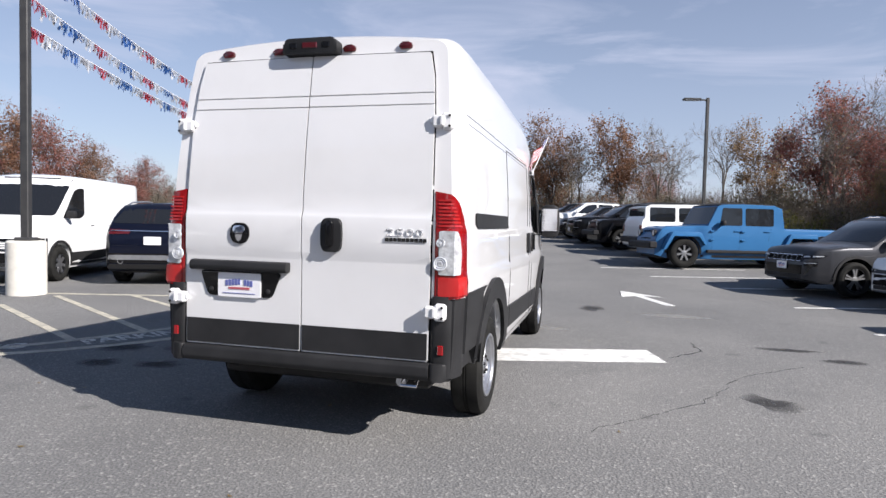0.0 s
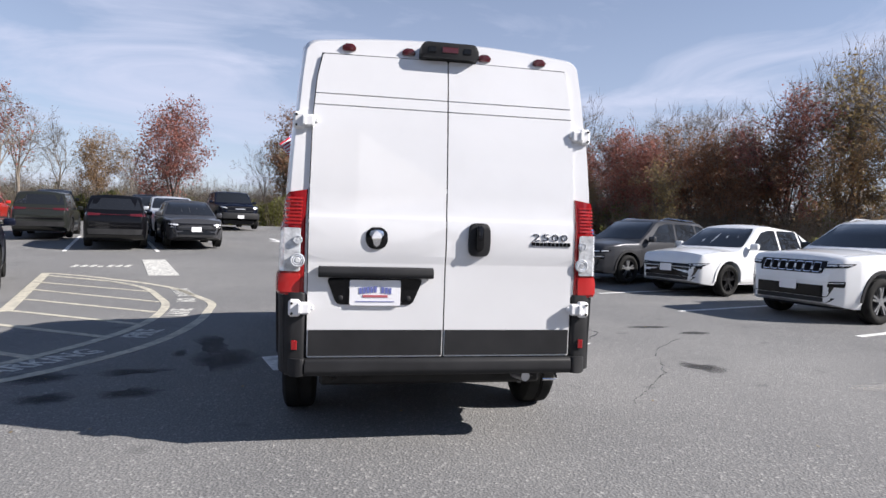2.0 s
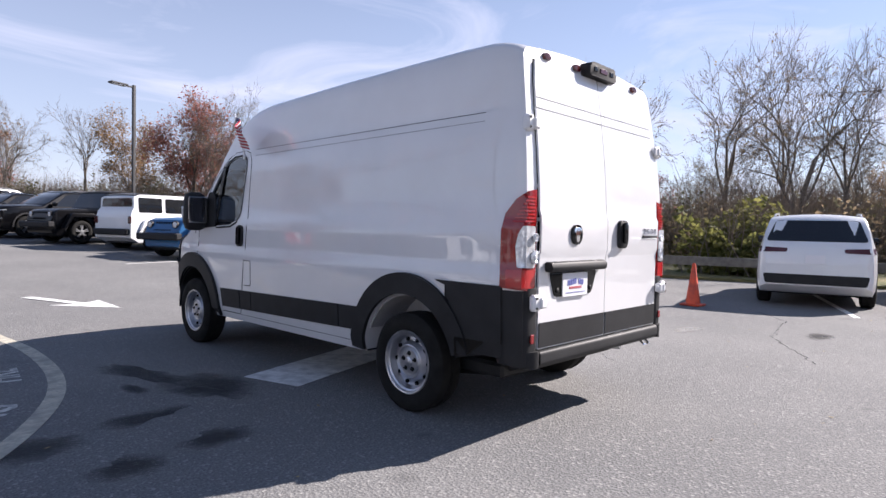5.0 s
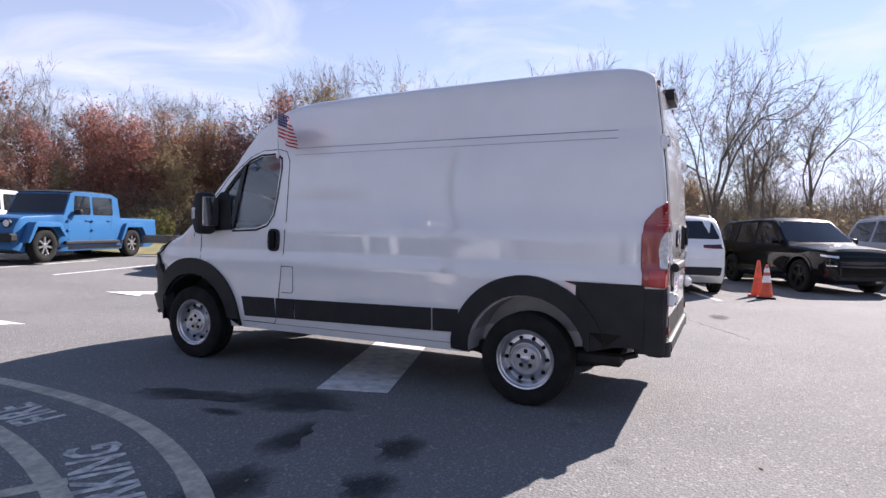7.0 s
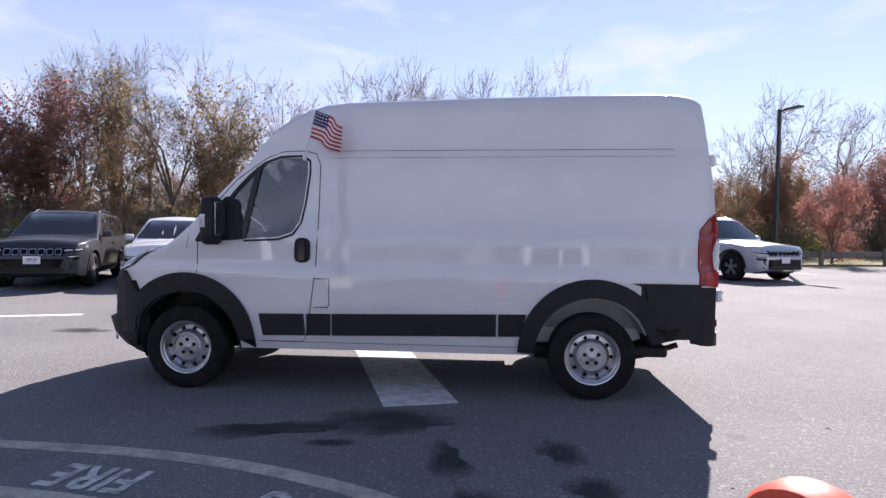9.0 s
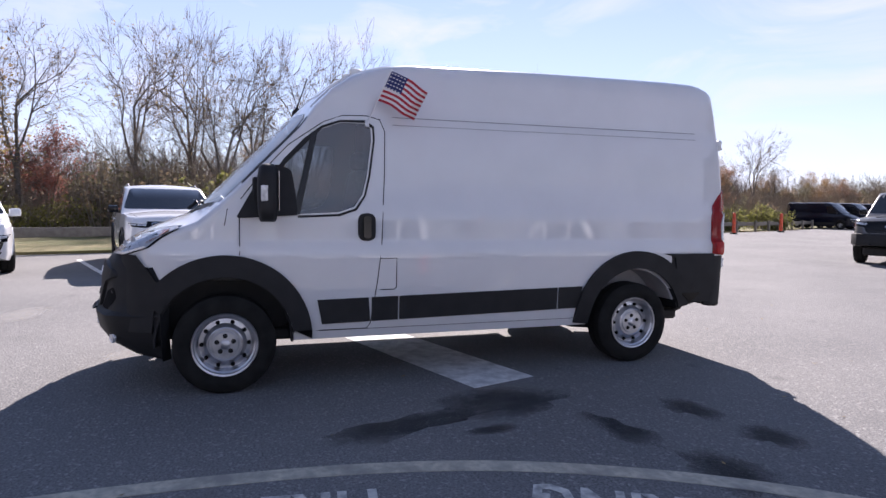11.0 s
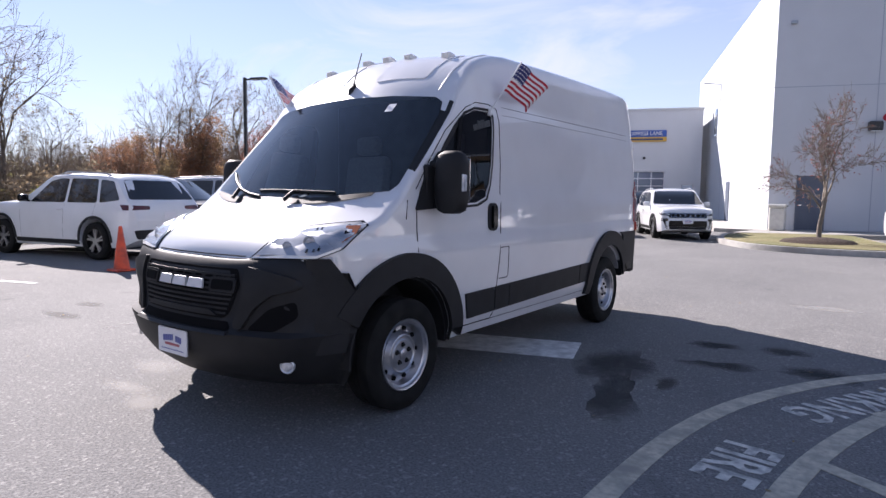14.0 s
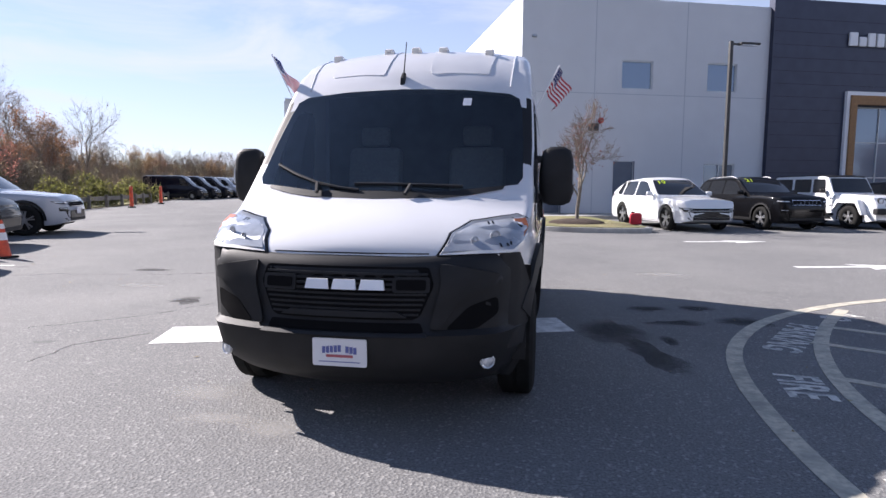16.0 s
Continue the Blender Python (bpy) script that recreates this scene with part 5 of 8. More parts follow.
def ground_word(word, y, size=0.41):
    t = text_mesh(word, size, 0.0008, 0.010)
    d = Vector((outer_x(y + 0.05) - outer_x(y - 0.05), 0.1)).normalized()
    c = Vector((outer_x(y), y)) - Vector((d.y, -d.x)) * 0.37
    moved(t, Matrix.Translation((c.x, c.y, 0.003)) @ Matrix.Rotation(math.atan2(d.y, d.x), 4, "Z") @ Matrix.Diagonal((0.74, 1, 1, 1)))
    return tagged(part("painted_word", t, "road_pale", smooth=0), "pale painted word on the asphalt fire lane", "road marking", kind="structure")


for word, y in (("NO", -1.55), ("PARKING", -0.42), ("FIRE", 1.23), ("LANE", 3.05), ("NO", 4.5), ("PARKING", 5.7)):
    ground_word(word, y)


def arrow(pos, ang, k=1.0, true=False):
    m = Matrix.Translation((pos[0], pos[1], 0)) @ Matrix.Rotation(radians(ang - 90), 4, "Z")
    pts = [(-0.09, -1.2), (0.09, -1.2), (0.09, 0.25), (0.42, 0.1), (0.0, 1.2), (-0.42, 0.1), (-0.09, 0.25)]
    bm = bmesh.new()
    prism(bm, [(m @ Vector((x * k, y * k, 0)))[:2] if true else lifted(*(m @ Vector((x * k, y * k, 0)))[:2])[:2] for x, y in pts], "z", 0.001, 0.004)
    for v in bm.verts:
        v.co.z += gz(v.co.y)
    tagged(part("road_arrow", bm, "road_white", smooth=0), "worn white direction arrow on asphalt", "road marking", kind="structure")


arrow((2.6, 6.6), 109)
arrow((-1.05, 6.2), 289)
arrow((-2.9, 19.7), 289, true=True)
arrow((-5.55, -10.7), 194, 0.9)
arrow((-6.4, -5.9), 194, 0.9)
flat("stall_line", [stripe(a, b, 0.10) for a, b in (((3.42, 12.44), (8.2, 14.2)), ((4.66, 9.57), (9.8, 11.4)), ((5.2, 6.2), (10.3, 8.0)), ((5.44, 3.42), (10.63, 5.22)), ((6.72, 0.97), (11.47, 2.53)), ((7.8, -3.0), (12.6, -1.2)), ((2.2, 15.6), (7.2, 17.4)), ((16.2, -12.5), (19.4, -10.4)))], "road_white", "white parking stall lines on asphalt")
flat("walkway_block", [[(-4.76, 8.29), (-4.11, 8.38), (-5.25, 11.64), (-5.82, 11.52)]], "road_pale", "white painted walkway block", true=True)
flat("stall_line", [stripe(a, b, 0.11) for a, b in (((-10.39, 19.52), (-8.54, 13.4)), ((-7.38, 17.62), (-6.03, 13.85)))], "road_white", "white parking stall line on asphalt", true=True)
bars = []
for i in range(7):
    x, y = -6.85 + i * 0.19, 9.62 + i * 0.035
    bars.append(stripe((x, y), (x - 0.03, y + (0.42 if i != 3 else 0.2)), 0.11))
flat("painted_word_bar", bars, "road_pale", "faded painted word as plain bars", true=True)
random.seed(7)
M["oil"] = varied("oil", (0.040, 0.040, 0.043), (0.085, 0.085, 0.087), 5, rough=0.6, bump=0.4, bscale=200, dist=0.004)
on, ol = M["oil"].node_tree.nodes, M["oil"].node_tree.links
ot = on.new("ShaderNodeTexNoise")
ot.inputs["Scale"].default_value, ot.inputs["Detail"].default_value, ot.inputs["Roughness"].default_value = 7.0, 6.0, 0.65
oc = on.new("ShaderNodeTexCoord")
orr = on.new("ShaderNodeValToRGB")
orr.color_ramp.elements[0].position, orr.color_ramp.elements[1].position = 0.38, 0.66
orr.color_ramp.elements[1].color = (0.55, 0.55, 0.55, 1)
oclear, omix = on.new("ShaderNodeBsdfTransparent"), on.new("ShaderNodeMixShader")
ol.new(oc.outputs["Object"], ot.inputs["Vector"])
ol.new(ot.outputs["Fac"], orr.inputs["Fac"])
ol.new(orr.outputs["Color"], omix.inputs["Fac"])
ol.new(oclear.outputs["BSDF"], omix.inputs[1])
ol.new(on["Principled BSDF"].outputs["BSDF"], omix.inputs[2])
ol.new(omix.outputs["Shader"], on["Material Output"].inputs["Surface"])


def soft_stain(name, colour, most):
    """A blot that fades out towards its rim and breaks up in its grain."""
    m, n, l, b = nodes(name, colour, 0.75, spec=0.2)
    tc = n.new("ShaderNodeTexCoord")
    far = n.new("ShaderNodeVectorMath")
    far.operation, far.inputs[1].default_value = "DISTANCE", (0.5, 0.5, 0.5)
    flat_map = n.new("ShaderNodeMapping")
    flat_map.inputs["Scale"].default_value, flat_map.inputs["Location"].default_value = (1, 1, 0), (0, 0, 0.5)
    l.new(tc.outputs["Generated"], flat_map.inputs["Vector"])
    l.new(flat_map.outputs["Vector"], far.inputs[0])
    t = n.new("ShaderNodeTexNoise")
    t.inputs["Scale"].default_value, t.inputs["Detail"].default_value, t.inputs["Roughness"].default_value = 5.0, 6.0, 0.6
    l.new(tc.outputs["Object"], t.inputs["Vector"])
    add = n.new("ShaderNodeMath")
    add.operation = "MULTIPLY_ADD"
    add.inputs[1].default_value = 0.42
    l.new(t.outputs["Fac"], add.inputs[0])
    l.new(far.outputs["Value"], add.inputs[2])
    r = n.new("ShaderNodeValToRGB")
    r.color_ramp.elements[0].position, r.color_ramp.elements[1].position = 0.36, 0.64
    r.color_ramp.elements[0].color, r.color_ramp.elements[1].color = (most, most, most, 1), (0, 0, 0, 1)
    l.new(add.outputs["Value"], r.inputs["Fac"])
    clear, mx = n.new("ShaderNodeBsdfTransparent"), n.new("ShaderNodeMixShader")
    l.new(r.outputs["Color"], mx.inputs["Fac"])
    l.new(clear.outputs["BSDF"], mx.inputs[1])
    l.new(b.outputs["BSDF"], mx.inputs[2])
    l.new(mx.outputs["Shader"], n["Material Output"].inputs["Surface"])
    return m


M["stain"] = soft_stain("stain", (0.030, 0.030, 0.034), 0.33)
STAIN_Z = [0.0012]


def stain(cx, cy, w, h, ang, lobes):
    """A dark stain made of overlapping blots, with an uneven rim."""
    m = Matrix.Rotation(radians(ang), 2)
    ph = [random.uniform(0, 6.28) for _ in range(5)]
    pts = []
    for k in range(64):
        t = 2 * math.pi * k / 64
        r = 1 + 0.22 * math.sin(2 * t + ph[0]) + 0.16 * math.sin(3 * t + ph[1]) + 0.12 * math.sin(lobes * t + ph[2]) + 0.07 * math.sin(11 * t + ph[3]) + 0.05 * random.uniform(-1, 1)
        q = m @ Vector((math.cos(t) * w * r * 0.68, math.sin(t) * h * r * 0.68))
        pts.append((cx + q.x, cy + q.y))
    STAIN_Z[0] += 0.00012
    flat("oil_stain", [pts], "stain", "dark oil stain on the asphalt", STAIN_Z[0])


for row in ((-1.72, -0.1, 0.42, 1.0, 14, 5), (-1.98, 0.65, 0.26, 1.0, 17, 6), (-2.4, -0.62, 0.5, 0.22, 20, 6), (-3.11, -0.84, 0.6, 0.3, 0, 5), (-2.19, 0.13, 0.14, 0.26, 0, 7), (-2.18, -1.33, 0.4, 0.28, 0, 6), (-2.75, -1.45, 0.32, 0.3, 30, 6), (3.9, 1.75, 0.55, 0.22, 10, 5), (4.35, 1.25, 0.4, 0.2, 0, 6), (3.15, -0.75, 0.25, 0.5, 30, 5), (5.2, -3.0, 0.5, 0.3, 0, 5), (1.6, 4.5, 0.4, 0.6, 0, 6)):
    stain(*row)


M["scuff"] = soft_stain("scuff", (0.42, 0.41, 0.39), 0.22)
for x, y, w, h in ((1.12, 2.19, 0.34, 0.22), (0.76, 2.56, 0.40, 0.14), (0.42, 2.66, 0.22, 0.16), (3.0, 4.1, 0.7, 0.3), (4.4, -1.6, 0.5, 0.2), (-2.9, -4.2, 0.5, 0.25)):
    STAIN_Z[0] += 0.00012
    flat("scuff_mark", [[(x + math.cos(k * 0.393) * w * random.uniform(0.8, 1.1), y + math.sin(k * 0.393) * h * random.uniform(0.8, 1.1)) for k in range(16)]], "scuff", "pale scuffed patch on the asphalt", STAIN_Z[0])


def crack(points, w):
    """A thin wandering crack, sealed dark."""
    line = []
    for a, b in zip(points, points[1:]):
        n = max(2, int(math.dist(a, b) / 0.12))
        for j in range(n):
            t = j / n
            line.append(Vector((a[0] + (b[0] - a[0]) * t + random.gauss(0, 0.018), a[1] + (b[1] - a[1]) * t + random.gauss(0, 0.018))))
    left, right = [], []
    for i, p in enumerate(line):
        d = line[min(i + 1, len(line) - 1)] - line[max(0, i - 1)]
        d = Vector((-d.y, d.x)).normalized() * w * random.uniform(0.25, 0.6)
        left.append(tuple(p + d))
        right.append(tuple(p - d))
    STAIN_Z[0] += 0.00012
    flat("asphalt_crack", [left + right[::-1]], "oil", "thin dark crack in the asphalt", STAIN_Z[0])


for pts, w in ((((1.75, -1.9), (2.6, -0.9), (3.1, 0.15), (3.9, 0.9)), 0.007), (((2.5, 0.75), (2.9, 1.3), (2.85, 1.9)), 0.018), (((3.2, -3.4), (4.6, -2.6), (6.4, -2.3), (7.6, -1.4)), 0.012)):
    crack(pts, w)
# fallen leaves and grit blown over the asphalt
lm = bmesh.new()
for i in range(420):
    far = random.random() < 0.5
    x, y = (random.uniform(-4, 12), random.uniform(-9, 12)) if far else (random.uniform(7.5, 14), random.uniform(-6, 14))
    r, a = random.uniform(0.010, 0.028), random.uniform(0, 6.28)
    lm.faces.new([lm.verts.new((x + math.cos(a + k * 1.571) * r * (1 if k % 2 else 0.55), y + math.sin(a + k * 1.571) * r * (1 if k % 2 else 0.55), 0.006 + 0.006 * (k == 1) + gz(y + 0.03))) for k in range(4)])
tagged(part("leaf_litter", lm, "leaf_tan", smooth=0), "small dry leaves scattered on the asphalt", "fallen leaves", kind="stuff")


# ---- parked vehicles ----
def shell_section(y, S):
    zc, cr, sc = interp(y, S["top"]), interp(y, S["crown"]), interp(y, S["plan"])
    r = S.get("r", 0.06)
    zedge = zc - cr
    lim = zedge - r
    zb = interp(y, S["low"])
    half = [(0.0, zb), (0.55 * sc * interp(zb, S["side"]), zb)]
    n = len(S["levels"])
    for i, z in enumerate(S["levels"]):
        z = max(zb + 0.004 * i, min(z, lim - 0.003 * (n - 1 - i)))
        half.append((interp(z, S["side"]) * sc, z))
    x0 = half[-1][0]
    xt = x0 - r
    for j in range(1, 4):
        w = j / 3 * math.pi / 2
        half.append((xt + (x0 - xt) * math.cos(w), lim + r * math.sin(w)))
    for j in range(1, 4):
        x = xt * (1 - j / 3)
        half.append((x, zedge + cr * (1 - (x / xt) ** 2)))
    return [(x, y, z) for x, z in half] + [(-x, y, z) for x, z in half[-2:0:-1]]


def suv_spec(L=4.9, W=1.97, H=1.78, wb=2.96, nose=0.92, hood=1.02, cowl=1.14, cowl_y=1.12, ws_y=0.30, rear_y=-1.95, tail=1.12, belt=1.08, fall=0.05, tumble=0.78, front_axle=None):
    f, b, w = L / 2, -L / 2, W / 2
    fa = front_axle if front_axle is not None else f - 0.93
    return dict(L=L, W=W, H=H, belt=belt, fa=fa, ra=fa - wb, cowl=cowl, cowl_y=cowl_y, ws_y=ws_y, rear_y=rear_y, tail=tail,
                top=[(b, tail - 0.22), (b + 0.06, tail), (b + 0.14, tail + 0.10), (rear_y - 0.02, H - fall - 0.10), (rear_y + 0.16, H - fall), (-0.4, H), (ws_y - 0.15, H - 0.02), (ws_y, H - 0.07), (cowl_y, cowl), (cowl_y + 0.5, (cowl + hood) / 2 + 0.03), (f - 0.22, hood), (f - 0.10, nose), (f - 0.03, nose - 0.14), (f, nose - 0.26)],
                crown=[(b, 0.04), (rear_y, 0.05), (ws_y, 0.05), ((ws_y + cowl_y) / 2, 0.08), (cowl_y, 0.07), (f, 0.05)],
                plan=[(b, 0.80), (b + 0.10, 0.90), (b + 0.35, 0.965), (-0.3, 1.0), (1.0, 0.99), (f - 0.45, 0.95), (f - 0.15, 0.84), (f, 0.66)],
                side=[(0.18, 0.90 * w), (0.34, 0.975 * w), (0.60, w), (belt - 0.12, 0.985 * w), (belt, 0.95 * w), (H - 0.08, tumble * w), (H + 0.3, 0.70 * w)],
                low=[(b, 0.42), (b + 0.3, 0.26), (f - 0.35, 0.24), (f, 0.34)],
                levels=[0.25, 0.36, 0.5, 0.65, 0.8, belt - 0.12, belt, belt + 0.15, belt + 0.35, H - 0.16])


def stations(S):
    f, b = S["L"] / 2, -S["L"] / 2
    ys = {b, b + 0.03, b + 0.06, b + 0.14, b + 0.22, f - 0.03, f - 0.06, f - 0.10, f - 0.16, f - 0.22, f}
    ys |= {t[0] for t in S["top"]} | {t[0] for t in S["plan"]}
    y = b + 0.3
    while y < f - 0.3:
        ys.add(round(y, 3))
        y += 0.28
    out = []
    for y in sorted(ys):
        if not out or y - out[-1] > 0.012:
            out.append(y)
    return out


def boxy_parts(v, S, paint_mat, clad, r_tyre):
    """Square bumpers, round lamps, flat fender flares, hinges and rock rails of an off-roader."""
    f, W = S["L"] / 2, S["W"]
    for s in (-1, 1):
        for yc in (S["fa"], S["ra"]):
            arch = [(-0.66, 0.50), (-0.60, 0.62), (-0.42, 0.98), (-0.36, 1.01), (0.38, 1.01), (0.46, 0.97), (0.62, 0.66), (0.55, 0.64), (0.38, 0.90), (-0.36, 0.90), (-0.52, 0.60), (-0.58, 0.50)]
            part("fender_flare", prism(bmesh.new(), [(yc - y, z) for y, z in arch], "x", s * (W / 2 - 0.16), s * (W / 2 + 0.07), 0.012), paint_mat, v, "flat fender flare")
        part("rock_rail", box(bmesh.new(), (s * (W / 2 - 0.01), (S["fa"] + S["ra"]) / 2, 0.47), (0.10, S["fa"] - S["ra"] - 1.25, 0.09), 0.02), "black_plastic", v)
        lamp = part("headlamp", lathe(bmesh.new(), [(0.105, 0.05), (0.105, -0.02), (0.09, -0.03), (0.085, -0.015), (0.004, -0.02)], (s * 0.50, f - 0.03, 0.96), "y", 24, -1), "black_plastic", v, "round front headlamp")
        part("lamp_lens", lathe(bmesh.new(), [(0.082, 0.0), (0.082, -0.022), (0.05, -0.034), (0.004, -0.036)], (s * 0.50, f - 0.03, 0.96), "y", 24, -1), "lens_clear", lamp)
        part("tail_lamp", box(bmesh.new(), (s * (W / 2 - 0.10), -f - 0.01, 0.98), (0.14, 0.06, 0.24), 0.02), "lens_dark_red", v)
        for y in (S["cowl_y"] - 0.10, S["cowl_y"] - 1.02):
            for z in (0.80, 1.05):
                part("door_hinge", box(bmesh.new(), (s * (W / 2 * 0.985), y, z), (0.05, 0.11, 0.05), 0.01), paint_mat, v)
    part("front_bumper", box(bmesh.new(), (0, f + 0.10, 0.62), (1.62, 0.24, 0.20), 0.04), "black_plastic", v, "black steel front bumper")
    part("rear_bumper", box(bmesh.new(), (0, -f - 0.06, 0.60), (1.60, 0.18, 0.20), 0.04), "black_plastic", v)


def vehicle(name, label, category, m, S, paint_mat, wheels="five", rim="alloy", r_tyre=0.37, r_rim=0.25, face="slots", clad="black_plastic", windows=None, rails=None, plate_f=False, plate_b=True, year="", group="parked vehicles", hood_mat=None, clad_h=0.09, glass_mat="car_glass", mirrors=None, roof_mat=None, flare=0.0, boxy=False):
    """A parked vehicle lofted from its side and plan outlines, facing +y, with its parts."""
    v = thing(name, label, category, group, m=m)
    bm = bmesh.new()
    close_ends(bm, loft(bm, [shell_section(y, S) for y in stations(S)], caps=False))
    bmesh.ops.recalc_face_normals(bm, faces=bm.faces)
    bvh = tree_of(bm)
    body = part("body", bm, paint_mat, v, "painted body shell")
    L, W, H, belt = S["L"], S["W"], S["H"], S["belt"]
    f, b = L / 2, -L / 2
    ra = r_tyre + 0.055
    wells = bmesh.new()
    for y in (S["fa"], S["ra"]):
        for s in (-1, 1):
            lathe(wells, [(ra, W / 2 - 0.32), (ra, W / 2 + 0.2)], (0, y, r_tyre + 0.02), "x", 28, s)
    cut(body, [wells])
    ub = bmesh.new()
    box(ub, (0, (S["fa"] + S["ra"]) / 2, 0.34), (W * 0.72, S["fa"] - S["ra"] + 1.3, 0.22), 0.03)
    part("underbody", ub, "dark_metal", v)
    F, B = (0, -1, 0), (0, 1, 0)
    zs = max(0.30, interp(0.0, S["low"]) + 0.03)
    for s in (-1, 1):
        for y in (S["fa"], S["ra"]):
            ring = []
            for j in range(17):
                a = radians(-4 + 188 * j / 16)
                ring.append((y + math.cos(a) * (ra + 0.055 + flare), r_tyre + 0.02 + math.sin(a) * (ra + 0.055 + flare)))
            for j in range(16, -1, -1):
                a = radians(-4 + 188 * j / 16)
                ring.append((y + math.cos(a) * (ra + 0.002), r_tyre + 0.02 + math.sin(a) * (ra + 0.002)))
            part("arch_trim", patch(bvh, ring, (-s, 0, 0), Y, Z, 0.002, 0.018 + flare * 1.6, res=0.2), clad, v)
            wheel(v, (s * (W / 2 - 0.13), y, r_tyre), r_tyre, 0.235, r_rim, wheels, rim, s)
        part("sill_trim", patch(bvh, [(S["fa"] - ra - 0.04, zs), (S["ra"] + ra + 0.04, zs), (S["ra"] + ra + 0.04, zs + clad_h), (S["fa"] - ra - 0.04, zs + clad_h)], (-s, 0, 0), Y, Z, 0.003, 0.012, res=0.4), clad, v)
        for poly in windows or []:
            part("side_window", patch(bvh, rounded(poly, 0.05, 3), (-s, 0, 0), Y, Z, 0.003, 0.003, res=0.25), glass_mat, v)
        for yy in (S["ws_y"] - 0.55, S["ws_y"] - 1.45):
            if yy > S["ra"] + 0.2:
                h = bmesh.new()
                hx = bvh.ray_cast(Vector((s * 3, yy, belt - 0.12)), Vector((-s, 0, 0)))[0]
                box(h, (hx.x + s * 0.016, yy, belt - 0.12), (0.03, 0.18, 0.03), 0.008)
                part("door_handle", h, paint_mat, v)
        for pts in ([(S["ws_y"] - 0.62, zs + 0.12), (S["ws_y"] - 0.66, belt)], [(S["cowl_y"] - 0.12, zs + 0.10), (S["cowl_y"] - 0.10, belt - 0.02)], [(S["ws_y"] - 1.50, 0.80), (S["ws_y"] - 1.58, belt)])[:3 if S["ws_y"] - 1.5 > S["ra"] else 2]:
            line = []
            for j in range(6):
                y, z = [pts[0][i] + (pts[1][i] - pts[0][i]) * j / 5 for i in (0, 1)]
                line.append(bvh.ray_cast(Vector((s * 3, y, z)), Vector((-s, 0, 0)))[0])
            part("door_gap", tube(bmesh.new(), line, 0.0025, 4), "seam", v)
        my = S["cowl_y"] - 0.38
        mx = bvh.ray_cast(Vector((s * 3, my, belt + 0.03)), Vector((-s, 0, 0)))[0].x
        mb = bmesh.new()
        box(mb, (mx + s * 0.13, my, belt + 0.10), (0.20, 0.11, 0.15), 0.04, seg=2)
        box(mb, (mx + s * 0.02, my, belt + 0.04), (0.10, 0.05, 0.04), 0.01)
        part("door_mirror", mb, mirrors or paint_mat, v)
        if rails:
            rl = bmesh.new()
            pts = []
            for j in range(9):
                y = S["ws_y"] - 0.25 + (S["rear_y"] + 0.25 - S["ws_y"] + 0.25) * j / 8
                x = interp(H - 0.1, S["side"]) * 0.90
                h = bvh.ray_cast(Vector((s * x, y, 4)), Vector((0, 0, -1)))[0]
                pts.append(h + Vector((0, 0, 0.045 if 0 < j < 8 else 0.0)))
            tube(rl, pts, 0.018, 6)
            part("roof_rail", rl, rails, v)
    if roof_mat:
        x = interp(H - 0.1, S["side"]) * 0.95
        part("hard_top", patch(bvh, rounded([(-x, S["ws_y"] - 0.02), (x, S["ws_y"] - 0.02), (x, S["rear_y"] + 0.06), (-x, S["rear_y"] + 0.06)], 0.06), (0, 0, -1), X, Y, 0.0, 0.03, res=0.25), roof_mat, v, "black removable hard top")
    zt, zc = H - 0.105, S["cowl"] + 0.03
    xb, xt = interp(belt, S["side"]) * 0.93, interp(H - 0.1, S["side"]) * 0.90
    part("windshield", patch(bvh, rounded([(-xb, zc), (xb, zc), (xt, zt), (-xt, zt)], 0.06, 3), F, X, Z, 0.003, 0.003, res=0.2), glass_mat, v)
    if S["rear_y"] < -1.2 and S.get("hatch", True):
        part("rear_window", patch(bvh, rounded([(-xb * 0.92, S["tail"] + 0.10), (xb * 0.92, S["tail"] + 0.10), (xt * 0.95, H - 0.17), (-xt * 0.95, H - 0.17)], 0.06, 3), B, X, Z, 0.003, 0.003, res=0.2), glass_mat, v)
    # front face
    wz = interp(0.8, S["side"]) * 0.80
    nose = interp(f - 0.10, S["top"])
    if boxy:
        g = part("grille", patch(bvh, rounded([(-0.66, 0.74), (0.66, 0.74), (0.64, 1.06), (-0.64, 1.06)], 0.05), F, X, Z, 0.003, 0.012, res=0.15), paint_mat, v, "upright painted grille with seven tall slots")
        for i in range(7):
            x = -0.30 + i * 0.10
            part("grille_slot", patch(bvh, rounded([(x - 0.034, 0.78), (x + 0.034, 0.78), (x + 0.034, 1.04), (x - 0.034, 1.04)], 0.02, 3), F, X, Z, 0.016, 0.003, res=0.3), "seam", g)
    elif face == "slots":
        gz, k = nose - 0.13, S.get("slot", 1.0)
        g = part("grille", patch(bvh, rounded([(-0.56, gz - 0.085 * k), (0.56, gz - 0.085 * k), (0.60, gz + 0.075 * k), (-0.60, gz + 0.075 * k)], 0.03), F, X, Z, 0.003, 0.006, res=0.15), "gloss_black", v, "black front grille with seven upright slots")
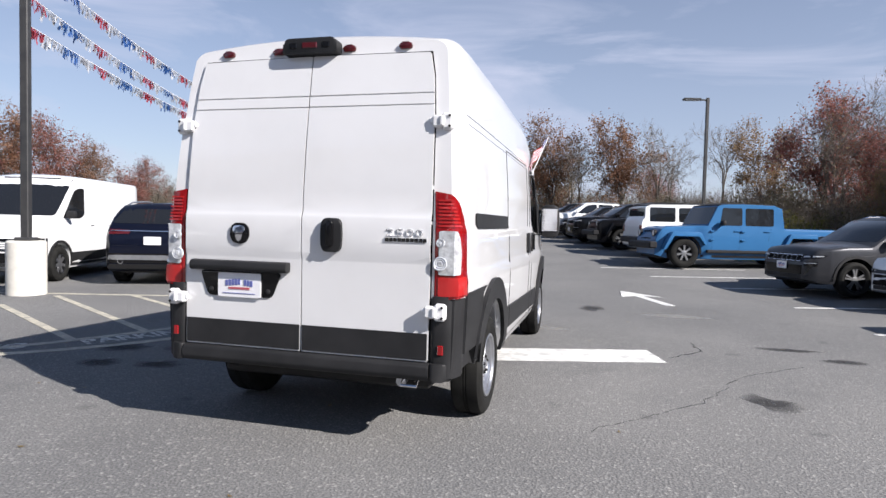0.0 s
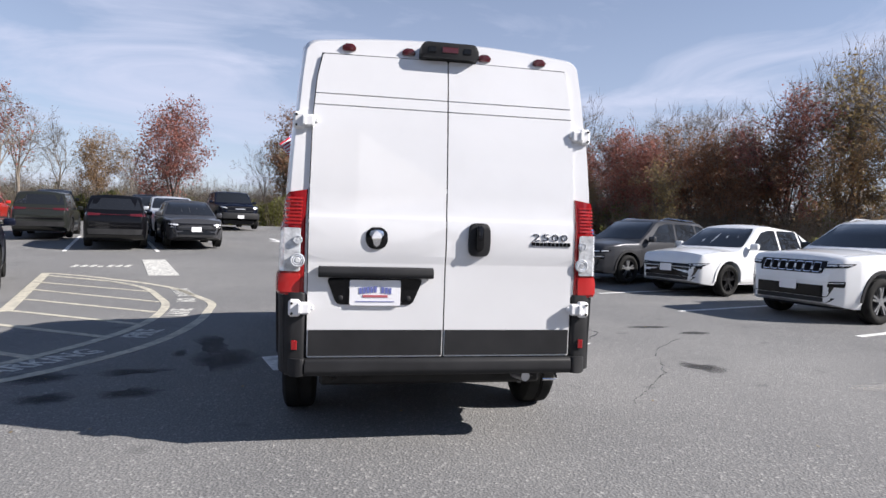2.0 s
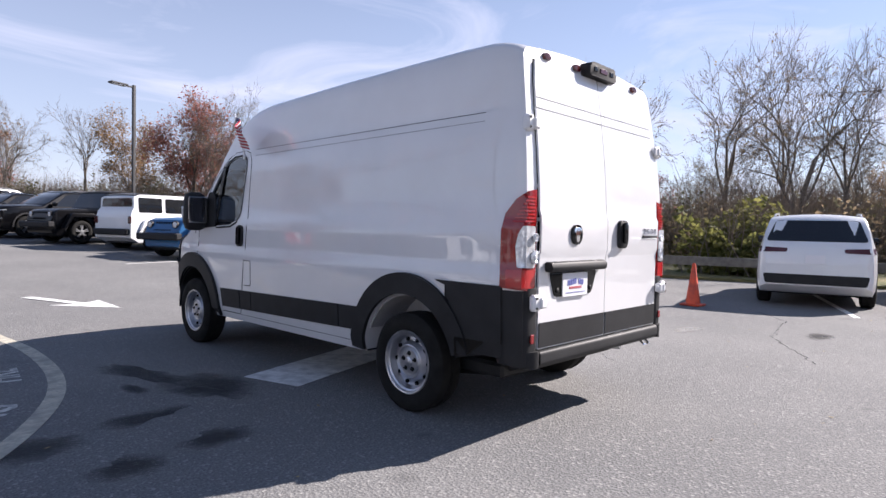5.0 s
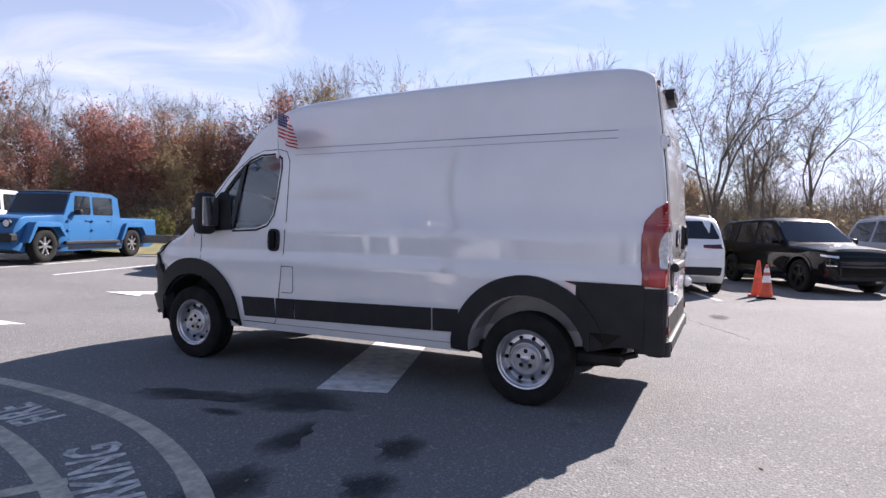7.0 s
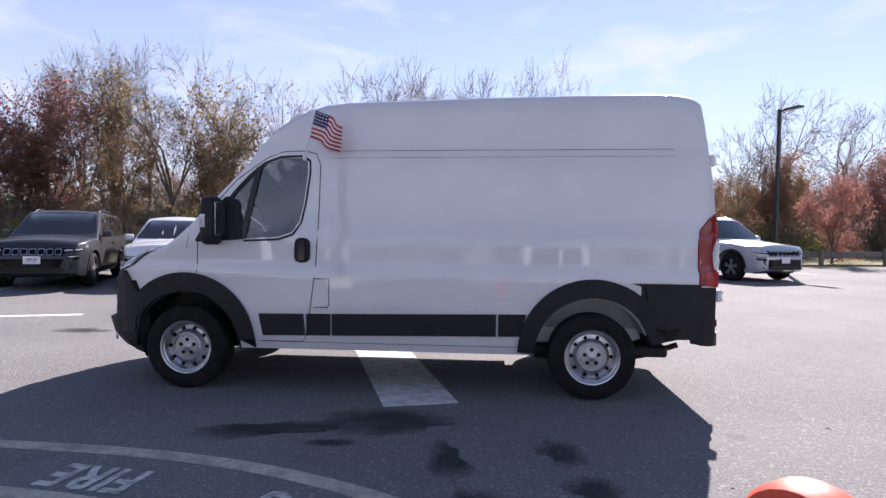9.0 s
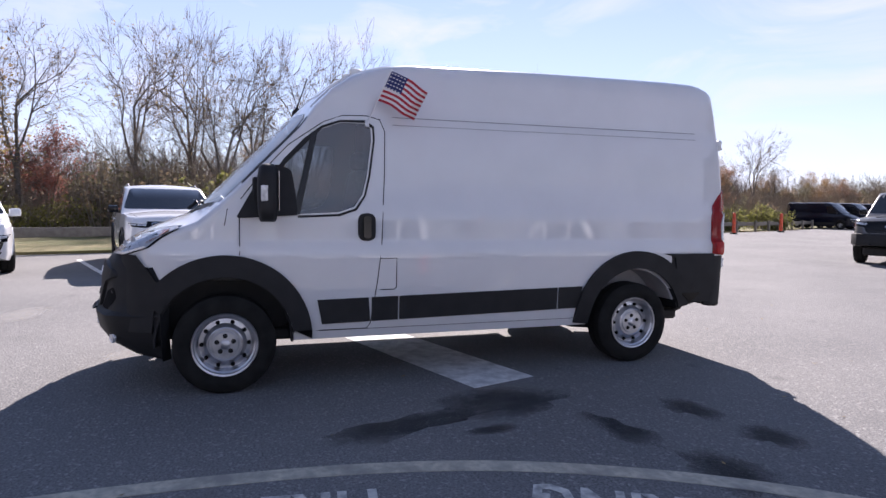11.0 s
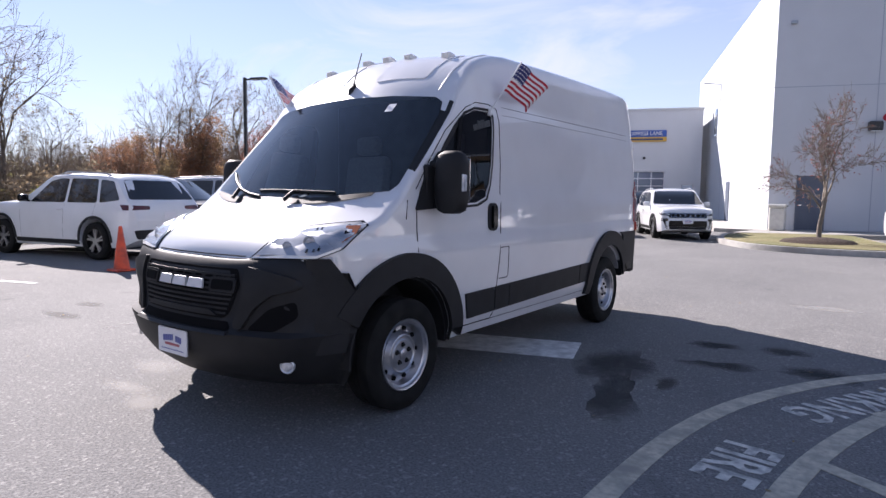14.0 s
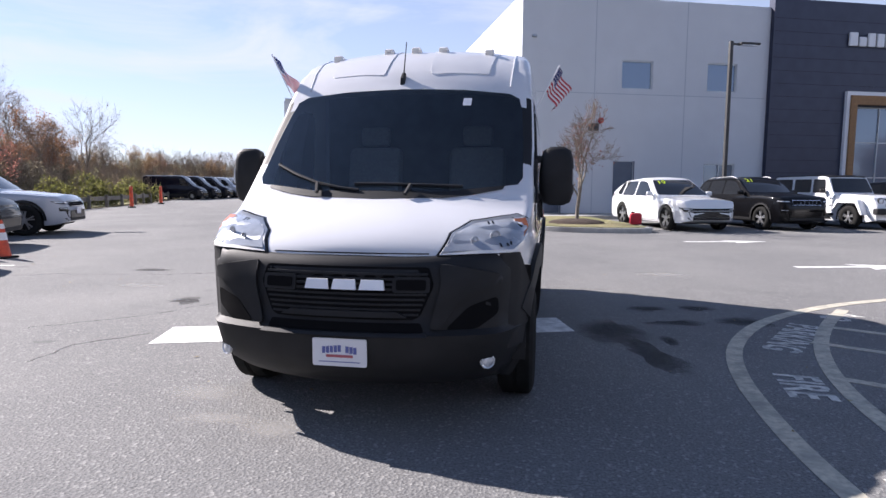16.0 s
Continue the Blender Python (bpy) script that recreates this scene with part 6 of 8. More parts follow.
        for i in range(7):
            x = -0.45 + i * 0.15
            ringp = rounded([(x - 0.058, gz - 0.07 * k), (x + 0.058, gz - 0.07 * k), (x + 0.060, gz + 0.06 * k), (x - 0.060, gz + 0.06 * k)], 0.02, 3)
            part("grille_slot", patch(bvh, ringp, F, X, Z, 0.008, 0.008, res=0.3), "chrome", g)
            inn = rounded([(x - 0.050, gz - 0.058 * k), (x + 0.050, gz - 0.058 * k), (x + 0.052, gz + 0.048 * k), (x - 0.052, gz + 0.048 * k)], 0.018, 3)
            part("slot_mesh", patch(bvh, inn, F, X, Z, 0.016, 0.003, res=0.3), "seam", g)
    elif face == "wide":
        gz = nose - 0.16
        g = part("grille", patch(bvh, rounded([(-0.60, gz - 0.13), (0.60, gz - 0.13), (0.66, gz + 0.11), (-0.66, gz + 0.11)], 0.05), F, X, Z, 0.003, 0.006, res=0.15), "gloss_black", v, "black front grille")
        for dz in (-0.09, -0.045, 0.0, 0.045):
            part("grille_bar", patch(bvh, [(-0.58, gz + dz), (0.58, gz + dz), (0.58, gz + dz + 0.012), (-0.58, gz + dz + 0.012)], F, X, Z, 0.009, 0.008, res=0.2), clad, g)
    elif face == "slim":
        gz = nose - 0.17
        part("grille", patch(bvh, rounded([(-0.62, gz - 0.035), (0.62, gz - 0.035), (0.64, gz + 0.03), (-0.64, gz + 0.03)], 0.02), F, X, Z, 0.003, 0.006, res=0.15), "gloss_black", v, "slim black upper grille")
    elif face == "truck":
        g = part("grille", patch(bvh, rounded([(-0.62, 0.82), (0.62, 0.82), (0.70, 1.02), (0.68, 1.12), (-0.68, 1.12), (-0.70, 1.02)], 0.06), F, X, Z, 0.003, 0.012, res=0.12), "gloss_black", v, "tall black front grille")
        for z in (0.885, 1.075):
            part("grille_bar", patch(bvh, [(-0.60, z), (0.60, z), (0.60, z + 0.02), (-0.60, z + 0.02)], F, X, Z, 0.015, 0.010, res=0.2), "black_plastic", g)
        part("badge", patch(bvh, rounded([(-0.24, 0.965), (0.24, 0.965), (0.24, 1.015), (-0.24, 1.015)], 0.01), F, X, Z, 0.016, 0.008, res=0.2), "alloy", g, "pale metal badge plate")
        plan = [(W * 0.485, f - 0.42), (W * 0.475, f - 0.18), (W * 0.40, f + 0.02), (0.42, f + 0.10), (-0.42, f + 0.10), (-W * 0.40, f + 0.02), (-W * 0.475, f - 0.18), (-W * 0.485, f - 0.42)]
        part("front_bumper", prism(bmesh.new(), plan, "z", 0.50, 0.80, 0.03), "black_plastic", v, "black front bumper")
        for s in (-1, 1):
            part("tow_hook", box(bmesh.new(), (s * 0.52, f + 0.08, 0.52), (0.05, 0.10, 0.06), 0.015), "black_plastic", v)
            part("hood_bulge", patch(bvh, rounded([(s * 0.22, 1.62), (s * 0.56, 1.62), (s * 0.50, 2.62), (s * 0.26, 2.62)], 0.06), (0, 0, -1), X, Y, 0.0, 0.022, res=0.15), paint_mat, v)
    if boxy:
        boxy_parts(v, S, paint_mat, clad, r_tyre)
        return v, bvh
    if face != "truck":
        part("chin", patch(bvh, rounded([(-W * 0.34, 0.350), (W * 0.34, 0.350), (W * 0.38, 0.425), (-W * 0.38, 0.425)], 0.02), F, X, Z, 0.003, 0.010, res=0.15), "black_plastic", v, "black lower bumper lip")
    for s in (-1, 1):
        line = []
        for j in range(7):
            y = S["cowl_y"] + 0.10 + (f - 0.26 - S["cowl_y"] - 0.10) * j / 6
            h = bvh.ray_cast(Vector((s * (W * 0.40 - 0.05 * (j / 6) ** 2), y, 4)), Vector((0, 0, -1)))[0]
            if h is not None:
                line.append(h)
        if len(line) > 2:
            part("hood_gap", tube(bmesh.new(), line, 0.0035, 4), "seam", v)
    if face != "truck":
        part("lower_intake", patch(bvh, rounded([(-0.66, 0.43), (0.66, 0.43), (0.74, 0.62), (-0.74, 0.62)], 0.05), F, X, Z, 0.003, 0.006, res=0.15), "gloss_black", v)
    for s in (-1, 1):
        q = Vector((-s * 0.45, -0.9, 0)).normalized()
        e1 = Vector((s * 0.9, -0.45, 0)).normalized()
        c = bvh.ray_cast(Vector((s * wz * 0.95, 5, nose - (0.16 if face == "slim" else 0.11))), Vector(F))
        c = c[0] if c[0] is not None else Vector((s * wz * 0.9, f - 0.2, nose - 0.1))
        u = c.dot(e1)
        hh = 0.045 if face in ("slim", "slots") else 0.085
        lamp = part("headlamp", patch(bvh, rounded([(u - 0.17, c.z - hh), (u + 0.15, c.z - hh * 0.4), (u + 0.26, c.z + hh), (u - 0.17, c.z + hh * 0.7)], 0.02), q, e1, Z, 0.003, 0.008, res=0.08), "gloss_black", v, "dark front headlamp with clear lens")
        part("lamp_lens", patch(bvh, [(u - 0.14, c.z - hh * 0.2), (u + 0.20, c.z + hh * 0.25), (u + 0.21, c.z + hh * 0.75), (u - 0.14, c.z + hh * 0.45)], q, e1, Z, 0.012, 0.003, res=0.1), "lens_clear", lamp)
        if face != "truck":
            part("fog_lamp", patch(bvh, rounded([(u - 0.12, 0.60), (u + 0.12, 0.60), (u + 0.13, 0.70), (u - 0.10, 0.69)], 0.02), q, e1, Z, 0.003, 0.006, res=0.1), "gloss_black", v)
        if face != "truck":
            part("lamp_strip", patch(bvh, [(u - 0.10, 0.655), (u + 0.11, 0.665), (u + 0.11, 0.68), (u - 0.10, 0.67)], q, e1, Z, 0.010, 0.003, res=0.1), "lens_clear", v)
        # tail lamps
        q2 = Vector((-s * 0.5, 0.86, 0)).normalized()
        e2 = Vector((s * 0.86, 0.5, 0)).normalized()
        zt2 = S["tail"] - 0.06
        c = bvh.ray_cast(Vector((s * wz, -5, zt2)), Vector(B))
        c = c[0] if c[0] is not None else Vector((s * wz * 0.95, b + 0.1, zt2))
        u = c.dot(e2)
        part("tail_lamp", patch(bvh, rounded([(u - 0.30, zt2 - 0.035), (u + 0.20, zt2 - 0.05), (u + 0.24, zt2 + 0.06), (u - 0.30, zt2 + 0.035)], 0.02), q2, e2, Z, 0.003, 0.010, res=0.1), "lens_dark_red", v, "dark red tail lamp")
    part("rear_lower_trim", patch(bvh, rounded([(-W * 0.40, 0.44), (W * 0.40, 0.44), (W * 0.42, 0.62), (-W * 0.42, 0.62)], 0.04), B, X, Z, 0.003, 0.012, res=0.2), clad, v)
    if plate_f:
        h = bvh.ray_cast(Vector((0, 5, 0.60)), Vector(F))[0]
        number_plate(v, (0, f + 0.125 if face == "truck" else h.y + 0.03, 0.60), 0, plate_f == "bars")
    if plate_b:
        h = bvh.ray_cast(Vector((0, -5, S["tail"] - 0.22)), Vector(B))[0]
        number_plate(v, (0, h.y - 0.02, S["tail"] - 0.22), 180, False)
    if year:
        t = text_mesh(year, 0.30, 0.001)
        h = bvh.ray_cast(Vector((0.45, 5, S["cowl"] + 0.42)), Vector(F))
        n = h[1] if h[1].z > 0 else -h[1]
        moved(t, Matrix.Translation(h[0] + n * 0.012) @ n.to_track_quat("Z", "Y").to_matrix().to_4x4())
        part("price_year", t, "mark_yellow", v, "yellow year number on the windshield", smooth=0)
    return v, bvh


def at(x, y, heading):
    """Pose on the ground: heading is the way the front points, in degrees from +x."""
    return Matrix.Translation(lifted(x, y)) @ Matrix.Rotation(radians(heading - 90), 4, "Z")


def on(x, y, heading):
    """Pose at a true place on the rise."""
    return Matrix.Translation((x, y, gz(y))) @ Matrix.Rotation(radians(heading - 90), 4, "Z")


def suv_windows(S, n=3):
    b, H = S["belt"] + 0.02, S["H"] - 0.14
    r, w, c = S["rear_y"], S["ws_y"], S["cowl_y"]
    out = [[(c - 0.42, b), (w - 0.10, H - 0.06), (w - 0.38, H), (w - 0.66, H), (w - 0.66, b)]]
    out.append([(w - 0.74, b), (w - 0.74, H), (w - 1.52, H - 0.01), (w - 1.60, b)])
    if n > 2:
        out.append([(w - 1.68, b), (w - 1.60, H - 0.02), (r + 0.10, H - 0.06), (r - 0.16, b + 0.06)])
    return out


GC = suv_spec(nose=1.05, hood=1.14, cowl=1.21, cowl_y=0.98, ws_y=0.12, belt=1.13)
GC["slot"] = 1.3
GC_W = suv_windows(GC)
CHER = suv_spec(L=4.62, W=1.86, H=1.68, wb=2.71, nose=0.90, hood=1.0, cowl=1.10, cowl_y=1.02, ws_y=0.22, rear_y=-1.80, tail=1.08, belt=1.03)
CHER_W = suv_windows(CHER)
HORN = suv_spec(L=4.52, W=1.84, H=1.61, wb=2.64, nose=0.84, hood=0.95, cowl=1.04, cowl_y=0.98, ws_y=0.10, rear_y=-1.62, tail=1.06, belt=0.99, fall=0.09, tumble=0.74)
HORN_W = suv_windows(HORN)
DUR = suv_spec(L=5.11, W=1.93, H=1.80, wb=3.04, nose=0.96, hood=1.06, cowl=1.16, cowl_y=1.15, ws_y=0.36, rear_y=-2.12, tail=1.15, belt=1.10)
DUR_W = suv_windows(DUR)
COMP = suv_spec(L=4.45, W=1.81, H=1.67, wb=2.635, nose=0.92, hood=1.02, cowl=1.10, cowl_y=1.0, ws_y=0.25, rear_y=-1.75, tail=1.06, belt=1.03)
COMP_W = suv_windows(COMP)
WR = suv_spec(L=4.79, W=1.80, H=1.84, wb=3.0, nose=1.08, hood=1.14, cowl=1.20, cowl_y=0.80, ws_y=0.48, rear_y=-2.22, tail=1.30, belt=1.18, fall=0.02, tumble=0.90, front_axle=1.50)
WR["r"] = 0.035
WR["crown"] = [(-3, 0.02), (3, 0.02)]
WR["plan"] = [(-2.4, 0.96), (0.9, 0.97), (1.2, 0.86), (2.25, 0.80), (2.4, 0.74)]
WR_W = [[(0.42, 1.22), (0.36, 1.70), (-0.18, 1.70), (-0.18, 1.22)], [(-0.28, 1.22), (-0.28, 1.70), (-1.10, 1.70), (-1.10, 1.22)], [(-1.22, 1.22), (-1.22, 1.70), (-2.10, 1.70), (-2.10, 1.22)]]
GLAD = suv_spec(L=5.54, W=1.80, H=1.86, wb=3.49, nose=1.10, hood=1.16, cowl=1.22, cowl_y=1.30, ws_y=1.0, rear_y=-0.75, tail=1.10, belt=1.18, fall=0.02, tumble=0.90, front_axle=1.98)
GLAD["top"] = [(-2.77, 0.95), (-2.74, 1.16), (-2.6, 1.17), (-0.98, 1.17), (-0.92, 1.75), (-0.7, 1.84), (0.2, 1.86), (0.85, 1.84), (1.0, 1.79), (1.30, 1.22), (1.5, 1.21), (2.45, 1.16), (2.60, 1.10), (2.70, 0.95), (2.77, 0.72)]
GLAD["hatch"] = False
GLAD["r"] = 0.035
GLAD["crown"] = [(-3, 0.02), (3, 0.02)]
GLAD["plan"] = [(-2.77, 0.96), (1.3, 0.97), (1.6, 0.86), (2.6, 0.80), (2.77, 0.74)]
GLAD_W = [[(0.94, 1.22), (0.86, 1.72), (0.28, 1.72), (0.28, 1.22)], [(0.18, 1.22), (0.18, 1.72), (-0.66, 1.72), (-0.66, 1.22)]]
RAMP = suv_spec(L=5.9, W=2.06, H=1.96, wb=3.67, nose=1.14, hood=1.22, cowl=1.30, cowl_y=1.45, ws_y=0.75, rear_y=-1.05, tail=1.22, belt=1.26, fall=0.03, tumble=0.80, front_axle=2.0)
RAMP["top"] = [(-2.95, 1.0), (-2.92, 1.28), (-2.8, 1.30), (-1.28, 1.30), (-1.20, 1.80), (-0.95, 1.93), (0.0, 1.96), (0.6, 1.94), (0.75, 1.89), (1.45, 1.30), (1.8, 1.28), (2.72, 1.22), (2.86, 1.14), (2.92, 0.98), (2.95, 0.8)]
RAMP["low"] = [(-2.95, 0.55), (-2.5, 0.46), (2.4, 0.44), (2.95, 0.52)]
RAMP["hatch"] = False
RAMP_W = [[(1.02, 1.30), (0.62, 1.80), (0.25, 1.82), (0.10, 1.82), (0.10, 1.30)], [(0.0, 1.30), (0.0, 1.82), (-0.92, 1.80), (-1.0, 1.30)]]

# row along the guard rail
vehicle("pickup", "bright blue four-door off-road pickup with black fender flares", "pickup", Matrix.Translation((5.6, 13.75, gz(13.75))) @ Matrix.Rotation(radians(109), 4, "Z"), GLAD, "blue_paint", wheels="seven", rim="alloy", r_tyre=0.41, r_rim=0.24, face="slots", windows=GLAD_W, mirrors="black_plastic", clad_h=0.06, roof_mat="black_plastic", boxy=True)
vehicle("suv", "dark grey compact SUV with seven-slot grille and roof rails", "car", at(8.28, 10.29, 201), CHER, "grey_paint", wheels="five", windows=CHER_W, rails="chrome", plate_f="bars", r_tyre=0.355, r_rim=0.24, year="")
vehicle("crossover", "white low crossover with black wheels and slim grille", "car", at(9.09, 7.14, 200) @ Matrix.Scale(1.035, 4), HORN, "white_car", wheels="five", rim="dark_alloy", windows=HORN_W, face="slim", plate_f="plain", r_tyre=0.35, r_rim=0.24, clad="white_car")
vehicle("suv", "white large SUV with chrome slot grille and grey sill trim", "car", at(9.38, 3.22, 193), GC, "white_car", wheels="five", windows=GC_W, rails="alloy", plate_f="plain", r_tyre=0.38, r_rim=0.255, mirrors="gloss_black")
vehicle("suv", "white large SUV parked with its tailgate to the aisle", "car", at(10.95, -1.7, 12), GC, "white_car", wheels="five", windows=GC_W, rails="alloy", r_tyre=0.38, r_rim=0.255, mirrors="gloss_black")
vehicle("suv", "glossy black sporty SUV with hood scoop beside cones", "car", at(13.0, -4.7, 208), DUR, "black_paint", wheels="five", rim="dark_alloy", windows=DUR_W, face="wide", r_tyre=0.385, r_rim=0.255, clad="gloss_black")
vehicle("suv", "silver-blue long SUV with chrome grille near the rail", "car", at(14.7, -8.3, 205) @ Matrix.Scale(1.07, 4), suv_spec(L=5.2, H=1.82, wb=3.09, rear_y=-2.15), "silver_paint", wheels="five", windows=suv_windows(suv_spec(L=5.2, H=1.82, wb=3.09, rear_y=-2.15)), rails="alloy", plate_f="plain", r_tyre=0.38, r_rim=0.255)
# row further up the aisle
vehicle("off_roader", "white boxy off-road vehicle with its tail to the aisle", "car", Matrix.Translation((5.0, 16.8, gz(16.8) - 0.04)) @ Matrix.Rotation(radians(288), 4, "Z"), WR, "white_car", wheels="five", windows=WR_W, r_tyre=0.40, r_rim=0.23, mirrors="black_plastic", roof_mat="black_plastic", boxy=True)
ROW = (("black_paint", WR, WR_W, "black boxy off-road vehicle in a row", "off_roader"), ("black_paint", GC, GC_W, "black large SUV with bright wheels in a row", "suv"), ("black_paint", HORN, HORN_W, "black low crossover parked in a row", "suv"), ("white_car", GC, GC_W, "white SUV near the end of the row", "suv"), ("black_paint", GC, GC_W, "black SUV with bright roof rails at the row's end", "suv"))
for i, (mt, S, W_, lab, nm) in enumerate(ROW):
    x, y = 3.6 - 1.0 * i, 19.5 + 2.85 * i
    vehicle(nm, lab, "car", Matrix.Translation((x, y, gz(y))) @ Matrix.Rotation(radians(108), 4, "Z"), S, mt, windows=W_, rails="alloy" if S is GC else None, r_tyre=0.38, r_rim=0.25, group="row of parked cars", plate_b=False, plate_f="plain", roof_mat="black_plastic" if nm == "off_roader" else None, boxy=nm == "off_roader")
# vehicles by the fire lane island
LINC = suv_spec(L=4.59, W=1.90, H=1.63, wb=2.71, rear_y=-1.78, tail=1.08, belt=1.04, cowl=1.08, hood=0.98)
nav, nav_bvh = vehicle("suv", "dark navy SUV seen from behind near painted island", "car", at(-7.78, 6.14, 114) @ Matrix.Scale(1.05, 4), LINC, "navy_paint", windows=suv_windows(LINC), face="wide", r_tyre=0.37, r_rim=0.26, rails="alloy", clad="gloss_black")
part("tail_strip", patch(nav_bvh, [(-0.74, 1.035), (0.74, 1.035), (0.74, 1.05), (-0.74, 1.05)], (0, 1, 0), X, Z, 0.012, 0.006, res=0.12), "chrome", nav, "chrome strip between the tail lamps")
part("bumper_trim", patch(nav_bvh, rounded([(-0.80, 0.50), (0.80, 0.50), (0.76, 0.59), (-0.76, 0.59)], 0.03), (0, 1, 0), X, Z, 0.018, 0.014, res=0.15), "alloy", nav, "silver lower bumper trim")
for x in (-0.56, 0.56):
    part("exhaust_tip", lathe(bmesh.new(), [(0.045, 0.10), (0.05, -0.02), (0.04, -0.02), (0.036, 0.06)], (x, -2.30, 0.47), "y", 20), "chrome", nav)
for x, y, h, mt, lab in ((-11.33, 19.09, 106, "dark_green_paint", "dark brown SUV seen from behind"), (-7.9, 16.03, 106, "black_paint", "black sporty SUV seen from behind")):
    dv, dv_bvh = vehicle("suv", lab, "car", on(x, y, h) @ Matrix.Scale(0.94, 4), DUR, mt, windows=DUR_W, face="wide", rim="dark_alloy", r_tyre=0.385, r_rim=0.255, group="row of parked cars", plate_b=False)
    part("tail_strip", patch(dv_bvh, [(-0.62, 1.086), (0.62, 1.086), (0.62, 1.098), (-0.62, 1.098)], (0, 1, 0), X, Z, 0.010, 0.006, res=0.12), "lens_dark_red", dv, "red strip joining the tail lamps")
    part("bumper_trim", patch(dv_bvh, rounded([(-0.74, 0.70), (0.74, 0.70), (0.70, 0.76), (-0.70, 0.76)], 0.02), (0, 1, 0), X, Z, 0.006, 0.010, res=0.15), "gloss_black", dv)
for x, y, h, mt, S, W_, lab in ((-5.8, 16.58, 290, "grey_paint", HORN, HORN_W, "dark grey crossover facing the aisle"), (-16.8, 25.2, 106, "red_paint", HORN, HORN_W, "orange-red crossover among parked cars"), (-15.6, 30.0, 290, "black_paint", GC, GC_W, "black SUV facing the aisle"), (-9.9, 26.7, 290, "black_paint", CHER, CHER_W, "black compact SUV facing the aisle"), (-7.4, 20.9, 290, "silver_paint", CHER, CHER_W, "silver SUV half hidden behind a dark crossover")):
    vehicle("suv", lab, "car", on(x, y, h), S, mt, windows=W_, face="wide", plate_f="plain", r_tyre=0.37, r_rim=0.24, group="row of parked cars")
vehicle("pickup", "dark blue full-size pickup facing the aisle", "pickup", on(-6.2, 27.9, 290), RAMP, "navy_paint", wheels="six", windows=RAMP_W, face="truck", plate_f="plain", r_tyre=0.42, r_rim=0.25, group="row of parked cars")
# by the service building
vehicle("pickup", "slate grey full-size pickup with black grille and bumper", "pickup", at(6.77, -17.16, 115) @ Matrix.Scale(1.04, 4), RAMP, "slate_paint", wheels="six", windows=RAMP_W, face="truck", plate_f="bars", r_tyre=0.42, r_rim=0.25, mirrors="gloss_black", clad_h=0.12)
vehicle("suv", "dark grey compact SUV near the service doors", "car", at(5.26, -21.8, 118), CHER, "grey_paint", windows=CHER_W, rails="chrome", plate_f="bars", r_tyre=0.355, r_rim=0.24)
vehicle("suv", "white compact SUV with seven-slot grille by the kerb", "car", at(2.72, -17.85, 118) @ Matrix.Scale(1.03, 4), COMP, "white_car", windows=COMP_W, rails="alloy", plate_f="bars", r_tyre=0.35, r_rim=0.235)
# in front of the showroom
CAY = suv_spec(L=4.92, W=1.98, H=1.68, wb=2.895, nose=0.84, hood=0.97, cowl=1.06, cowl_y=1.05, ws_y=0.15, rear_y=-1.75, tail=1.10, belt=1.03, fall=0.09, tumble=0.74)
vehicle("suv", "white sporty SUV with yellow year number on glass", "car", at(-5.18, -16.6, 110) @ Matrix.Scale(1.04, 4), CAY, "white_car", wheels="five", windows=suv_windows(CAY), face="slim", r_tyre=0.375, r_rim=0.27, year="19", clad="white_car")
vehicle("suv", "black large SUV with yellow year number on glass", "car", at(-8.35, -17.6, 110), GC, "black_paint", windows=GC_W, rails="alloy", r_tyre=0.38, r_rim=0.255, year="21")
vehicle("off_roader", "white boxy off-road vehicle with slotted grille", "car", at(-11.45, -18.75, 110), WR, "white_car", windows=WR_W, r_tyre=0.40, r_rim=0.23, mirrors="black_plastic", roof_mat="black_plastic", boxy=True)
vehicle("suv", "dark grey SUV at the showroom front", "car", at(-14.5, -19.85, 110), CHER, "grey_paint", windows=CHER_W, r_tyre=0.36, r_rim=0.24)
# across the aisle behind the walk, mirrored in the van's side
vehicle("pickup", "white full-size pickup across the aisle", "pickup", at(-17.0, -3.6, 285), RAMP, "white_car", wheels="six", windows=RAMP_W, face="truck", r_tyre=0.42, r_rim=0.25)
vehicle("suv", "white SUV parked across the aisle", "car", at(-17.6, 4.0, 285), GC, "white_car", windows=GC_W, r_tyre=0.38, r_rim=0.255)
vehicle("suv", "white SUV parked beyond a pickup across the aisle", "car", at(-15.8, -10.2, 285), GC, "white_car", windows=GC_W, r_tyre=0.38, r_rim=0.255)
vehicle("suv", "black SUV parked across the aisle", "car", at(-18.8, 10.0, 285), DUR, "black_paint", windows=DUR_W, face="wide", r_tyre=0.385, r_rim=0.255)


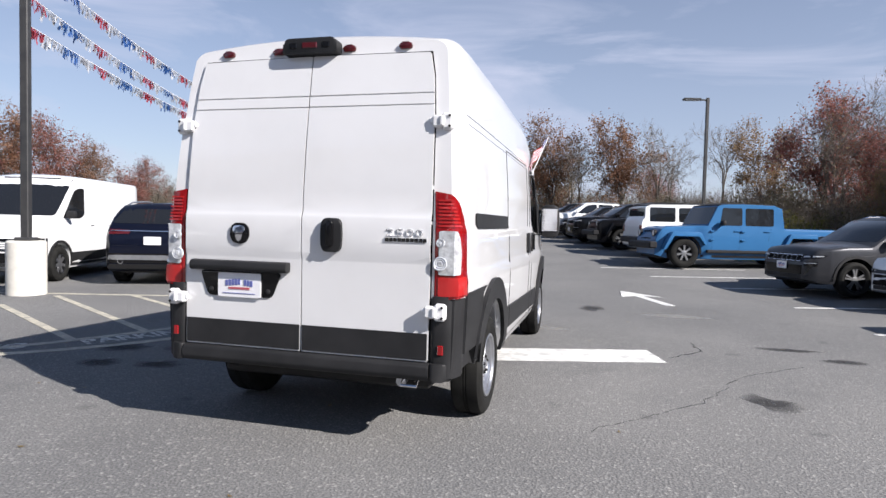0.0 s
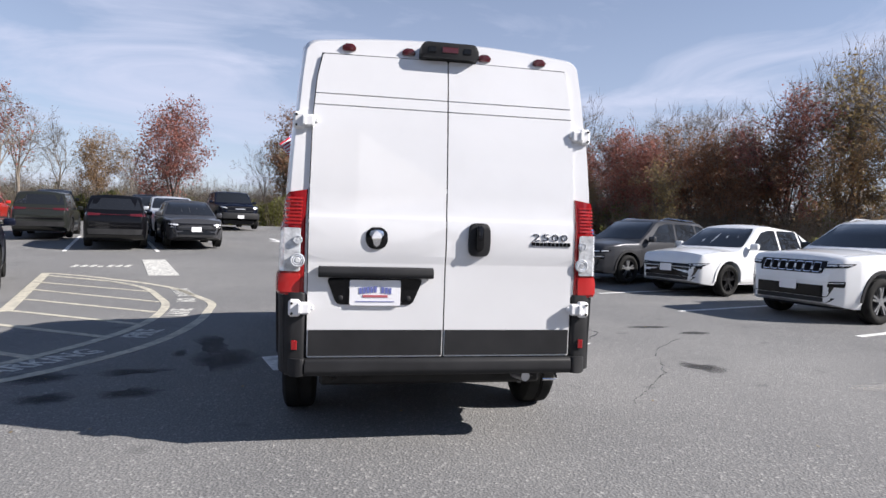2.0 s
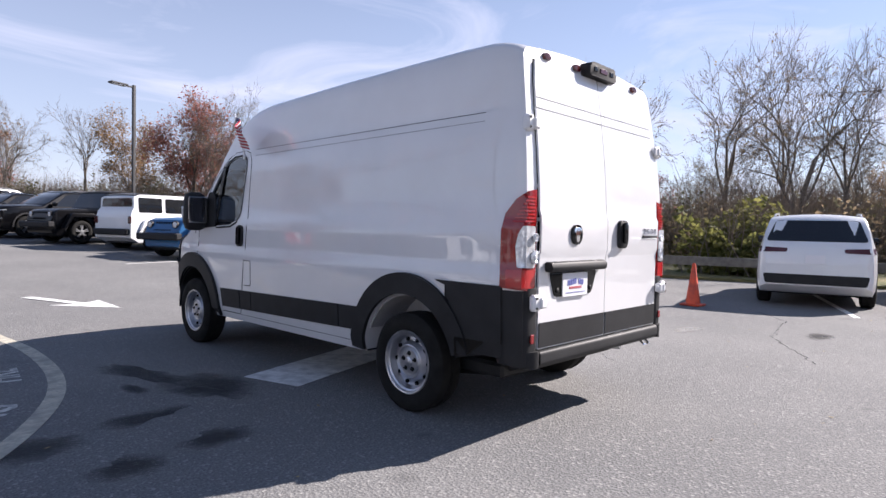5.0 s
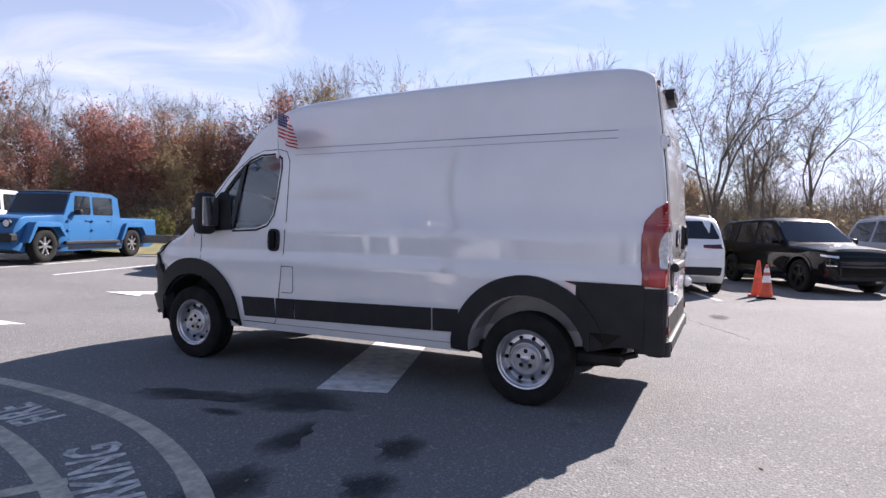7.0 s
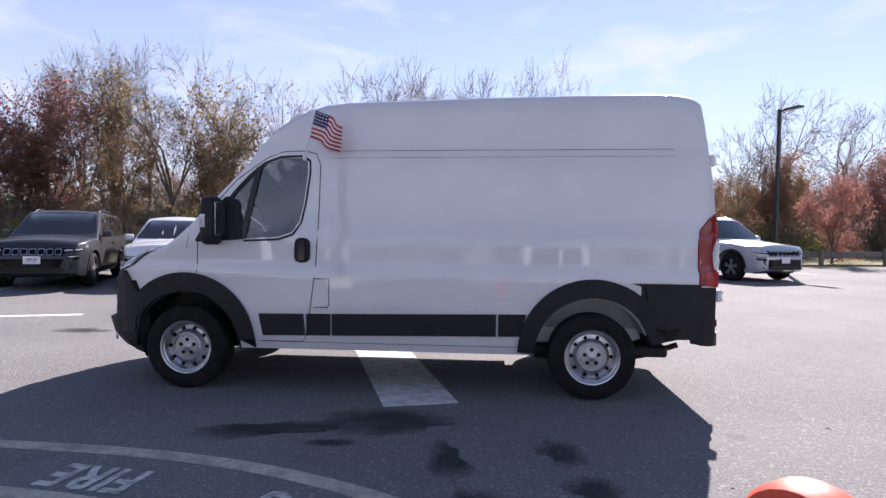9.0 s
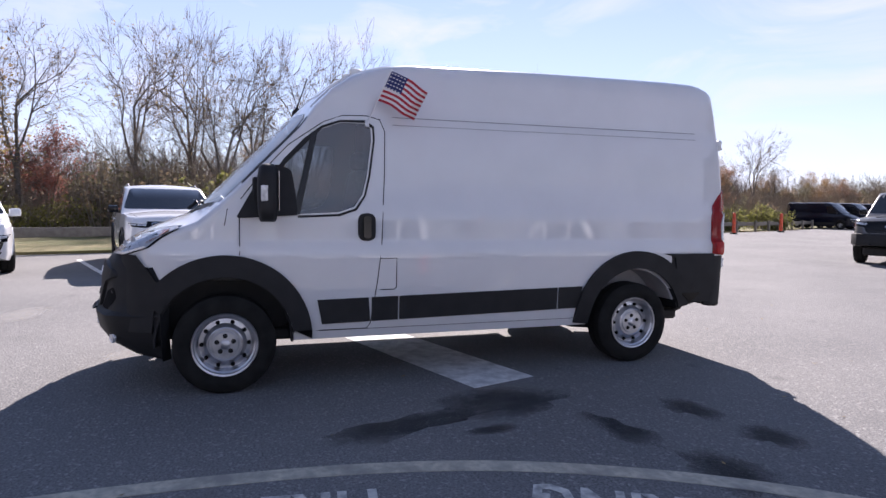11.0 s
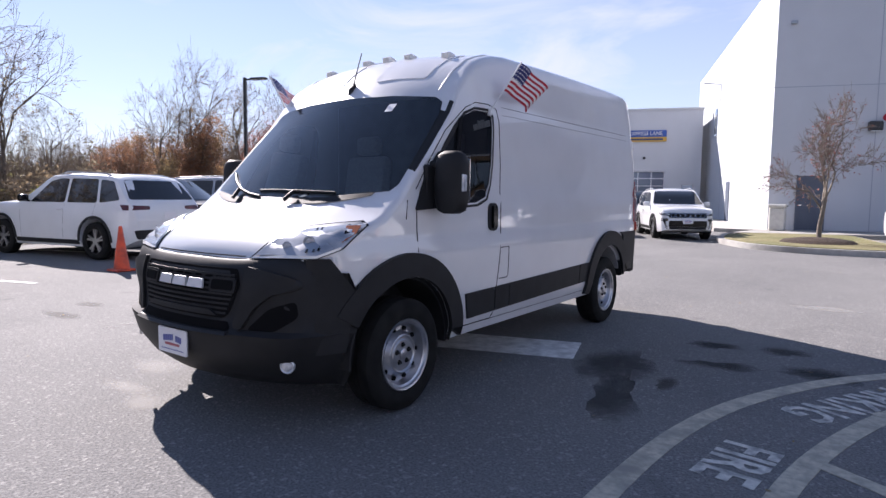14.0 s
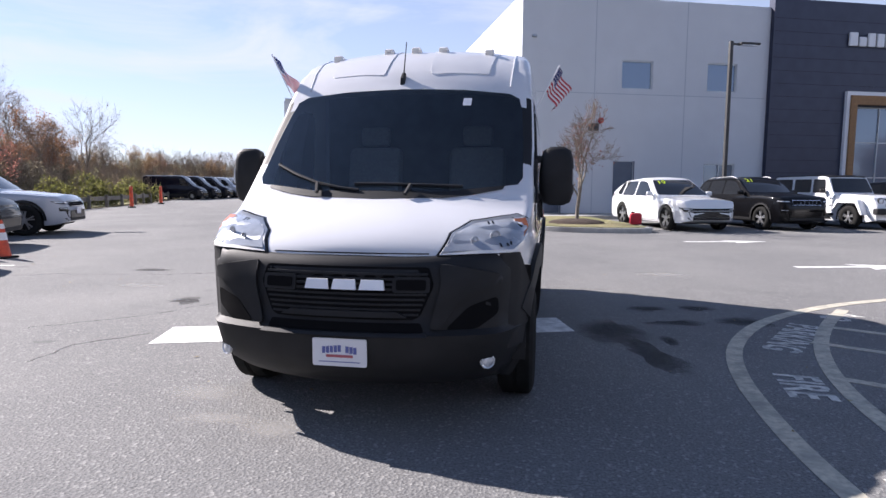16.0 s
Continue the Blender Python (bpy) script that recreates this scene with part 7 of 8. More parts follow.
def low_van(m, mat, lab, name="cargo_van"):
    S = suv_spec(L=5.41, W=2.05, H=2.28, wb=3.45, nose=1.02, hood=1.10, cowl=1.32, cowl_y=1.85, ws_y=0.95, rear_y=-2.60, tail=1.2, belt=1.28, fall=0.0, tumble=0.90, front_axle=1.74)
    S["top"] = [(-2.705, 2.10), (-2.66, 2.22), (-2.5, 2.26), (0.6, 2.26), (0.85, 2.20), (1.0, 2.10), (1.90, 1.32), (2.2, 1.22), (2.45, 1.08), (2.60, 0.95), (2.70, 0.75)]
    S["hatch"] = False
    W_ = [[(1.55, 1.30), (1.05, 1.90), (0.85, 1.96), (0.62, 1.96), (0.66, 1.38), (0.85, 1.30)]]
    v, bvh = vehicle(name, lab, "van", m, S, mat, wheels="seven", rim="steel_wheel", r_tyre=0.36, r_rim=0.21, face="wide", windows=W_, clad_h=0.28, mirrors="black_plastic")
    for s in (-1, 1):
        part("bumper_corner", patch(bvh, [(2.20, 0.36), (2.66, 0.36), (2.62, 0.90), (2.20, 0.90)], (-s, 0, 0), Y, Z, 0.003, 0.01, res=0.2), "black_plastic", v)
    return v


low_van(at(-10.6, 5.2, 291), "white_car", "white low-roof cargo van with black side trim")
for i in range(5):
    low_van(at(33.8 + i * 0.5, -46.5 - i * 3.3, 196), "navy_paint" if i < 3 else "silver_paint", "dark blue cargo van in a far row")


# ---- buildings ----
LOT_A = radians(20)
U, V = Vector((math.cos(LOT_A), math.sin(LOT_A), 0)), Vector((-math.sin(LOT_A), math.cos(LOT_A), 0))


def frame_at(origin, along, inward):
    m = Matrix.Identity(4)
    for i, c in enumerate((along, inward, Vector((0, 0, 1)))):
        m.col[i][:3] = c
    m.translation = origin
    return m


def wall_with_holes(name, parent, length, height, thick, holes, mat, label="", z0=0.0, x0=0.0):
    bm = bmesh.new()
    prism(bm, [(x0, z0), (x0 + length, z0), (x0 + length, z0 + height), (x0, z0 + height)], "y", 0.0, thick)
    ob = part(name, bm, mat, parent, label, smooth=0)
    if holes:
        c = bmesh.new()
        for a, b, lo, hi in holes:
            prism(c, [(a, lo), (b, lo), (b, hi), (a, hi)], "y", -0.5, thick + 0.5)
        cut(ob, [c])
        ob.data.polygons.foreach_set("use_smooth", [False] * len(ob.data.polygons))
    return ob


def window_unit(parent, a, b, lo, hi, cols=1, rows=1, depth=0.12, glass_m="glass_building", fr="frame_grey"):
    f = bmesh.new()
    t = 0.06
    for x0, x1, z0, z1 in ((a, b, lo, lo + t), (a, b, hi - t, hi), (a, a + t, lo + t, hi - t), (b - t, b, lo + t, hi - t)):
        box(f, ((x0 + x1) / 2, depth - 0.02, (z0 + z1) / 2), (x1 - x0, 0.10, z1 - z0))
    fo = part("window", f, fr, parent, "framed window", smooth=0)
    for i in range(1, cols):
        x = a + (b - a) * i / cols
        part("mullion", box(bmesh.new(), (x, depth - 0.02, (lo + hi) / 2), (0.05, 0.08, hi - lo - 2 * t)), fr, fo, smooth=0)
    for j in range(1, rows):
        z = lo + (hi - lo) * j / rows
        part("mullion", box(bmesh.new(), ((a + b) / 2, depth - 0.02, z), (b - a - 2 * t, 0.07, 0.05)), fr, fo, smooth=0)
    for i in range(cols):
        for j in range(rows):
            x0, x1 = a + (b - a) * i / cols, a + (b - a) * (i + 1) / cols
            z0, z1 = lo + (hi - lo) * j / rows, lo + (hi - lo) * (j + 1) / rows
            part("pane", box(bmesh.new(), ((x0 + x1) / 2, depth, (z0 + z1) / 2), (x1 - x0 - 0.05, 0.012, z1 - z0 - 0.05)), glass_m, fo, smooth=0)
    return fo


def door_unit(parent, a, b, lo, hi, mat="door_grey"):
    d = part("door", box(bmesh.new(), ((a + b) / 2, 0.08, (lo + hi) / 2), (b - a - 0.02, 0.06, hi - lo - 0.01), 0.004), mat, parent, "painted steel door", smooth=0)
    part("door_handle", box(bmesh.new(), (a + 0.12, 0.03, lo + 1.0), (0.10, 0.05, 0.03), 0.006), "chrome", d)
    for x in (a - 0.03, b + 0.03):
        part("door_jamb", box(bmesh.new(), (x, 0.02, (lo + hi) / 2), (0.05, 0.12, hi - lo + 0.05)), mat, d, smooth=0)
    return d


def main_building():
    H = 10.1
    b = thing("showroom_building", "tall grey concrete panel showroom with navy metal entrance", "building", kind="structure", m=frame_at((0.3, -22.7, 0), -U, -V))
    holes = [(1.02, 1.95, 0.15, 2.30), (4.66, 5.62, 0.15, 2.60), (4.86, 6.46, 5.98, 7.32), (9.28, 10.88, 5.98, 7.36), (9.32, 11.0, 0.95, 2.56)]
    wall_with_holes("wall", b, 12.55, H, 0.35, holes, "tilt_wall", "smooth grey concrete wall panels")
    for k in (3.55, 8.15):
        part("panel_joint", box(bmesh.new(), (k, -0.002, H / 2), (0.03, 0.012, H)), "sign_grey", b, smooth=0)
    part("panel_joint", box(bmesh.new(), (6.2, -0.0025, 6.3 - 0.55), (12.5, 0.012, 0.03)), "sign_grey", b, smooth=0)
    door_unit(b, 1.02, 1.95, 0.15, 2.30)
    door_unit(b, 4.66, 5.62, 0.15, 2.60)
    window_unit(b, 4.86, 6.46, 5.98, 7.32)
    window_unit(b, 9.28, 10.88, 5.98, 7.36)
    window_unit(b, 9.32, 11.0, 0.95, 2.56, 2)
    lp = part("wall_lamp", box(bmesh.new(), (3.5, -0.12, 4.17), (0.46, 0.24, 0.36), 0.04), "pole_bronze", b, "dark wall pack lamp")
    part("lamp_lens", box(bmesh.new(), (3.5, -0.14, 3.985), (0.36, 0.16, 0.02)), "lens_clear", lp)
    part("wall_camera", box(bmesh.new(), (0.55, -0.08, 8.2), (0.22, 0.16, 0.12), 0.02), "sign_grey", b)
    part("alarm_bell", lathe(bmesh.new(), [(0.14, 0.0), (0.14, 0.06), (0.04, 0.09)], (3.9, 0, 4.5), "y", 16, -1), "flag_red", b)
    # side wall, running back from the corner
    sw = bmesh.new()
    prism(sw, [(0.36, 0), (23.0, 0), (23.0, H), (0.36, H)], "x", 0.002, 0.35)
    part("side_wall", sw, "tilt_wall", b, "sunlit side wall of concrete panels", smooth=0)
    for k in (6.0, 12.0, 18.0):
        part("panel_joint", box(bmesh.new(), (0.0, k, H / 2), (0.012, 0.03, H)), "sign_grey", b, smooth=0)
    part("side_window", box(bmesh.new(), (-0.01, 14.5, 6.1), (0.06, 0.9, 1.7), 0.01), "glass_building", b, smooth=0)
    part("side_door", box(bmesh.new(), (-0.01, 9.3, 1.2), (0.06, 1.0, 2.2), 0.01), "door_grey", b, smooth=0)
    for y in (13.2,):
        br = tube(bmesh.new(), [(0, y, 7.2), (0, y, 8.2), (-1.0, y, 8.3)], 0.04, 6)
        part("wall_bracket", br, "sign_grey", b)
    # navy metal entrance volume, standing a little proud
    holes = [(17.3, 26.5, 0.15, 5.5)]
    nv = wall_with_holes("entrance_wall", b, 18.0, H + 0.4, 0.4, holes, "navy_panel", "navy blue metal cladding", x0=12.55)
    nv.location.y = -0.25
    z = 0.9
    while z < H:
        if z > 6.4:
            part("cladding_joint", box(bmesh.new(), (21.5, -0.252, z), (17.8, 0.006, 0.009)), "seam", b, smooth=0)
        else:
            part("cladding_joint", box(bmesh.new(), (14.6, -0.252, z), (4.0, 0.006, 0.009)), "seam", b, smooth=0)
        z += 0.62
    tr = bmesh.new()
    for x0, x1, z0, z1 in ((16.75, 27.1, 6.0, 6.2), (16.75, 16.95, 0.15, 6.0)):
        box(tr, ((x0 + x1) / 2, -0.33, (z0 + z1) / 2), (x1 - x0, 0.16, z1 - z0))
    part("portal_frame", tr, "sign_white", b, "white portal frame", smooth=0)
    tr = bmesh.new()
    for x0, x1, z0, z1 in ((16.95, 27.1, 5.55, 6.0), (16.95, 17.3, 0.15, 5.55)):
        box(tr, ((x0 + x1) / 2, -0.35, (z0 + z1) / 2), (x1 - x0, 0.3, z1 - z0))
    part("portal_lining", tr, "wood_trim", b, "warm wood portal lining", smooth=0)
    window_unit(b, 17.3, 26.5, 0.15, 5.5, 5, 3, 0.1, "glass_building", "frame_grey")
    # name sign: plain white shapes
    x = 16.7
    for w, h in ((0.48, 0.66), (0.42, 0.46), (0.42, 0.66), (0.42, 0.66), (0.16, 0.66), (0.42, 0.46), (0.40, 0.46), (0.42, 0.46), (0.16, 0.6), (0.16, 0.66), (0.16, 0.66), (0.42, 0.46)):
        part("name_shape", box(bmesh.new(), (x + w / 2, -0.33, 8.4 + h / 2), (w, 0.12, h), 0.03), "sign_white", b, "white sign shape", smooth=0)
        x += w + 0.09
    part("roof", box(bmesh.new(), (15.5, 11.6, H + 0.02), (30, 22.5, 0.2)), "concrete", b, smooth=0)
    part("back_wall", box(bmesh.new(), (15.5, 23.1, H / 2), (31, 0.3, H)), "tilt_wall", b, smooth=0)


def service_building():
    H = 7.2
    b = thing("service_building", "grey service building with glazed garage doors and signs", "building", kind="structure", m=frame_at((6.4, -37.9, 0), U, -V))
    holes = [(6.62, 10.05, 0.2, 3.2), (2.24, 5.66, 0.2, 3.17), (0.40, 1.22, 0.2, 2.30)]
    wall_with_holes("wall", b, 11.2, H - 0.2, 0.35, holes, "tilt_wall", "grey painted service wall", z0=0.2)
    part("coping", box(bmesh.new(), (5.6, 0.15, H + 0.06), (11.3, 0.5, 0.12)), "frame_grey", b, smooth=0)
    part("panel_joint", box(bmesh.new(), (6.15, -0.002, 3.7), (0.03, 0.012, 7.0)), "sign_grey", b, smooth=0)
    for a, c, t in ((6.62, 10.05, 3.2), (2.24, 5.66, 3.17)):
        window_unit(b, a, c, 0.2, t, 4, 6, 0.16, "glass_building", "sign_white")["label"] = "glazed garage door with white rails"
    window_unit(b, 0.40, 1.22, 0.2, 2.30, 1, 1, 0.14)
    for a, c in ((9.50, 10.16), (4.88, 5.82)):
        lg = part("logo_panel", box(bmesh.new(), ((a + c) / 2, -0.10, 5.5), (c - a, 0.2, 0.84), 0.02), "sign_white", b, "white square sign with blue arch shape", smooth=0)
        cx, w = (a + c) / 2, (c - a)
        for dx in (-0.20, 0.20):
            pts = arc((cx + dx * w, 5.47), 0.09 * w, 0.21 * w, 0, 180, 10)
            part("logo_arch", prism(bmesh.new(), pts, "y", -0.205, -0.225), "sign_blue", lg, smooth=0)
        for dx in (-0.35, 0.0, 0.35):
            part("logo_leg", box(bmesh.new(), (cx + dx * w, -0.21, 5.36), (0.12 * w, 0.02, 0.24)), "sign_blue", lg, smooth=0)
    sg = part("sign_panel", box(bmesh.new(), (8.1, -0.06, 5.47), (2.7, 0.12, 0.72), 0.01), "sign_grey", b, "grey sign panel", smooth=0)
    t = text_mesh("Service", 0.62, 0.03)
    moved(t, Matrix.Translation((8.1, -0.15, 5.47)) @ Matrix.Rotation(radians(90), 4, "X") @ Matrix.Rotation(math.pi, 4, "Y") @ Matrix.Diagonal((1.12, 0.85, 1, 1)))
    part("sign_word", t, "sign_dark", sg, "dark blue word", smooth=0)
    sg = part("sign_panel", box(bmesh.new(), (3.56, -0.06, 5.66), (2.66, 0.12, 0.44), 0.01), "sign_blue", b, "blue sign panel", smooth=0)
    t = text_mesh("EXPRESS LANE", 0.36, 0.02)
    moved(t, Matrix.Translation((3.56, -0.14, 5.66)) @ Matrix.Rotation(radians(90), 4, "X") @ Matrix.Rotation(math.pi, 4, "Y") @ Matrix.Diagonal((0.92, 1, 1, 1)))
    part("sign_word", t, "sign_white", sg, smooth=0)
    sg = part("sign_panel", box(bmesh.new(), (3.56, -0.06, 5.28), (2.66, 0.12, 0.30), 0.01), "sign_yellow", b, "yellow sign strip", smooth=0)
    part("sign_bar", box(bmesh.new(), (3.56, -0.125, 5.28), (2.2, 0.02, 0.12)), "sign_dark", sg, smooth=0)
    for x in (8.3, 3.6):
        part("wall_camera", box(bmesh.new(), (x, -0.1, 4.05), (0.14, 0.2, 0.14), 0.02), "pole_bronze", b)
    part("side_wall", box(bmesh.new(), (11.2, 7.7, H / 2), (0.3, 14.6, H)), "tilt_wall", b, smooth=0)
    part("roof", box(bmesh.new(), (5.6, 7.8, H - 0.1), (10.8, 14.4, 0.2)), "concrete", b, smooth=0)


main_building()
service_building()


# ---- kerbed island, pavement ----
def kerbed(name, pts, h, mat, label, kerb=0.16):
    ob = tagged(part(name, prism(bmesh.new(), pts, "z", -0.1, h, 0.02), "concrete"), label, "kerb", kind="structure")
    return ob


def ellipse_pts(c, a, b, rot, n=36):
    r = Matrix.Rotation(radians(rot), 2)
    return [tuple(Vector(c) + r @ Vector((a * math.cos(2 * math.pi * i / n), b * math.sin(2 * math.pi * i / n)))) for i in range(n)]


isl = [(0.75, -15.4), (-0.4, -13.6), (-1.8, -12.9), (-3.4, -13.0), (-4.3, -13.4), (-4.0, -15.0), (-3.2, -18.0), (-2.6, -20.6), (1.2, -19.2)]
kerbed("kerb", rounded(isl, 1.2, 6), 0.15, "concrete", "pale concrete kerb of the grass island")
cx, cy = sum(p[0] for p in isl) / len(isl), sum(p[1] for p in isl) / len(isl)
inner = [(cx + (x - cx) * 0.92, cy + (y - cy) * 0.94) for x, y in isl]
tagged(part("lawn", prism(bmesh.new(), rounded(inner, 1.2, 6), "z", 0.0, 0.17), "grass", smooth=0), "short dry green grass on the island", "grass", kind="structure")
tagged(part("mulch_bed", lathe(bmesh.new(), [(1.0, 0.14), (0.85, 0.24), (0.45, 0.30), (0.05, 0.32)], (-2.0, -15.2, 0), "z", 20), "mulch"), "dark mulch ring round a young tree", "mulch", kind="structure")
tagged(part("pavement", prism(bmesh.new(), [(2.2, -22.3), (0.6, -22.0), (1.0, -19.5), (-3.0, -20.9), (-14, -25.0), (-30, -31.0), (-30.5, -33.0), (0.2, -22.72), (8.0, -43.5), (9.6, -42.8)], "z", -0.1, 0.15), "concrete", smooth=0), "pale concrete pavement along the building", "pavement", kind="structure")
bn = thing("litter_bin", "beige concrete litter bin beside the building door", "bin", m=Matrix.Translation((-0.12, -22.15, 0.15)))
part("bin_body", box(bmesh.new(), (0, 0, 0.45), (0.55, 0.55, 0.9), 0.04), "pole_base", bn)
part("bin_lid", box(bmesh.new(), (0, 0, 0.957), (0.64, 0.64, 0.12), 0.03), "pole_base", bn)
rb = thing("red_canister", "small red plastic canister on the kerb", "canister", m=Matrix.Translation((-3.84, -14.6, 0.165)) @ Matrix.Scale(0.9, 4))
part("can_body", box(bmesh.new(), (0, 0, 0.22), (0.42, 0.32, 0.42), 0.09, seg=2), "flag_red", rb)
part("can_cap", box(bmesh.new(), (0.1, 0, 0.45), (0.12, 0.12, 0.06), 0.02), "gloss_black", rb)


# ---- lamp posts, pennants, cones, rail ----
def lamp_post(x, y, h, base=0.0, ang=0.0, arm=1.3, wide=0.13, true=False):
    x, y, up = (x, y, gz(y)) if true else lifted(x, y)
    p = thing("lamp_post", "dark bronze square lamp post with a flat head", "lamp post", "car park lamp posts", m=Matrix.Translation((x, y, up)) @ Matrix.Rotation(radians(ang), 4, "Z"))
    if base:
        part("pole_footing", lathe(bmesh.new(), [(0.30, 0), (0.30, base - 0.03), (0.27, base)], (0, 0, 0), "z", 28), "pole_base", p, "round pale concrete footing")
        part("base_cover", box(bmesh.new(), (0, 0, base + 0.03), (0.26, 0.26, 0.06), 0.01), "pole_bronze", p)
    part("pole", box(bmesh.new(), (0, 0, (h + base) / 2), (wide, wide, h - base), 0.012), "pole_bronze", p)
    part("arm", box(bmesh.new(), (0.2, 0, h - 0.10), (0.4, 0.07, 0.07), 0.01), "pole_bronze", p)
    hd = part("lamp_head", box(bmesh.new(), (0.35 + arm * 0.3, 0, h - 0.08), (arm * 0.62, 0.30, 0.09), 0.03), "pole_bronze", p)
    part("lamp_lens", box(bmesh.new(), (0.35 + arm * 0.3, 0, h - 0.13), (arm * 0.5, 0.24, 0.015)), "lens_clear", hd)
    return p


lamp_post(-7.74, 2.05, 7.2, 0.92, 200)
lamp_post(-16.35, 25.33, 6.0, 0.68, 200)
lamp_post(6.2, 24.3, 6.7, 0, 195, true=True)
lamp_post(21.2, -13.35, 6.8, 0.9, 200)
lamp_post(-7.6, -18.9, 6.8, 0, 200)


def pennants(a, b, sag, n):
    far = lifted(b[0], b[1])
    k = math.dist((b[0], b[1]), (-0.7, -7.0))
    b = (far[0], far[1], 1.37 + (b[2] - 1.37) * math.dist(far[:2], (-0.7, -7.0)) / k)
    a, b = Vector(a), Vector(b)
    st = thing("pennant_string", "string of red, white and blue foil pennants", "pennants", "pennant strings")
    pts = [a + (b - a) * i / 24 - Vector((0, 0, sag * 4 * (i / 24) * (1 - i / 24))) for i in range(25)]
    part("cord", tube(bmesh.new(), pts, 0.006, 4), "white_part", st)
    for col, mt in enumerate(("foil_red", "foil_silver", "foil_blue")):
        bm = bmesh.new()
        for i in range(n):
            turn = (i // 4) % 4
            if (0, 1, 2, 1)[turn] != col:
                continue
            t = (i + 0.5) / n
            p = a + (b - a) * t - Vector((0, 0, sag * 4 * t * (1 - t)))
            d = (b - a).normalized()
            deep = 0.24 + 0.05 * math.sin(i * 1.9)
            for k in range(7):
                w = (b - a).length / n / 7
                o = Vector((random.uniform(-0.07, 0.07), random.uniform(-0.07, 0.07), 0)) + d * random.uniform(-0.03, 0.03)
                l = deep * random.uniform(0.35, 1.0)
                e0, e1 = p + d * w * (k - 3.5), p + d * w * (k - 2.6)
                twist = d.cross(Vector((0, 0, 1))) * random.uniform(-0.02, 0.02)
                bm.faces.new([bm.verts.new(v) for v in (e0, e1, e1 + o * 0.6 + twist - Vector((0, 0, l)), e0 + o - Vector((0, 0, l * 0.85)))])
        ob = part("pennant_fringe", bm, mt, st, smooth=0)
        ob["kind"] = "stuff"


M["foil_red"] = nodes("foil_red", (0.30, 0.04, 0.06), 0.3, 0.3)[0]
M["foil_silver"] = varied("foil_silver", (0.62, 0.63, 0.66), (0.30, 0.31, 0.34), 9, rough=0.25, metal=0.5)
M["foil_blue"] = nodes("foil_blue", (0.03, 0.09, 0.27), 0.3, 0.3)[0]
random.seed(3)
pennants((-7.74, 2.05, 4.58), (-16.35, 25.33, 6.0), 0.30, 110)
pennants((-7.74, 2.05, 5.09), (-16.35, 25.33, 6.6), 0.46, 110)
pennants((-7.74, 2.05, 5.68), (-16.35, 25.33, 7.3), 0.38, 110)


def cone(x, y, h=0.71, bands=False):
    c = thing("traffic_cone", "orange plastic traffic cone" + (" with white bands" if bands else "") + " on a square base", "traffic cone", "traffic cones", m=Matrix.Translation((x, y, 0)))
    part("cone_base", box(bmesh.new(), (0, 0, 0.02), (0.36, 0.36, 0.04), 0.015), "cone_orange" if not bands else "rubber", c)
    part("cone_body", lathe(bmesh.new(), [(0.135, 0.03), (0.128, 0.06), (0.03, h - 0.02), (0.022, h), (0.016, h)], (0, 0, 0), "z", 24), "cone_orange", c)
    if bands:
        for z0, z1 in ((0.34, 0.48), (0.55, 0.64)):
            def rr(z):
                return 0.130 - (z - 0.06) * (0.098 / (h - 0.08)) + 0.004
            part("white_band", lathe(bmesh.new(), [(rr(z0), z0), (rr(z1), z1)], (0, 0, 0), "z", 24, caps=False), "cone_white", c)
    return c


cone(7.25, -0.56, 0.78)
cone(9.36, -3.72, 0.78)
cone(8.91, -3.86, 0.71, True)
dl = thing("delineator_post", "orange plastic channel post with a rounded grip top", "traffic post", m=Matrix.Translation((-5.525, -1.10, 0)))
part("post_base", lathe(bmesh.new(), [(0.20, 0.0), (0.20, 0.05), (0.10, 0.08)], (0, 0, 0), "z", 8), "rubber", dl)
part("post_tube", lathe(bmesh.new(), [(0.052, 0.05), (0.045, 1.08), (0.03, 1.11)], (0, 0, 0), "z", 20), "cone_orange", dl)
grip = moved(lathe(bmesh.new(), [(0.018, -0.012), (0.030, -0.012), (0.036, -0.019), (0.047, -0.017), (0.051, -0.008), (0.051, 0.008), (0.047, 0.017), (0.036, 0.019), (0.030, 0.012), (0.018, 0.012)], (0, 0, 0), "x", 28), Matrix.Translation((0, 0, 1.135)) @ Matrix.Rotation(radians(-58), 4, "Z") @ Matrix.Scale(1.14, 4))
part("post_grip", grip, "cone_orange", dl, "round orange grip disc", smooth=50)
for x, y in ((23.6, -26.8), (26.4, -33.6), (34.2, -52.6)):
    d = thing("delineator_post", "slim orange delineator post by the rail", "traffic post", "delineator posts", m=Matrix.Translation((x, y, 0)))
    part("post_base", lathe(bmesh.new(), [(0.22, 0.0), (0.2, 0.08), (0.10, 0.1)], (0, 0, 0), "z", 8), "rubber", d)
    part("post_tube", lathe(bmesh.new(), [(0.11, 0.08), (0.09, 1.25), (0.05, 1.3)], (0, 0, 0), "z", 12), "cone_orange", d)

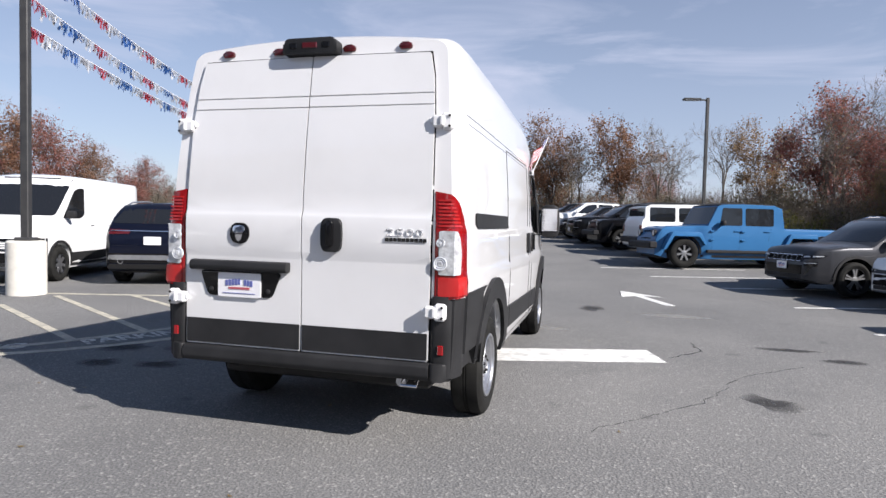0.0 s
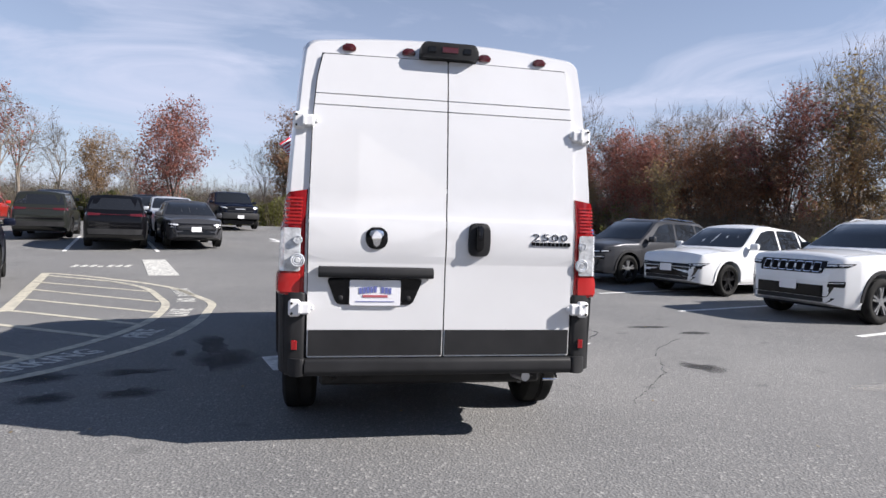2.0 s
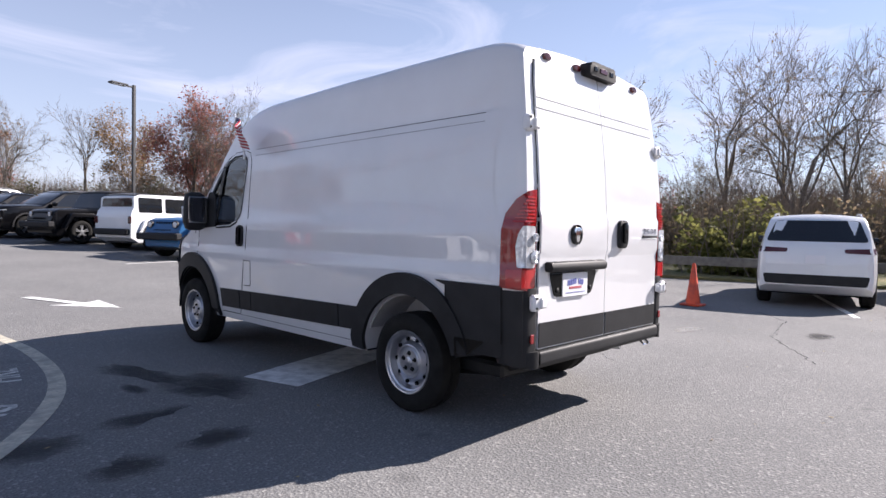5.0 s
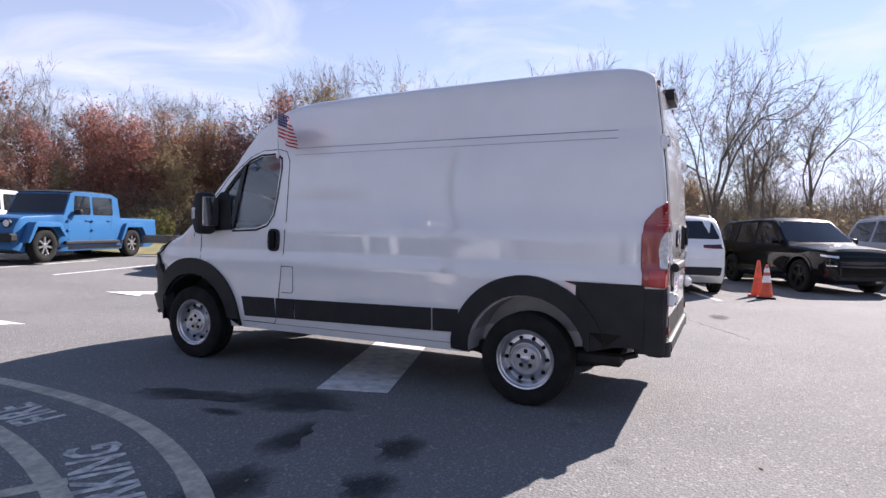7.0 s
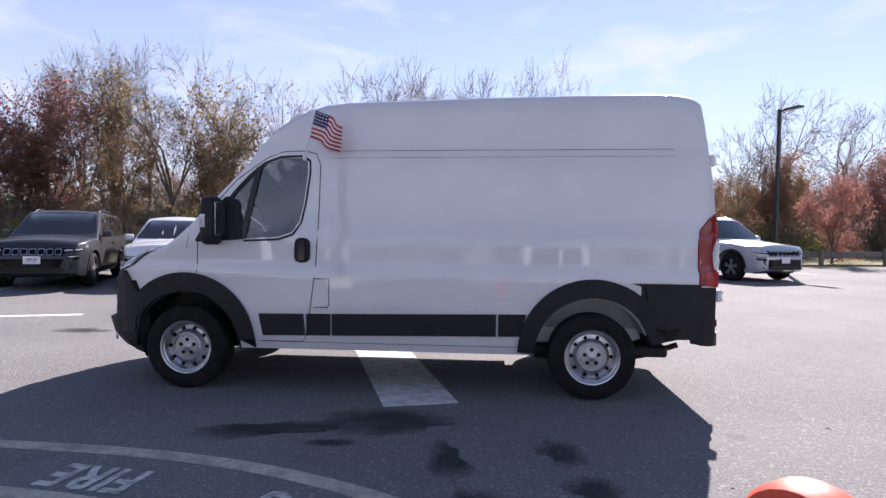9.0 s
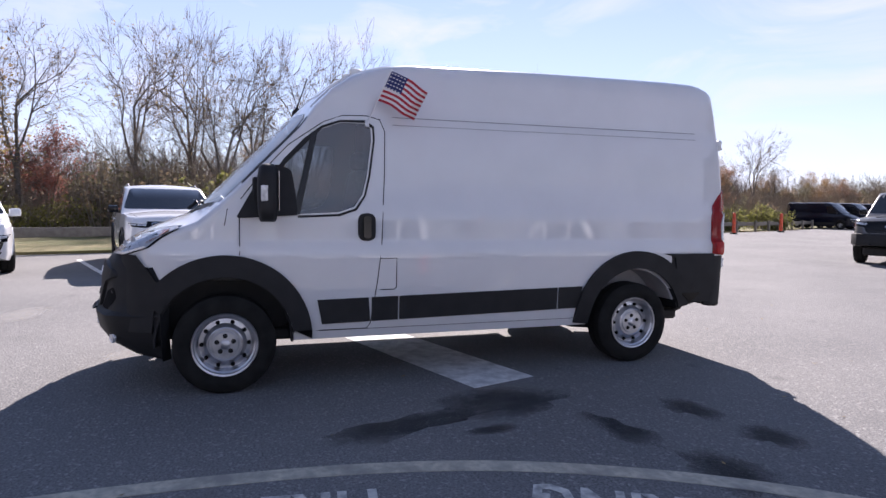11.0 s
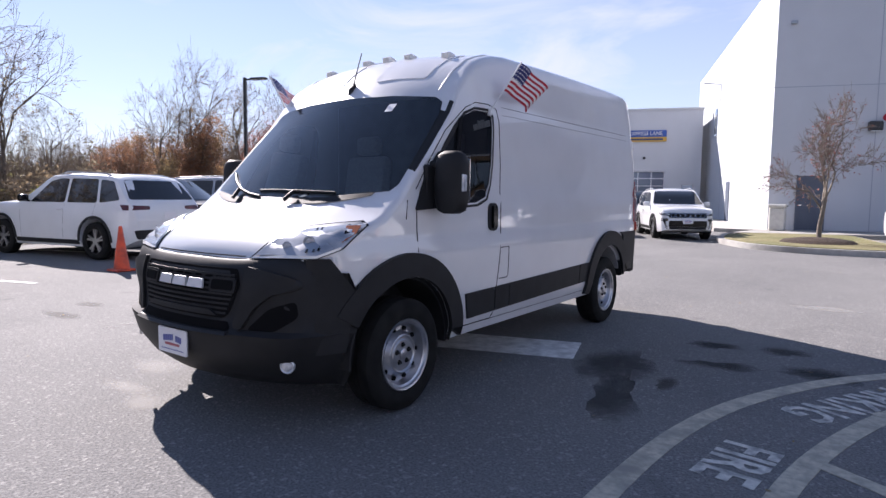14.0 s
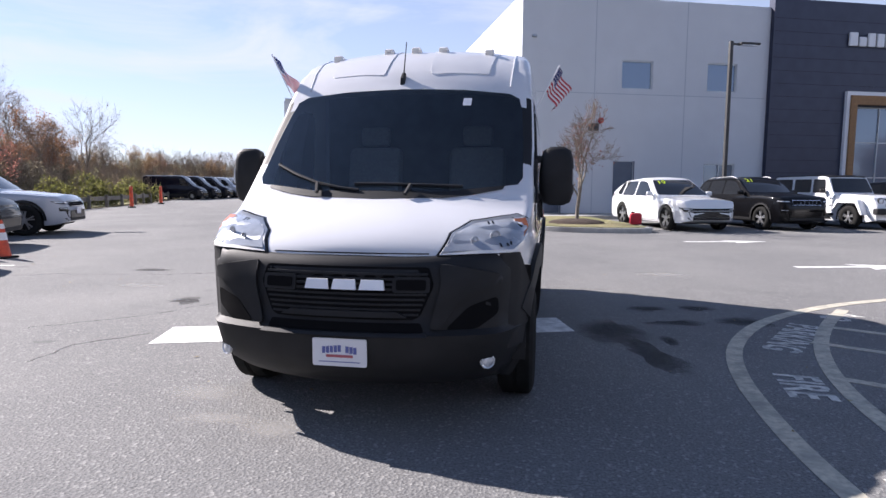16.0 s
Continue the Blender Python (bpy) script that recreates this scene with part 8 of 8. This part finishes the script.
RAIL = [(5.6, 33.0), (8.6, 24.0), (11.2, 15.8), (12.5, 9.5), (13.5, 4.0), (14.6, -0.8), (16.6, -5.2), (20.4, -10.6), (22.6, -16.0), (24.1, -22.5), (28.0, -33.0), (36, -50.0), (43, -65)]
RAIL = [lifted(*p)[:2] for p in RAIL]
rail = thing("guard_rail", "weathered wooden guard rail on square posts", "guard rail")
for a, b in zip(RAIL, RAIL[1:]):
    a, b = Vector((*a, gz(a[1]))), Vector((*b, gz(b[1])))
    n = max(1, int((b - a).length / 2.6))
    ang = math.atan2((b - a).y, (b - a).x)
    for i in range(n):
        p = a + (b - a) * i / n
        q = a + (b - a) * (i + 1) / n
        m = Matrix.Rotation(ang, 4, "Z")
        part("rail_post", box(bmesh.new(), p + Vector((0, 0, 0.36)), (0.16, 0.16, 0.78), 0.015, m), "rail_wood", rail, smooth=0)
        c = (p + q) / 2 + m @ Vector((0, 0.13, 0.52))
        part("rail_beam", box(bmesh.new(), c, ((q - p).length - 0.01, 0.10, 0.26), 0.012, m), "rail_wood", rail, smooth=0)
strip = [(x + 0.6, y) for x, y in RAIL] + [(x + 9.5, y + 1.5) for x, y in RAIL[::-1]]
tagged(part("grass_strip", raise_mesh(prism(bmesh.new(), strip, "z", -0.2, 0.02)), "grass", smooth=0), "dry green grass strip behind the guard rail", "grass", kind="structure")


# ---- trees, shrubs ----
def add_twig(bm, p, q, r0, r1):
    d = (q - p).normalized()
    u = d.orthogonal().normalized()
    w = d.cross(u)
    a = [bm.verts.new(p + (u * math.cos(k * 2.094) + w * math.sin(k * 2.094)) * r0) for k in range(3)]
    b = [bm.verts.new(q + (u * math.cos(k * 2.094) + w * math.sin(k * 2.094)) * r1) for k in range(3)]
    for k in range(3):
        bm.faces.new((a[k], a[(k + 1) % 3], b[(k + 1) % 3], b[k]))


def add_leaf(bm, p, s, rng):
    u = Vector((rng.gauss(0, 1), rng.gauss(0, 1), rng.gauss(0, 0.7))).normalized()
    w = u.orthogonal().normalized()
    w = Matrix.Rotation(rng.uniform(0, 6.28), 3, u) @ w
    bm.faces.new([bm.verts.new(p + u * s), bm.verts.new(p + w * s * 0.55), bm.verts.new(p - u * s), bm.verts.new(p - w * s * 0.55)])


def tree_meshes(seed, height, spread, leaf_mat_name, leaves, leaf_size=0.09, bark="bark", fork=0.28, stems=4, opening=0.5, levels=5, lower=0, fluff=0.16):
    """A trunk that forks into ascending limbs, and a crown of fine twigs and leaves, as two meshes."""
    rng = random.Random(seed)
    wood, fine, tips = bmesh.new(), bmesh.new(), []

    def turned(d, ang):
        side = d.orthogonal().normalized()
        side = Matrix.Rotation(rng.uniform(0, 6.283), 3, d) @ side
        return (d * math.cos(ang) + side * math.sin(ang)).normalized()

    def limb(p, d, length, r, sag=0.012):
        pts, q, dd = [p], p.copy(), d.copy()
        for i in range(3):
            dd = (dd + Vector((rng.gauss(0, 0.12), rng.gauss(0, 0.12), rng.gauss(sag, 0.07)))).normalized()
            q = q + dd * (length / 3)
            pts.append(q.copy())
        r1 = max(0.006, r * 0.68)
        if r > 0.024:
            tube(wood, pts, r, 6 if r > 0.06 else 4, r1)
        else:
            for a, b in zip(pts, pts[1:]):
                add_twig(fine, a, b, r, r1)
        return pts, dd, r1

    def grow(p, d, length, r, depth):
        pts, dd, r1 = limb(p, d, length, r)
        if depth >= levels:
            tips.extend(pts[1:])
            for i in range(4):
                o = pts[1 + rng.randrange(3)]
                add_twig(fine, o, o + turned(dd, rng.uniform(0.3, 0.8)) * length * rng.uniform(0.4, 0.8), 0.007, 0.004)
            return
        kids = 2 if rng.random() < 0.7 else 3
        for k in range(kids):
            grow(pts[-1], turned(dd, rng.uniform(0.28, 0.75)), length * rng.uniform(0.66, 0.88), max(0.007, r1 * (0.92 if k == 0 else rng.uniform(0.6, 0.8))), depth + 1)
        for k in (1, 2):
            if rng.random() < 0.75:
                grow(pts[k], turned(dd, rng.uniform(0.5, 0.95)), length * rng.uniform(0.42, 0.65), max(0.007, r1 * 0.42), depth + (1 if depth < 2 else 2))

    r0 = height * 0.013 + 0.02
    trunk = [Vector((0, 0, -0.15))]
    d = Vector((0, 0, 1))
    for i in range(4):
        d = (d + Vector((rng.gauss(0, 0.035), rng.gauss(0, 0.035), 0))).normalized()
        trunk.append(trunk[-1] + d * height * fork / 4)
    tube(wood, trunk, r0, 8, r0 * 0.82)
    first = height * (1 - fork) * 0.30
    for i in range(stems):
        a = 6.283 * i / stems + rng.uniform(-0.5, 0.5)
        o = opening * rng.uniform(0.5, 1.2) * (0.35 if i == 0 else 1.0)
        grow(trunk[-1] if i < 3 else trunk[-2], Vector((math.cos(a) * o, math.sin(a) * o, 1)).normalized(), first * rng.uniform(0.85, 1.15), r0 * (0.62 if i == 0 else 0.5), 1)
    for i in range(lower):
        a = 6.283 * rng.random()
        grow(trunk[1 + i % 3], Vector((math.cos(a), math.sin(a), 0.45)).normalized(), first * rng.uniform(0.6, 0.9), r0 * 0.26, 2)
    top = max(p.z for p in tips)
    wide = sorted(math.hypot(p.x, p.y) for p in tips)[int(len(tips) * 0.96)]
    for bm in (wood, fine):
        for v in bm.verts:
            k = (spread / wide - 1) * min(1.0, max(0.0, v.co.z / (height * 0.5))) + 1
            v.co = Vector((v.co.x * k, v.co.y * k, v.co.z * height / top))
    spots = [Vector((p.x * spread / wide, p.y * spread / wide, p.z * height / top)) for p in tips]
    nf = len(fine.faces)
    for i in range(leaves):
        p = rng.choice(spots) + Vector((rng.gauss(0, fluff), rng.gauss(0, fluff), rng.gauss(0, fluff)))
        add_leaf(fine, p, leaf_size * rng.uniform(0.6, 1.2), rng)
    fine.faces.ensure_lookup_table()
    for f in fine.faces[nf:]:
        f.material_index = 1
    return wood, fine, bark, leaf_mat_name


KINDS = {}


def tree_kind(key, label, category, *args, **kw):
    wood, fine, bark, leaf = tree_meshes(*args, **kw)
    t = thing("tree", label, category, "trees round the car park")
    part("trunk", wood, bark, t, "rough bark trunk with limbs", smooth=60)
    part("crown", fine, ["twig", leaf], t, "fine twigs and leaves", smooth=0)
    KINDS[key] = t


tree_kind("bare_a", "tall bare deciduous tree with wide spreading limbs", "tree", 11, 10.0, 4.1, "leaf_brown", 260, 0.06, bark="bark_pale", fork=0.22, stems=5, opening=0.62)
tree_kind("bare_b", "bare grey deciduous tree with few brown leaves", "tree", 12, 10.0, 3.1, "leaf_tan", 420, 0.06, bark="bark_pale", fork=0.34, stems=4, opening=0.38)
tree_kind("bare_c", "slender bare tree with pale bark", "tree", 13, 10.0, 2.1, "leaf_brown", 220, 0.06, bark="bark_pale", fork=0.42, stems=3, opening=0.26)
tree_kind("vase", "bare tree of many upright stems from its foot", "tree", 23, 10.0, 2.7, "leaf_rust", 300, 0.05, bark="bark_pale", fork=0.06, stems=9, opening=0.30)
tree_kind("rust_a", "autumn tree with rust brown leaves", "tree", 14, 8.5, 2.7, "leaf_rust", 8500, 0.09, fork=0.22, stems=5, opening=0.42, lower=4, fluff=0.24)
tree_kind("rust_b", "autumn tree with dark red-brown leaves", "tree", 15, 8.0, 2.6, "leaf_red", 9000, 0.085, fork=0.16, stems=5, opening=0.42, lower=5, fluff=0.24)
tree_kind("brown_a", "oak with dry brown leaves", "tree", 16, 9.0, 3.0, "leaf_brown", 8000, 0.09, fork=0.24, stems=5, opening=0.5, lower=3, fluff=0.24)
tree_kind("tan_a", "slim tree with yellow-tan leaves", "tree", 17, 7.5, 1.9, "leaf_tan", 3200, 0.08, bark="bark_pale", fork=0.2, stems=4, opening=0.3, lower=4, fluff=0.2)
tree_kind("dark_a", "dark evergreen tree in the woods", "tree", 18, 9.0, 1.9, "leaf_dark", 5200, 0.09, fork=0.12, stems=4, opening=0.25, lower=8, fluff=0.26)
tree_kind("young", "young street tree with thin red-brown crown", "tree", 19, 4.6, 1.5, "leaf_red", 700, 0.035, bark="bark_pale", fork=0.36, stems=5, opening=0.6, fluff=0.1)
for i, k in enumerate(KINDS.values()):
    k.location = (80 + i * 6.0, 60, 0)


def plant(key, x, y, s=1.0, a=None):
    t = KINDS[key]
    a = random.uniform(0, 360) if a is None else a
    return copy_thing(t, Matrix.Translation((x, y, gz(y) - 0.05)) @ Matrix.Rotation(radians(a), 4, "Z") @ Matrix.Scale(s, 4))


def thicket_mesh(seed, leaf_key, n_leaf, n_twig, w, d, h, size=0.12):
    rng = random.Random(seed)
    bm = bmesh.new()
    for i in range(n_twig):
        x, y = rng.uniform(-w, w), rng.uniform(-d, d)
        p = Vector((x, y, -0.1))
        q = p + Vector((rng.gauss(0, 0.35), rng.gauss(0, 0.35), h * rng.uniform(0.5, 1.15)))
        m = (p + q) / 2 + Vector((rng.gauss(0, 0.15), rng.gauss(0, 0.15), 0))
        add_twig(bm, p, m, 0.02, 0.014)
        add_twig(bm, m, q, 0.014, 0.004)
        for k in range(3):
            o = m.lerp(q, rng.random())
            add_twig(bm, o, o + Vector((rng.gauss(0, 0.4), rng.gauss(0, 0.4), rng.uniform(0.1, 0.7))), 0.008, 0.003)
    nt = len(bm.faces)
    for i in range(n_leaf):
        x, y = rng.uniform(-w, w), rng.uniform(-d, d)
        hh = h * (0.62 + 0.3 * math.sin(x * 1.3 + seed) * math.cos(y * 1.7 + seed))
        add_leaf(bm, Vector((x, y, hh * rng.random() ** 0.8)), size * rng.uniform(0.6, 1.3), rng)
    bm.faces.ensure_lookup_table()
    for f in bm.faces[nt:]:
        f.material_index = 1
    me = bpy.data.meshes.new("thicket")
    bm.to_mesh(me)
    bm.free()
    me.materials.append(M["twig"])
    me.materials.append(M[leaf_key])
    return me


THICK = [thicket_mesh(31, "leaf_dry", 3000, 150, 3.2, 1.8, 2.6, 0.085), thicket_mesh(32, "leaf_dark", 3200, 150, 3.2, 1.8, 3.2, 0.085), thicket_mesh(33, "leaf_olive", 2800, 100, 2.8, 1.6, 2.0, 0.085), thicket_mesh(34, "leaf_scrub", 2600, 150, 3.0, 1.6, 2.3, 0.08), thicket_mesh(35, "leaf_scrub", 2800, 150, 3.0, 1.8, 3.0, 0.085)]
BUSH = thicket_mesh(41, "leaf_green", 2600, 60, 1.3, 1.2, 2.3, 0.10)


def thicket(i, x, y, a, s=1.0):
    ob = new("thicket", THICK[i])
    ob.matrix_world = Matrix.Translation((x, y, gz(y))) @ Matrix.Rotation(radians(a), 4, "Z") @ Matrix.Scale(s, 4)
    tagged(ob, "dense autumn undergrowth of twigs and dry leaves", "undergrowth", kind="stuff")


EDGE = [(-75, 38), (-58, 47), (-40, 54), (-24, 56), (-12, 56), (-2, 54), (5, 49), (9.5, 42), (13, 36), (17, 26), (20.5, 15), (22.5, 6), (25, -2), (29, -8), (32.5, -14), (35, -23), (40, -36), (47, -54), (53, -76), (46, -96), (28, -112), (0, -118), (-40, -110), (-80, -80), (-95, -20), (-90, 20), (-75, 38)]


def along(path, step):
    out = []
    for a, b in zip(path, path[1:]):
        a, b = Vector(a), Vector(b)
        n = max(1, int((b - a).length / step))
        for i in range(n):
            d = (b - a).normalized()
            out.append((a + (b - a) * (i + 0.5) / n, Vector((d.y, -d.x))))
    return out


random.seed(21)
for p, nrm in along(EDGE[1:21], 3.4):
    out = -nrm
    for row, (dist, prob) in enumerate(((1.5, 0.72), (5.5, 0.95), (11.0, 0.9))):
        if random.random() > prob * (0.45 if p.x < -8 and p.y > 20 else 0.55 if p.x > 5 and p.y > 7 else 1.0) or (row == 0 and p.x > 5 and p.y > 7):
            continue
        q = p + out * (dist + random.uniform(-1.5, 1.5)) + Vector((random.uniform(-1.4, 1.4), random.uniform(-1.4, 1.4)))
        wooded = q.x > 5 and q.y > 7
        bare = q.x > 21 and -15 < q.y < 7
        key = random.choices(("bare_b", "bare_c", "rust_a", "rust_b", "brown_a", "tan_a", "dark_a"), (8, 5, 0.8, 0.3, 0.9, 0.4, 0.2) if bare else (4.0, 3.0, 2.6, 2.6, 2.4, 1.8, 0.6) if wooded else (5, 5, 2.4, 1.0, 3.4, 1.4, 0.4))[0]
        plant(key, q.x, q.y, random.uniform(0.72, 1.08) * (0.6 if q.x < -8 and q.y > 20 else 0.84 if q.y > 26 and wooded else 0.74 if wooded else 0.85 if q.y > 20 else 0.72 if q.y < -20 else 0.62 if q.y < -6 else 0.66))
for p, nrm in along(EDGE[:20], 3.4):
    out = -nrm
    for dist in (0.0, 3.0, 8.5) if p.x > 5 and p.y > 5 else (0.0, 3.0, 8.5, 13.5, 19.0):
        q = p + out * (dist + random.uniform(-0.8, 0.8))
        i = random.choices((0, 1, 2, 3, 4), (3, 3.4, 1.0, 1.4, 1.4) if dist else (2, 1, 3, 2, 1))[0]
        thicket(i, q.x, q.y, math.degrees(math.atan2(nrm.x, -nrm.y)) + random.uniform(-20, 20), random.uniform(0.8, 1.2) * (1.0 if dist < 5 else 1.35 if dist < 15 else 1.6) * (1.25 if q.y < -25 else 1.0))
for p, nrm in along(EDGE[19:], 9.0):
    plant(random.choice(("bare_b", "brown_a", "rust_a")), p.x, p.y, random.uniform(0.8, 1.2))
    thicket(random.randrange(2), p.x, p.y, random.uniform(0, 360), 1.8)
# trees that stand out above the wood: place and height in metres, kind
STAND = ((22.6, 21.6, 9.8, "bare_b"), (25.0, 20.7, 10.8, "bare_a"), (22.8, 17.6, 9.6, "tan_a"), (24.0, 18.4, 9.8, "bare_c"), (23.6, 15.1, 10.5, "bare_a"), (26.1, 13.1, 8.7, "bare_c"), (20.0, 20.0, 6.4, "rust_a"), (23.0, 12.9, 6.6, "brown_a"),
         (30.6, 6.9, 11.8, "bare_b"), (31.4, 4.3, 11.2, "bare_b"), (33.7, -4.3, 10.6, "bare_b"), (28.8, -2.4, 10.3, "bare_a"), (31.8, -6.9, 9.6, "bare_b"), (28.3, 1.0, 9.5, "bare_b"), (26.9, 2.4, 9.7, "bare_a"), (31.0, -4.8, 8.2, "bare_c"),
         (16.3, 41.1, 11.5, "bare_b"), (15.0, 35.3, 9.2, "bare_b"), (17.2, 28.7, 7.8, "rust_b"), (18.4, 31.0, 6.6, "tan_a"), (20.7, 24.2, 9.0, "bare_b"), (19.6, 37.1, 9.2, "bare_c"), (22.7, 34.1, 10.1, "bare_b"), (21.5, 29.5, 9.4, "bare_c"),
         (21.1, 19.7, 8.3, "rust_b"), (21.2, 16.1, 5.9, "brown_a"), (24.2, 16.6, 8.8, "bare_c"), (24.1, 12.4, 9.2, "tan_a"), (24.6, 10.5, 9.7, "bare_b"),
         (-7.4, 57.0, 9.0, "bare_b"), (-5.6, 56.8, 10.4, "tan_a"), (-3.5, 56.4, 12.3, "rust_a"), (-0.8, 55.5, 10.0, "bare_c"), (3.2, 54.0, 12.0, "rust_a"), (6.4, 51.0, 11.0, "bare_b"), (-11.3, 37.5, 9.4, "rust_b"), (-26.5, 50.0, 12.1, "bare_b"), (-23.8, 51.0, 9.6, "bare_b"), (-21.0, 52.0, 9.0, "brown_a"), (-18.6, 53.0, 8.8, "bare_b"),
         (-22.0, 32.6, 9.9, "rust_b"), (-27.0, 48.0, 11.6, "bare_b"), (-32.9, 22.6, 8.1, "rust_a"), (-31.7, 24.0, 7.4, "rust_b"), (-30.1, 25.6, 5.8, "rust_a"), (-28.0, 27.6, 5.1, "rust_b"),
         (18.7, 23.9, 7.2, "rust_a"), (19.4, 21.9, 6.7, "rust_a"), (17.9, 26.6, 7.1, "rust_b"), (22.5, 28.4, 9.5, "bare_b"), (13.8, 47.3, 10.2, "brown_a"), (16.4, 41.1, 11.1, "rust_b"), (17.8, 36.3, 10.8, "bare_b"), (17.7, 30.2, 8.2, "bare_c"), (22.1, 29.6, 9.4, "bare_a"), (11.5, 50.0, 10.6, "bare_c"),
         (37.5, -20.6, 11.0, "bare_a"), (42.1, -33.2, 11.6, "vase"), (35.1, -19.4, 6.6, "rust_a"), (36.6, -27.1, 7.2, "rust_b"), (45.0, -43.3, 8.3, "rust_a"), (48.0, -42.7, 10.3, "bare_c"), (53.5, -58.7, 11.5, "bare_b"), (37.1, -18.0, 9.0, "bare_b"), (42.3, -27.9, 11.8, "bare_b"))
TALL = {"bare_a": 10.0, "bare_b": 10.0, "bare_c": 10.0, "vase": 10.0, "rust_a": 8.5, "rust_b": 8.0, "brown_a": 9.0, "tan_a": 7.5}
for x, y, h, key in STAND:
    plant(key, x, y, (h - gz(y) + 0.2) / TALL[key])
plant("rust_b", 24.5, -17.5, 0.55)
plant("tan_a", 14.6, 20.0, 0.62)
plant("tan_a", 15.2, 29.3, 0.56)
plant("young", -2.02, -15.2, 0.93, 40)
bp = thing("shrub", "leafy green rounded shrub behind the rail", "shrub", "shrubs")
part_ob = new("foliage", BUSH)
part_ob.parent = bp
bp.location = (17.2, 1.2, 0)
for x, y, s in ((15.9, 17.5, 0.6), (-9.8, 43.6, 1.1), (-8.1, 44.0, 1.0), (-5.4, 41.6, 1.2), (-21.4, 41.2, 0.95), (-19.6, 41.9, 0.95), (-17.8, 42.2, 1.15), (-14.8, 43.2, 1.05), (-12.6, 43.4, 1.0), (-3.6, 43.4, 0.8), (-25.0, 40.5, 1.0), (-29.0, 39.8, 1.0), (-33.5, 39.0, 1.0), (26.3, -24.5, 0.9), (29.5, -31, 1.1), (20.2, -9.2, 0.7), (31.5, -38, 1.0), (17.9, -3.6, 0.72), (19.6, -6.2, 0.7), (21.3, -8.4, 0.8), (22.8, -11.5, 0.85), (12.6, 19.5, 0.7), (15.5, 12.0, 0.6), (17.5, 1.9, 1.3)):
    copy_thing(bp, Matrix.Translation((x, y, gz(y))) @ Matrix.Scale(s, 4))
for t in KINDS.values():
    for o in [*t.children_recursive, t]:
        bpy.data.objects.remove(o)
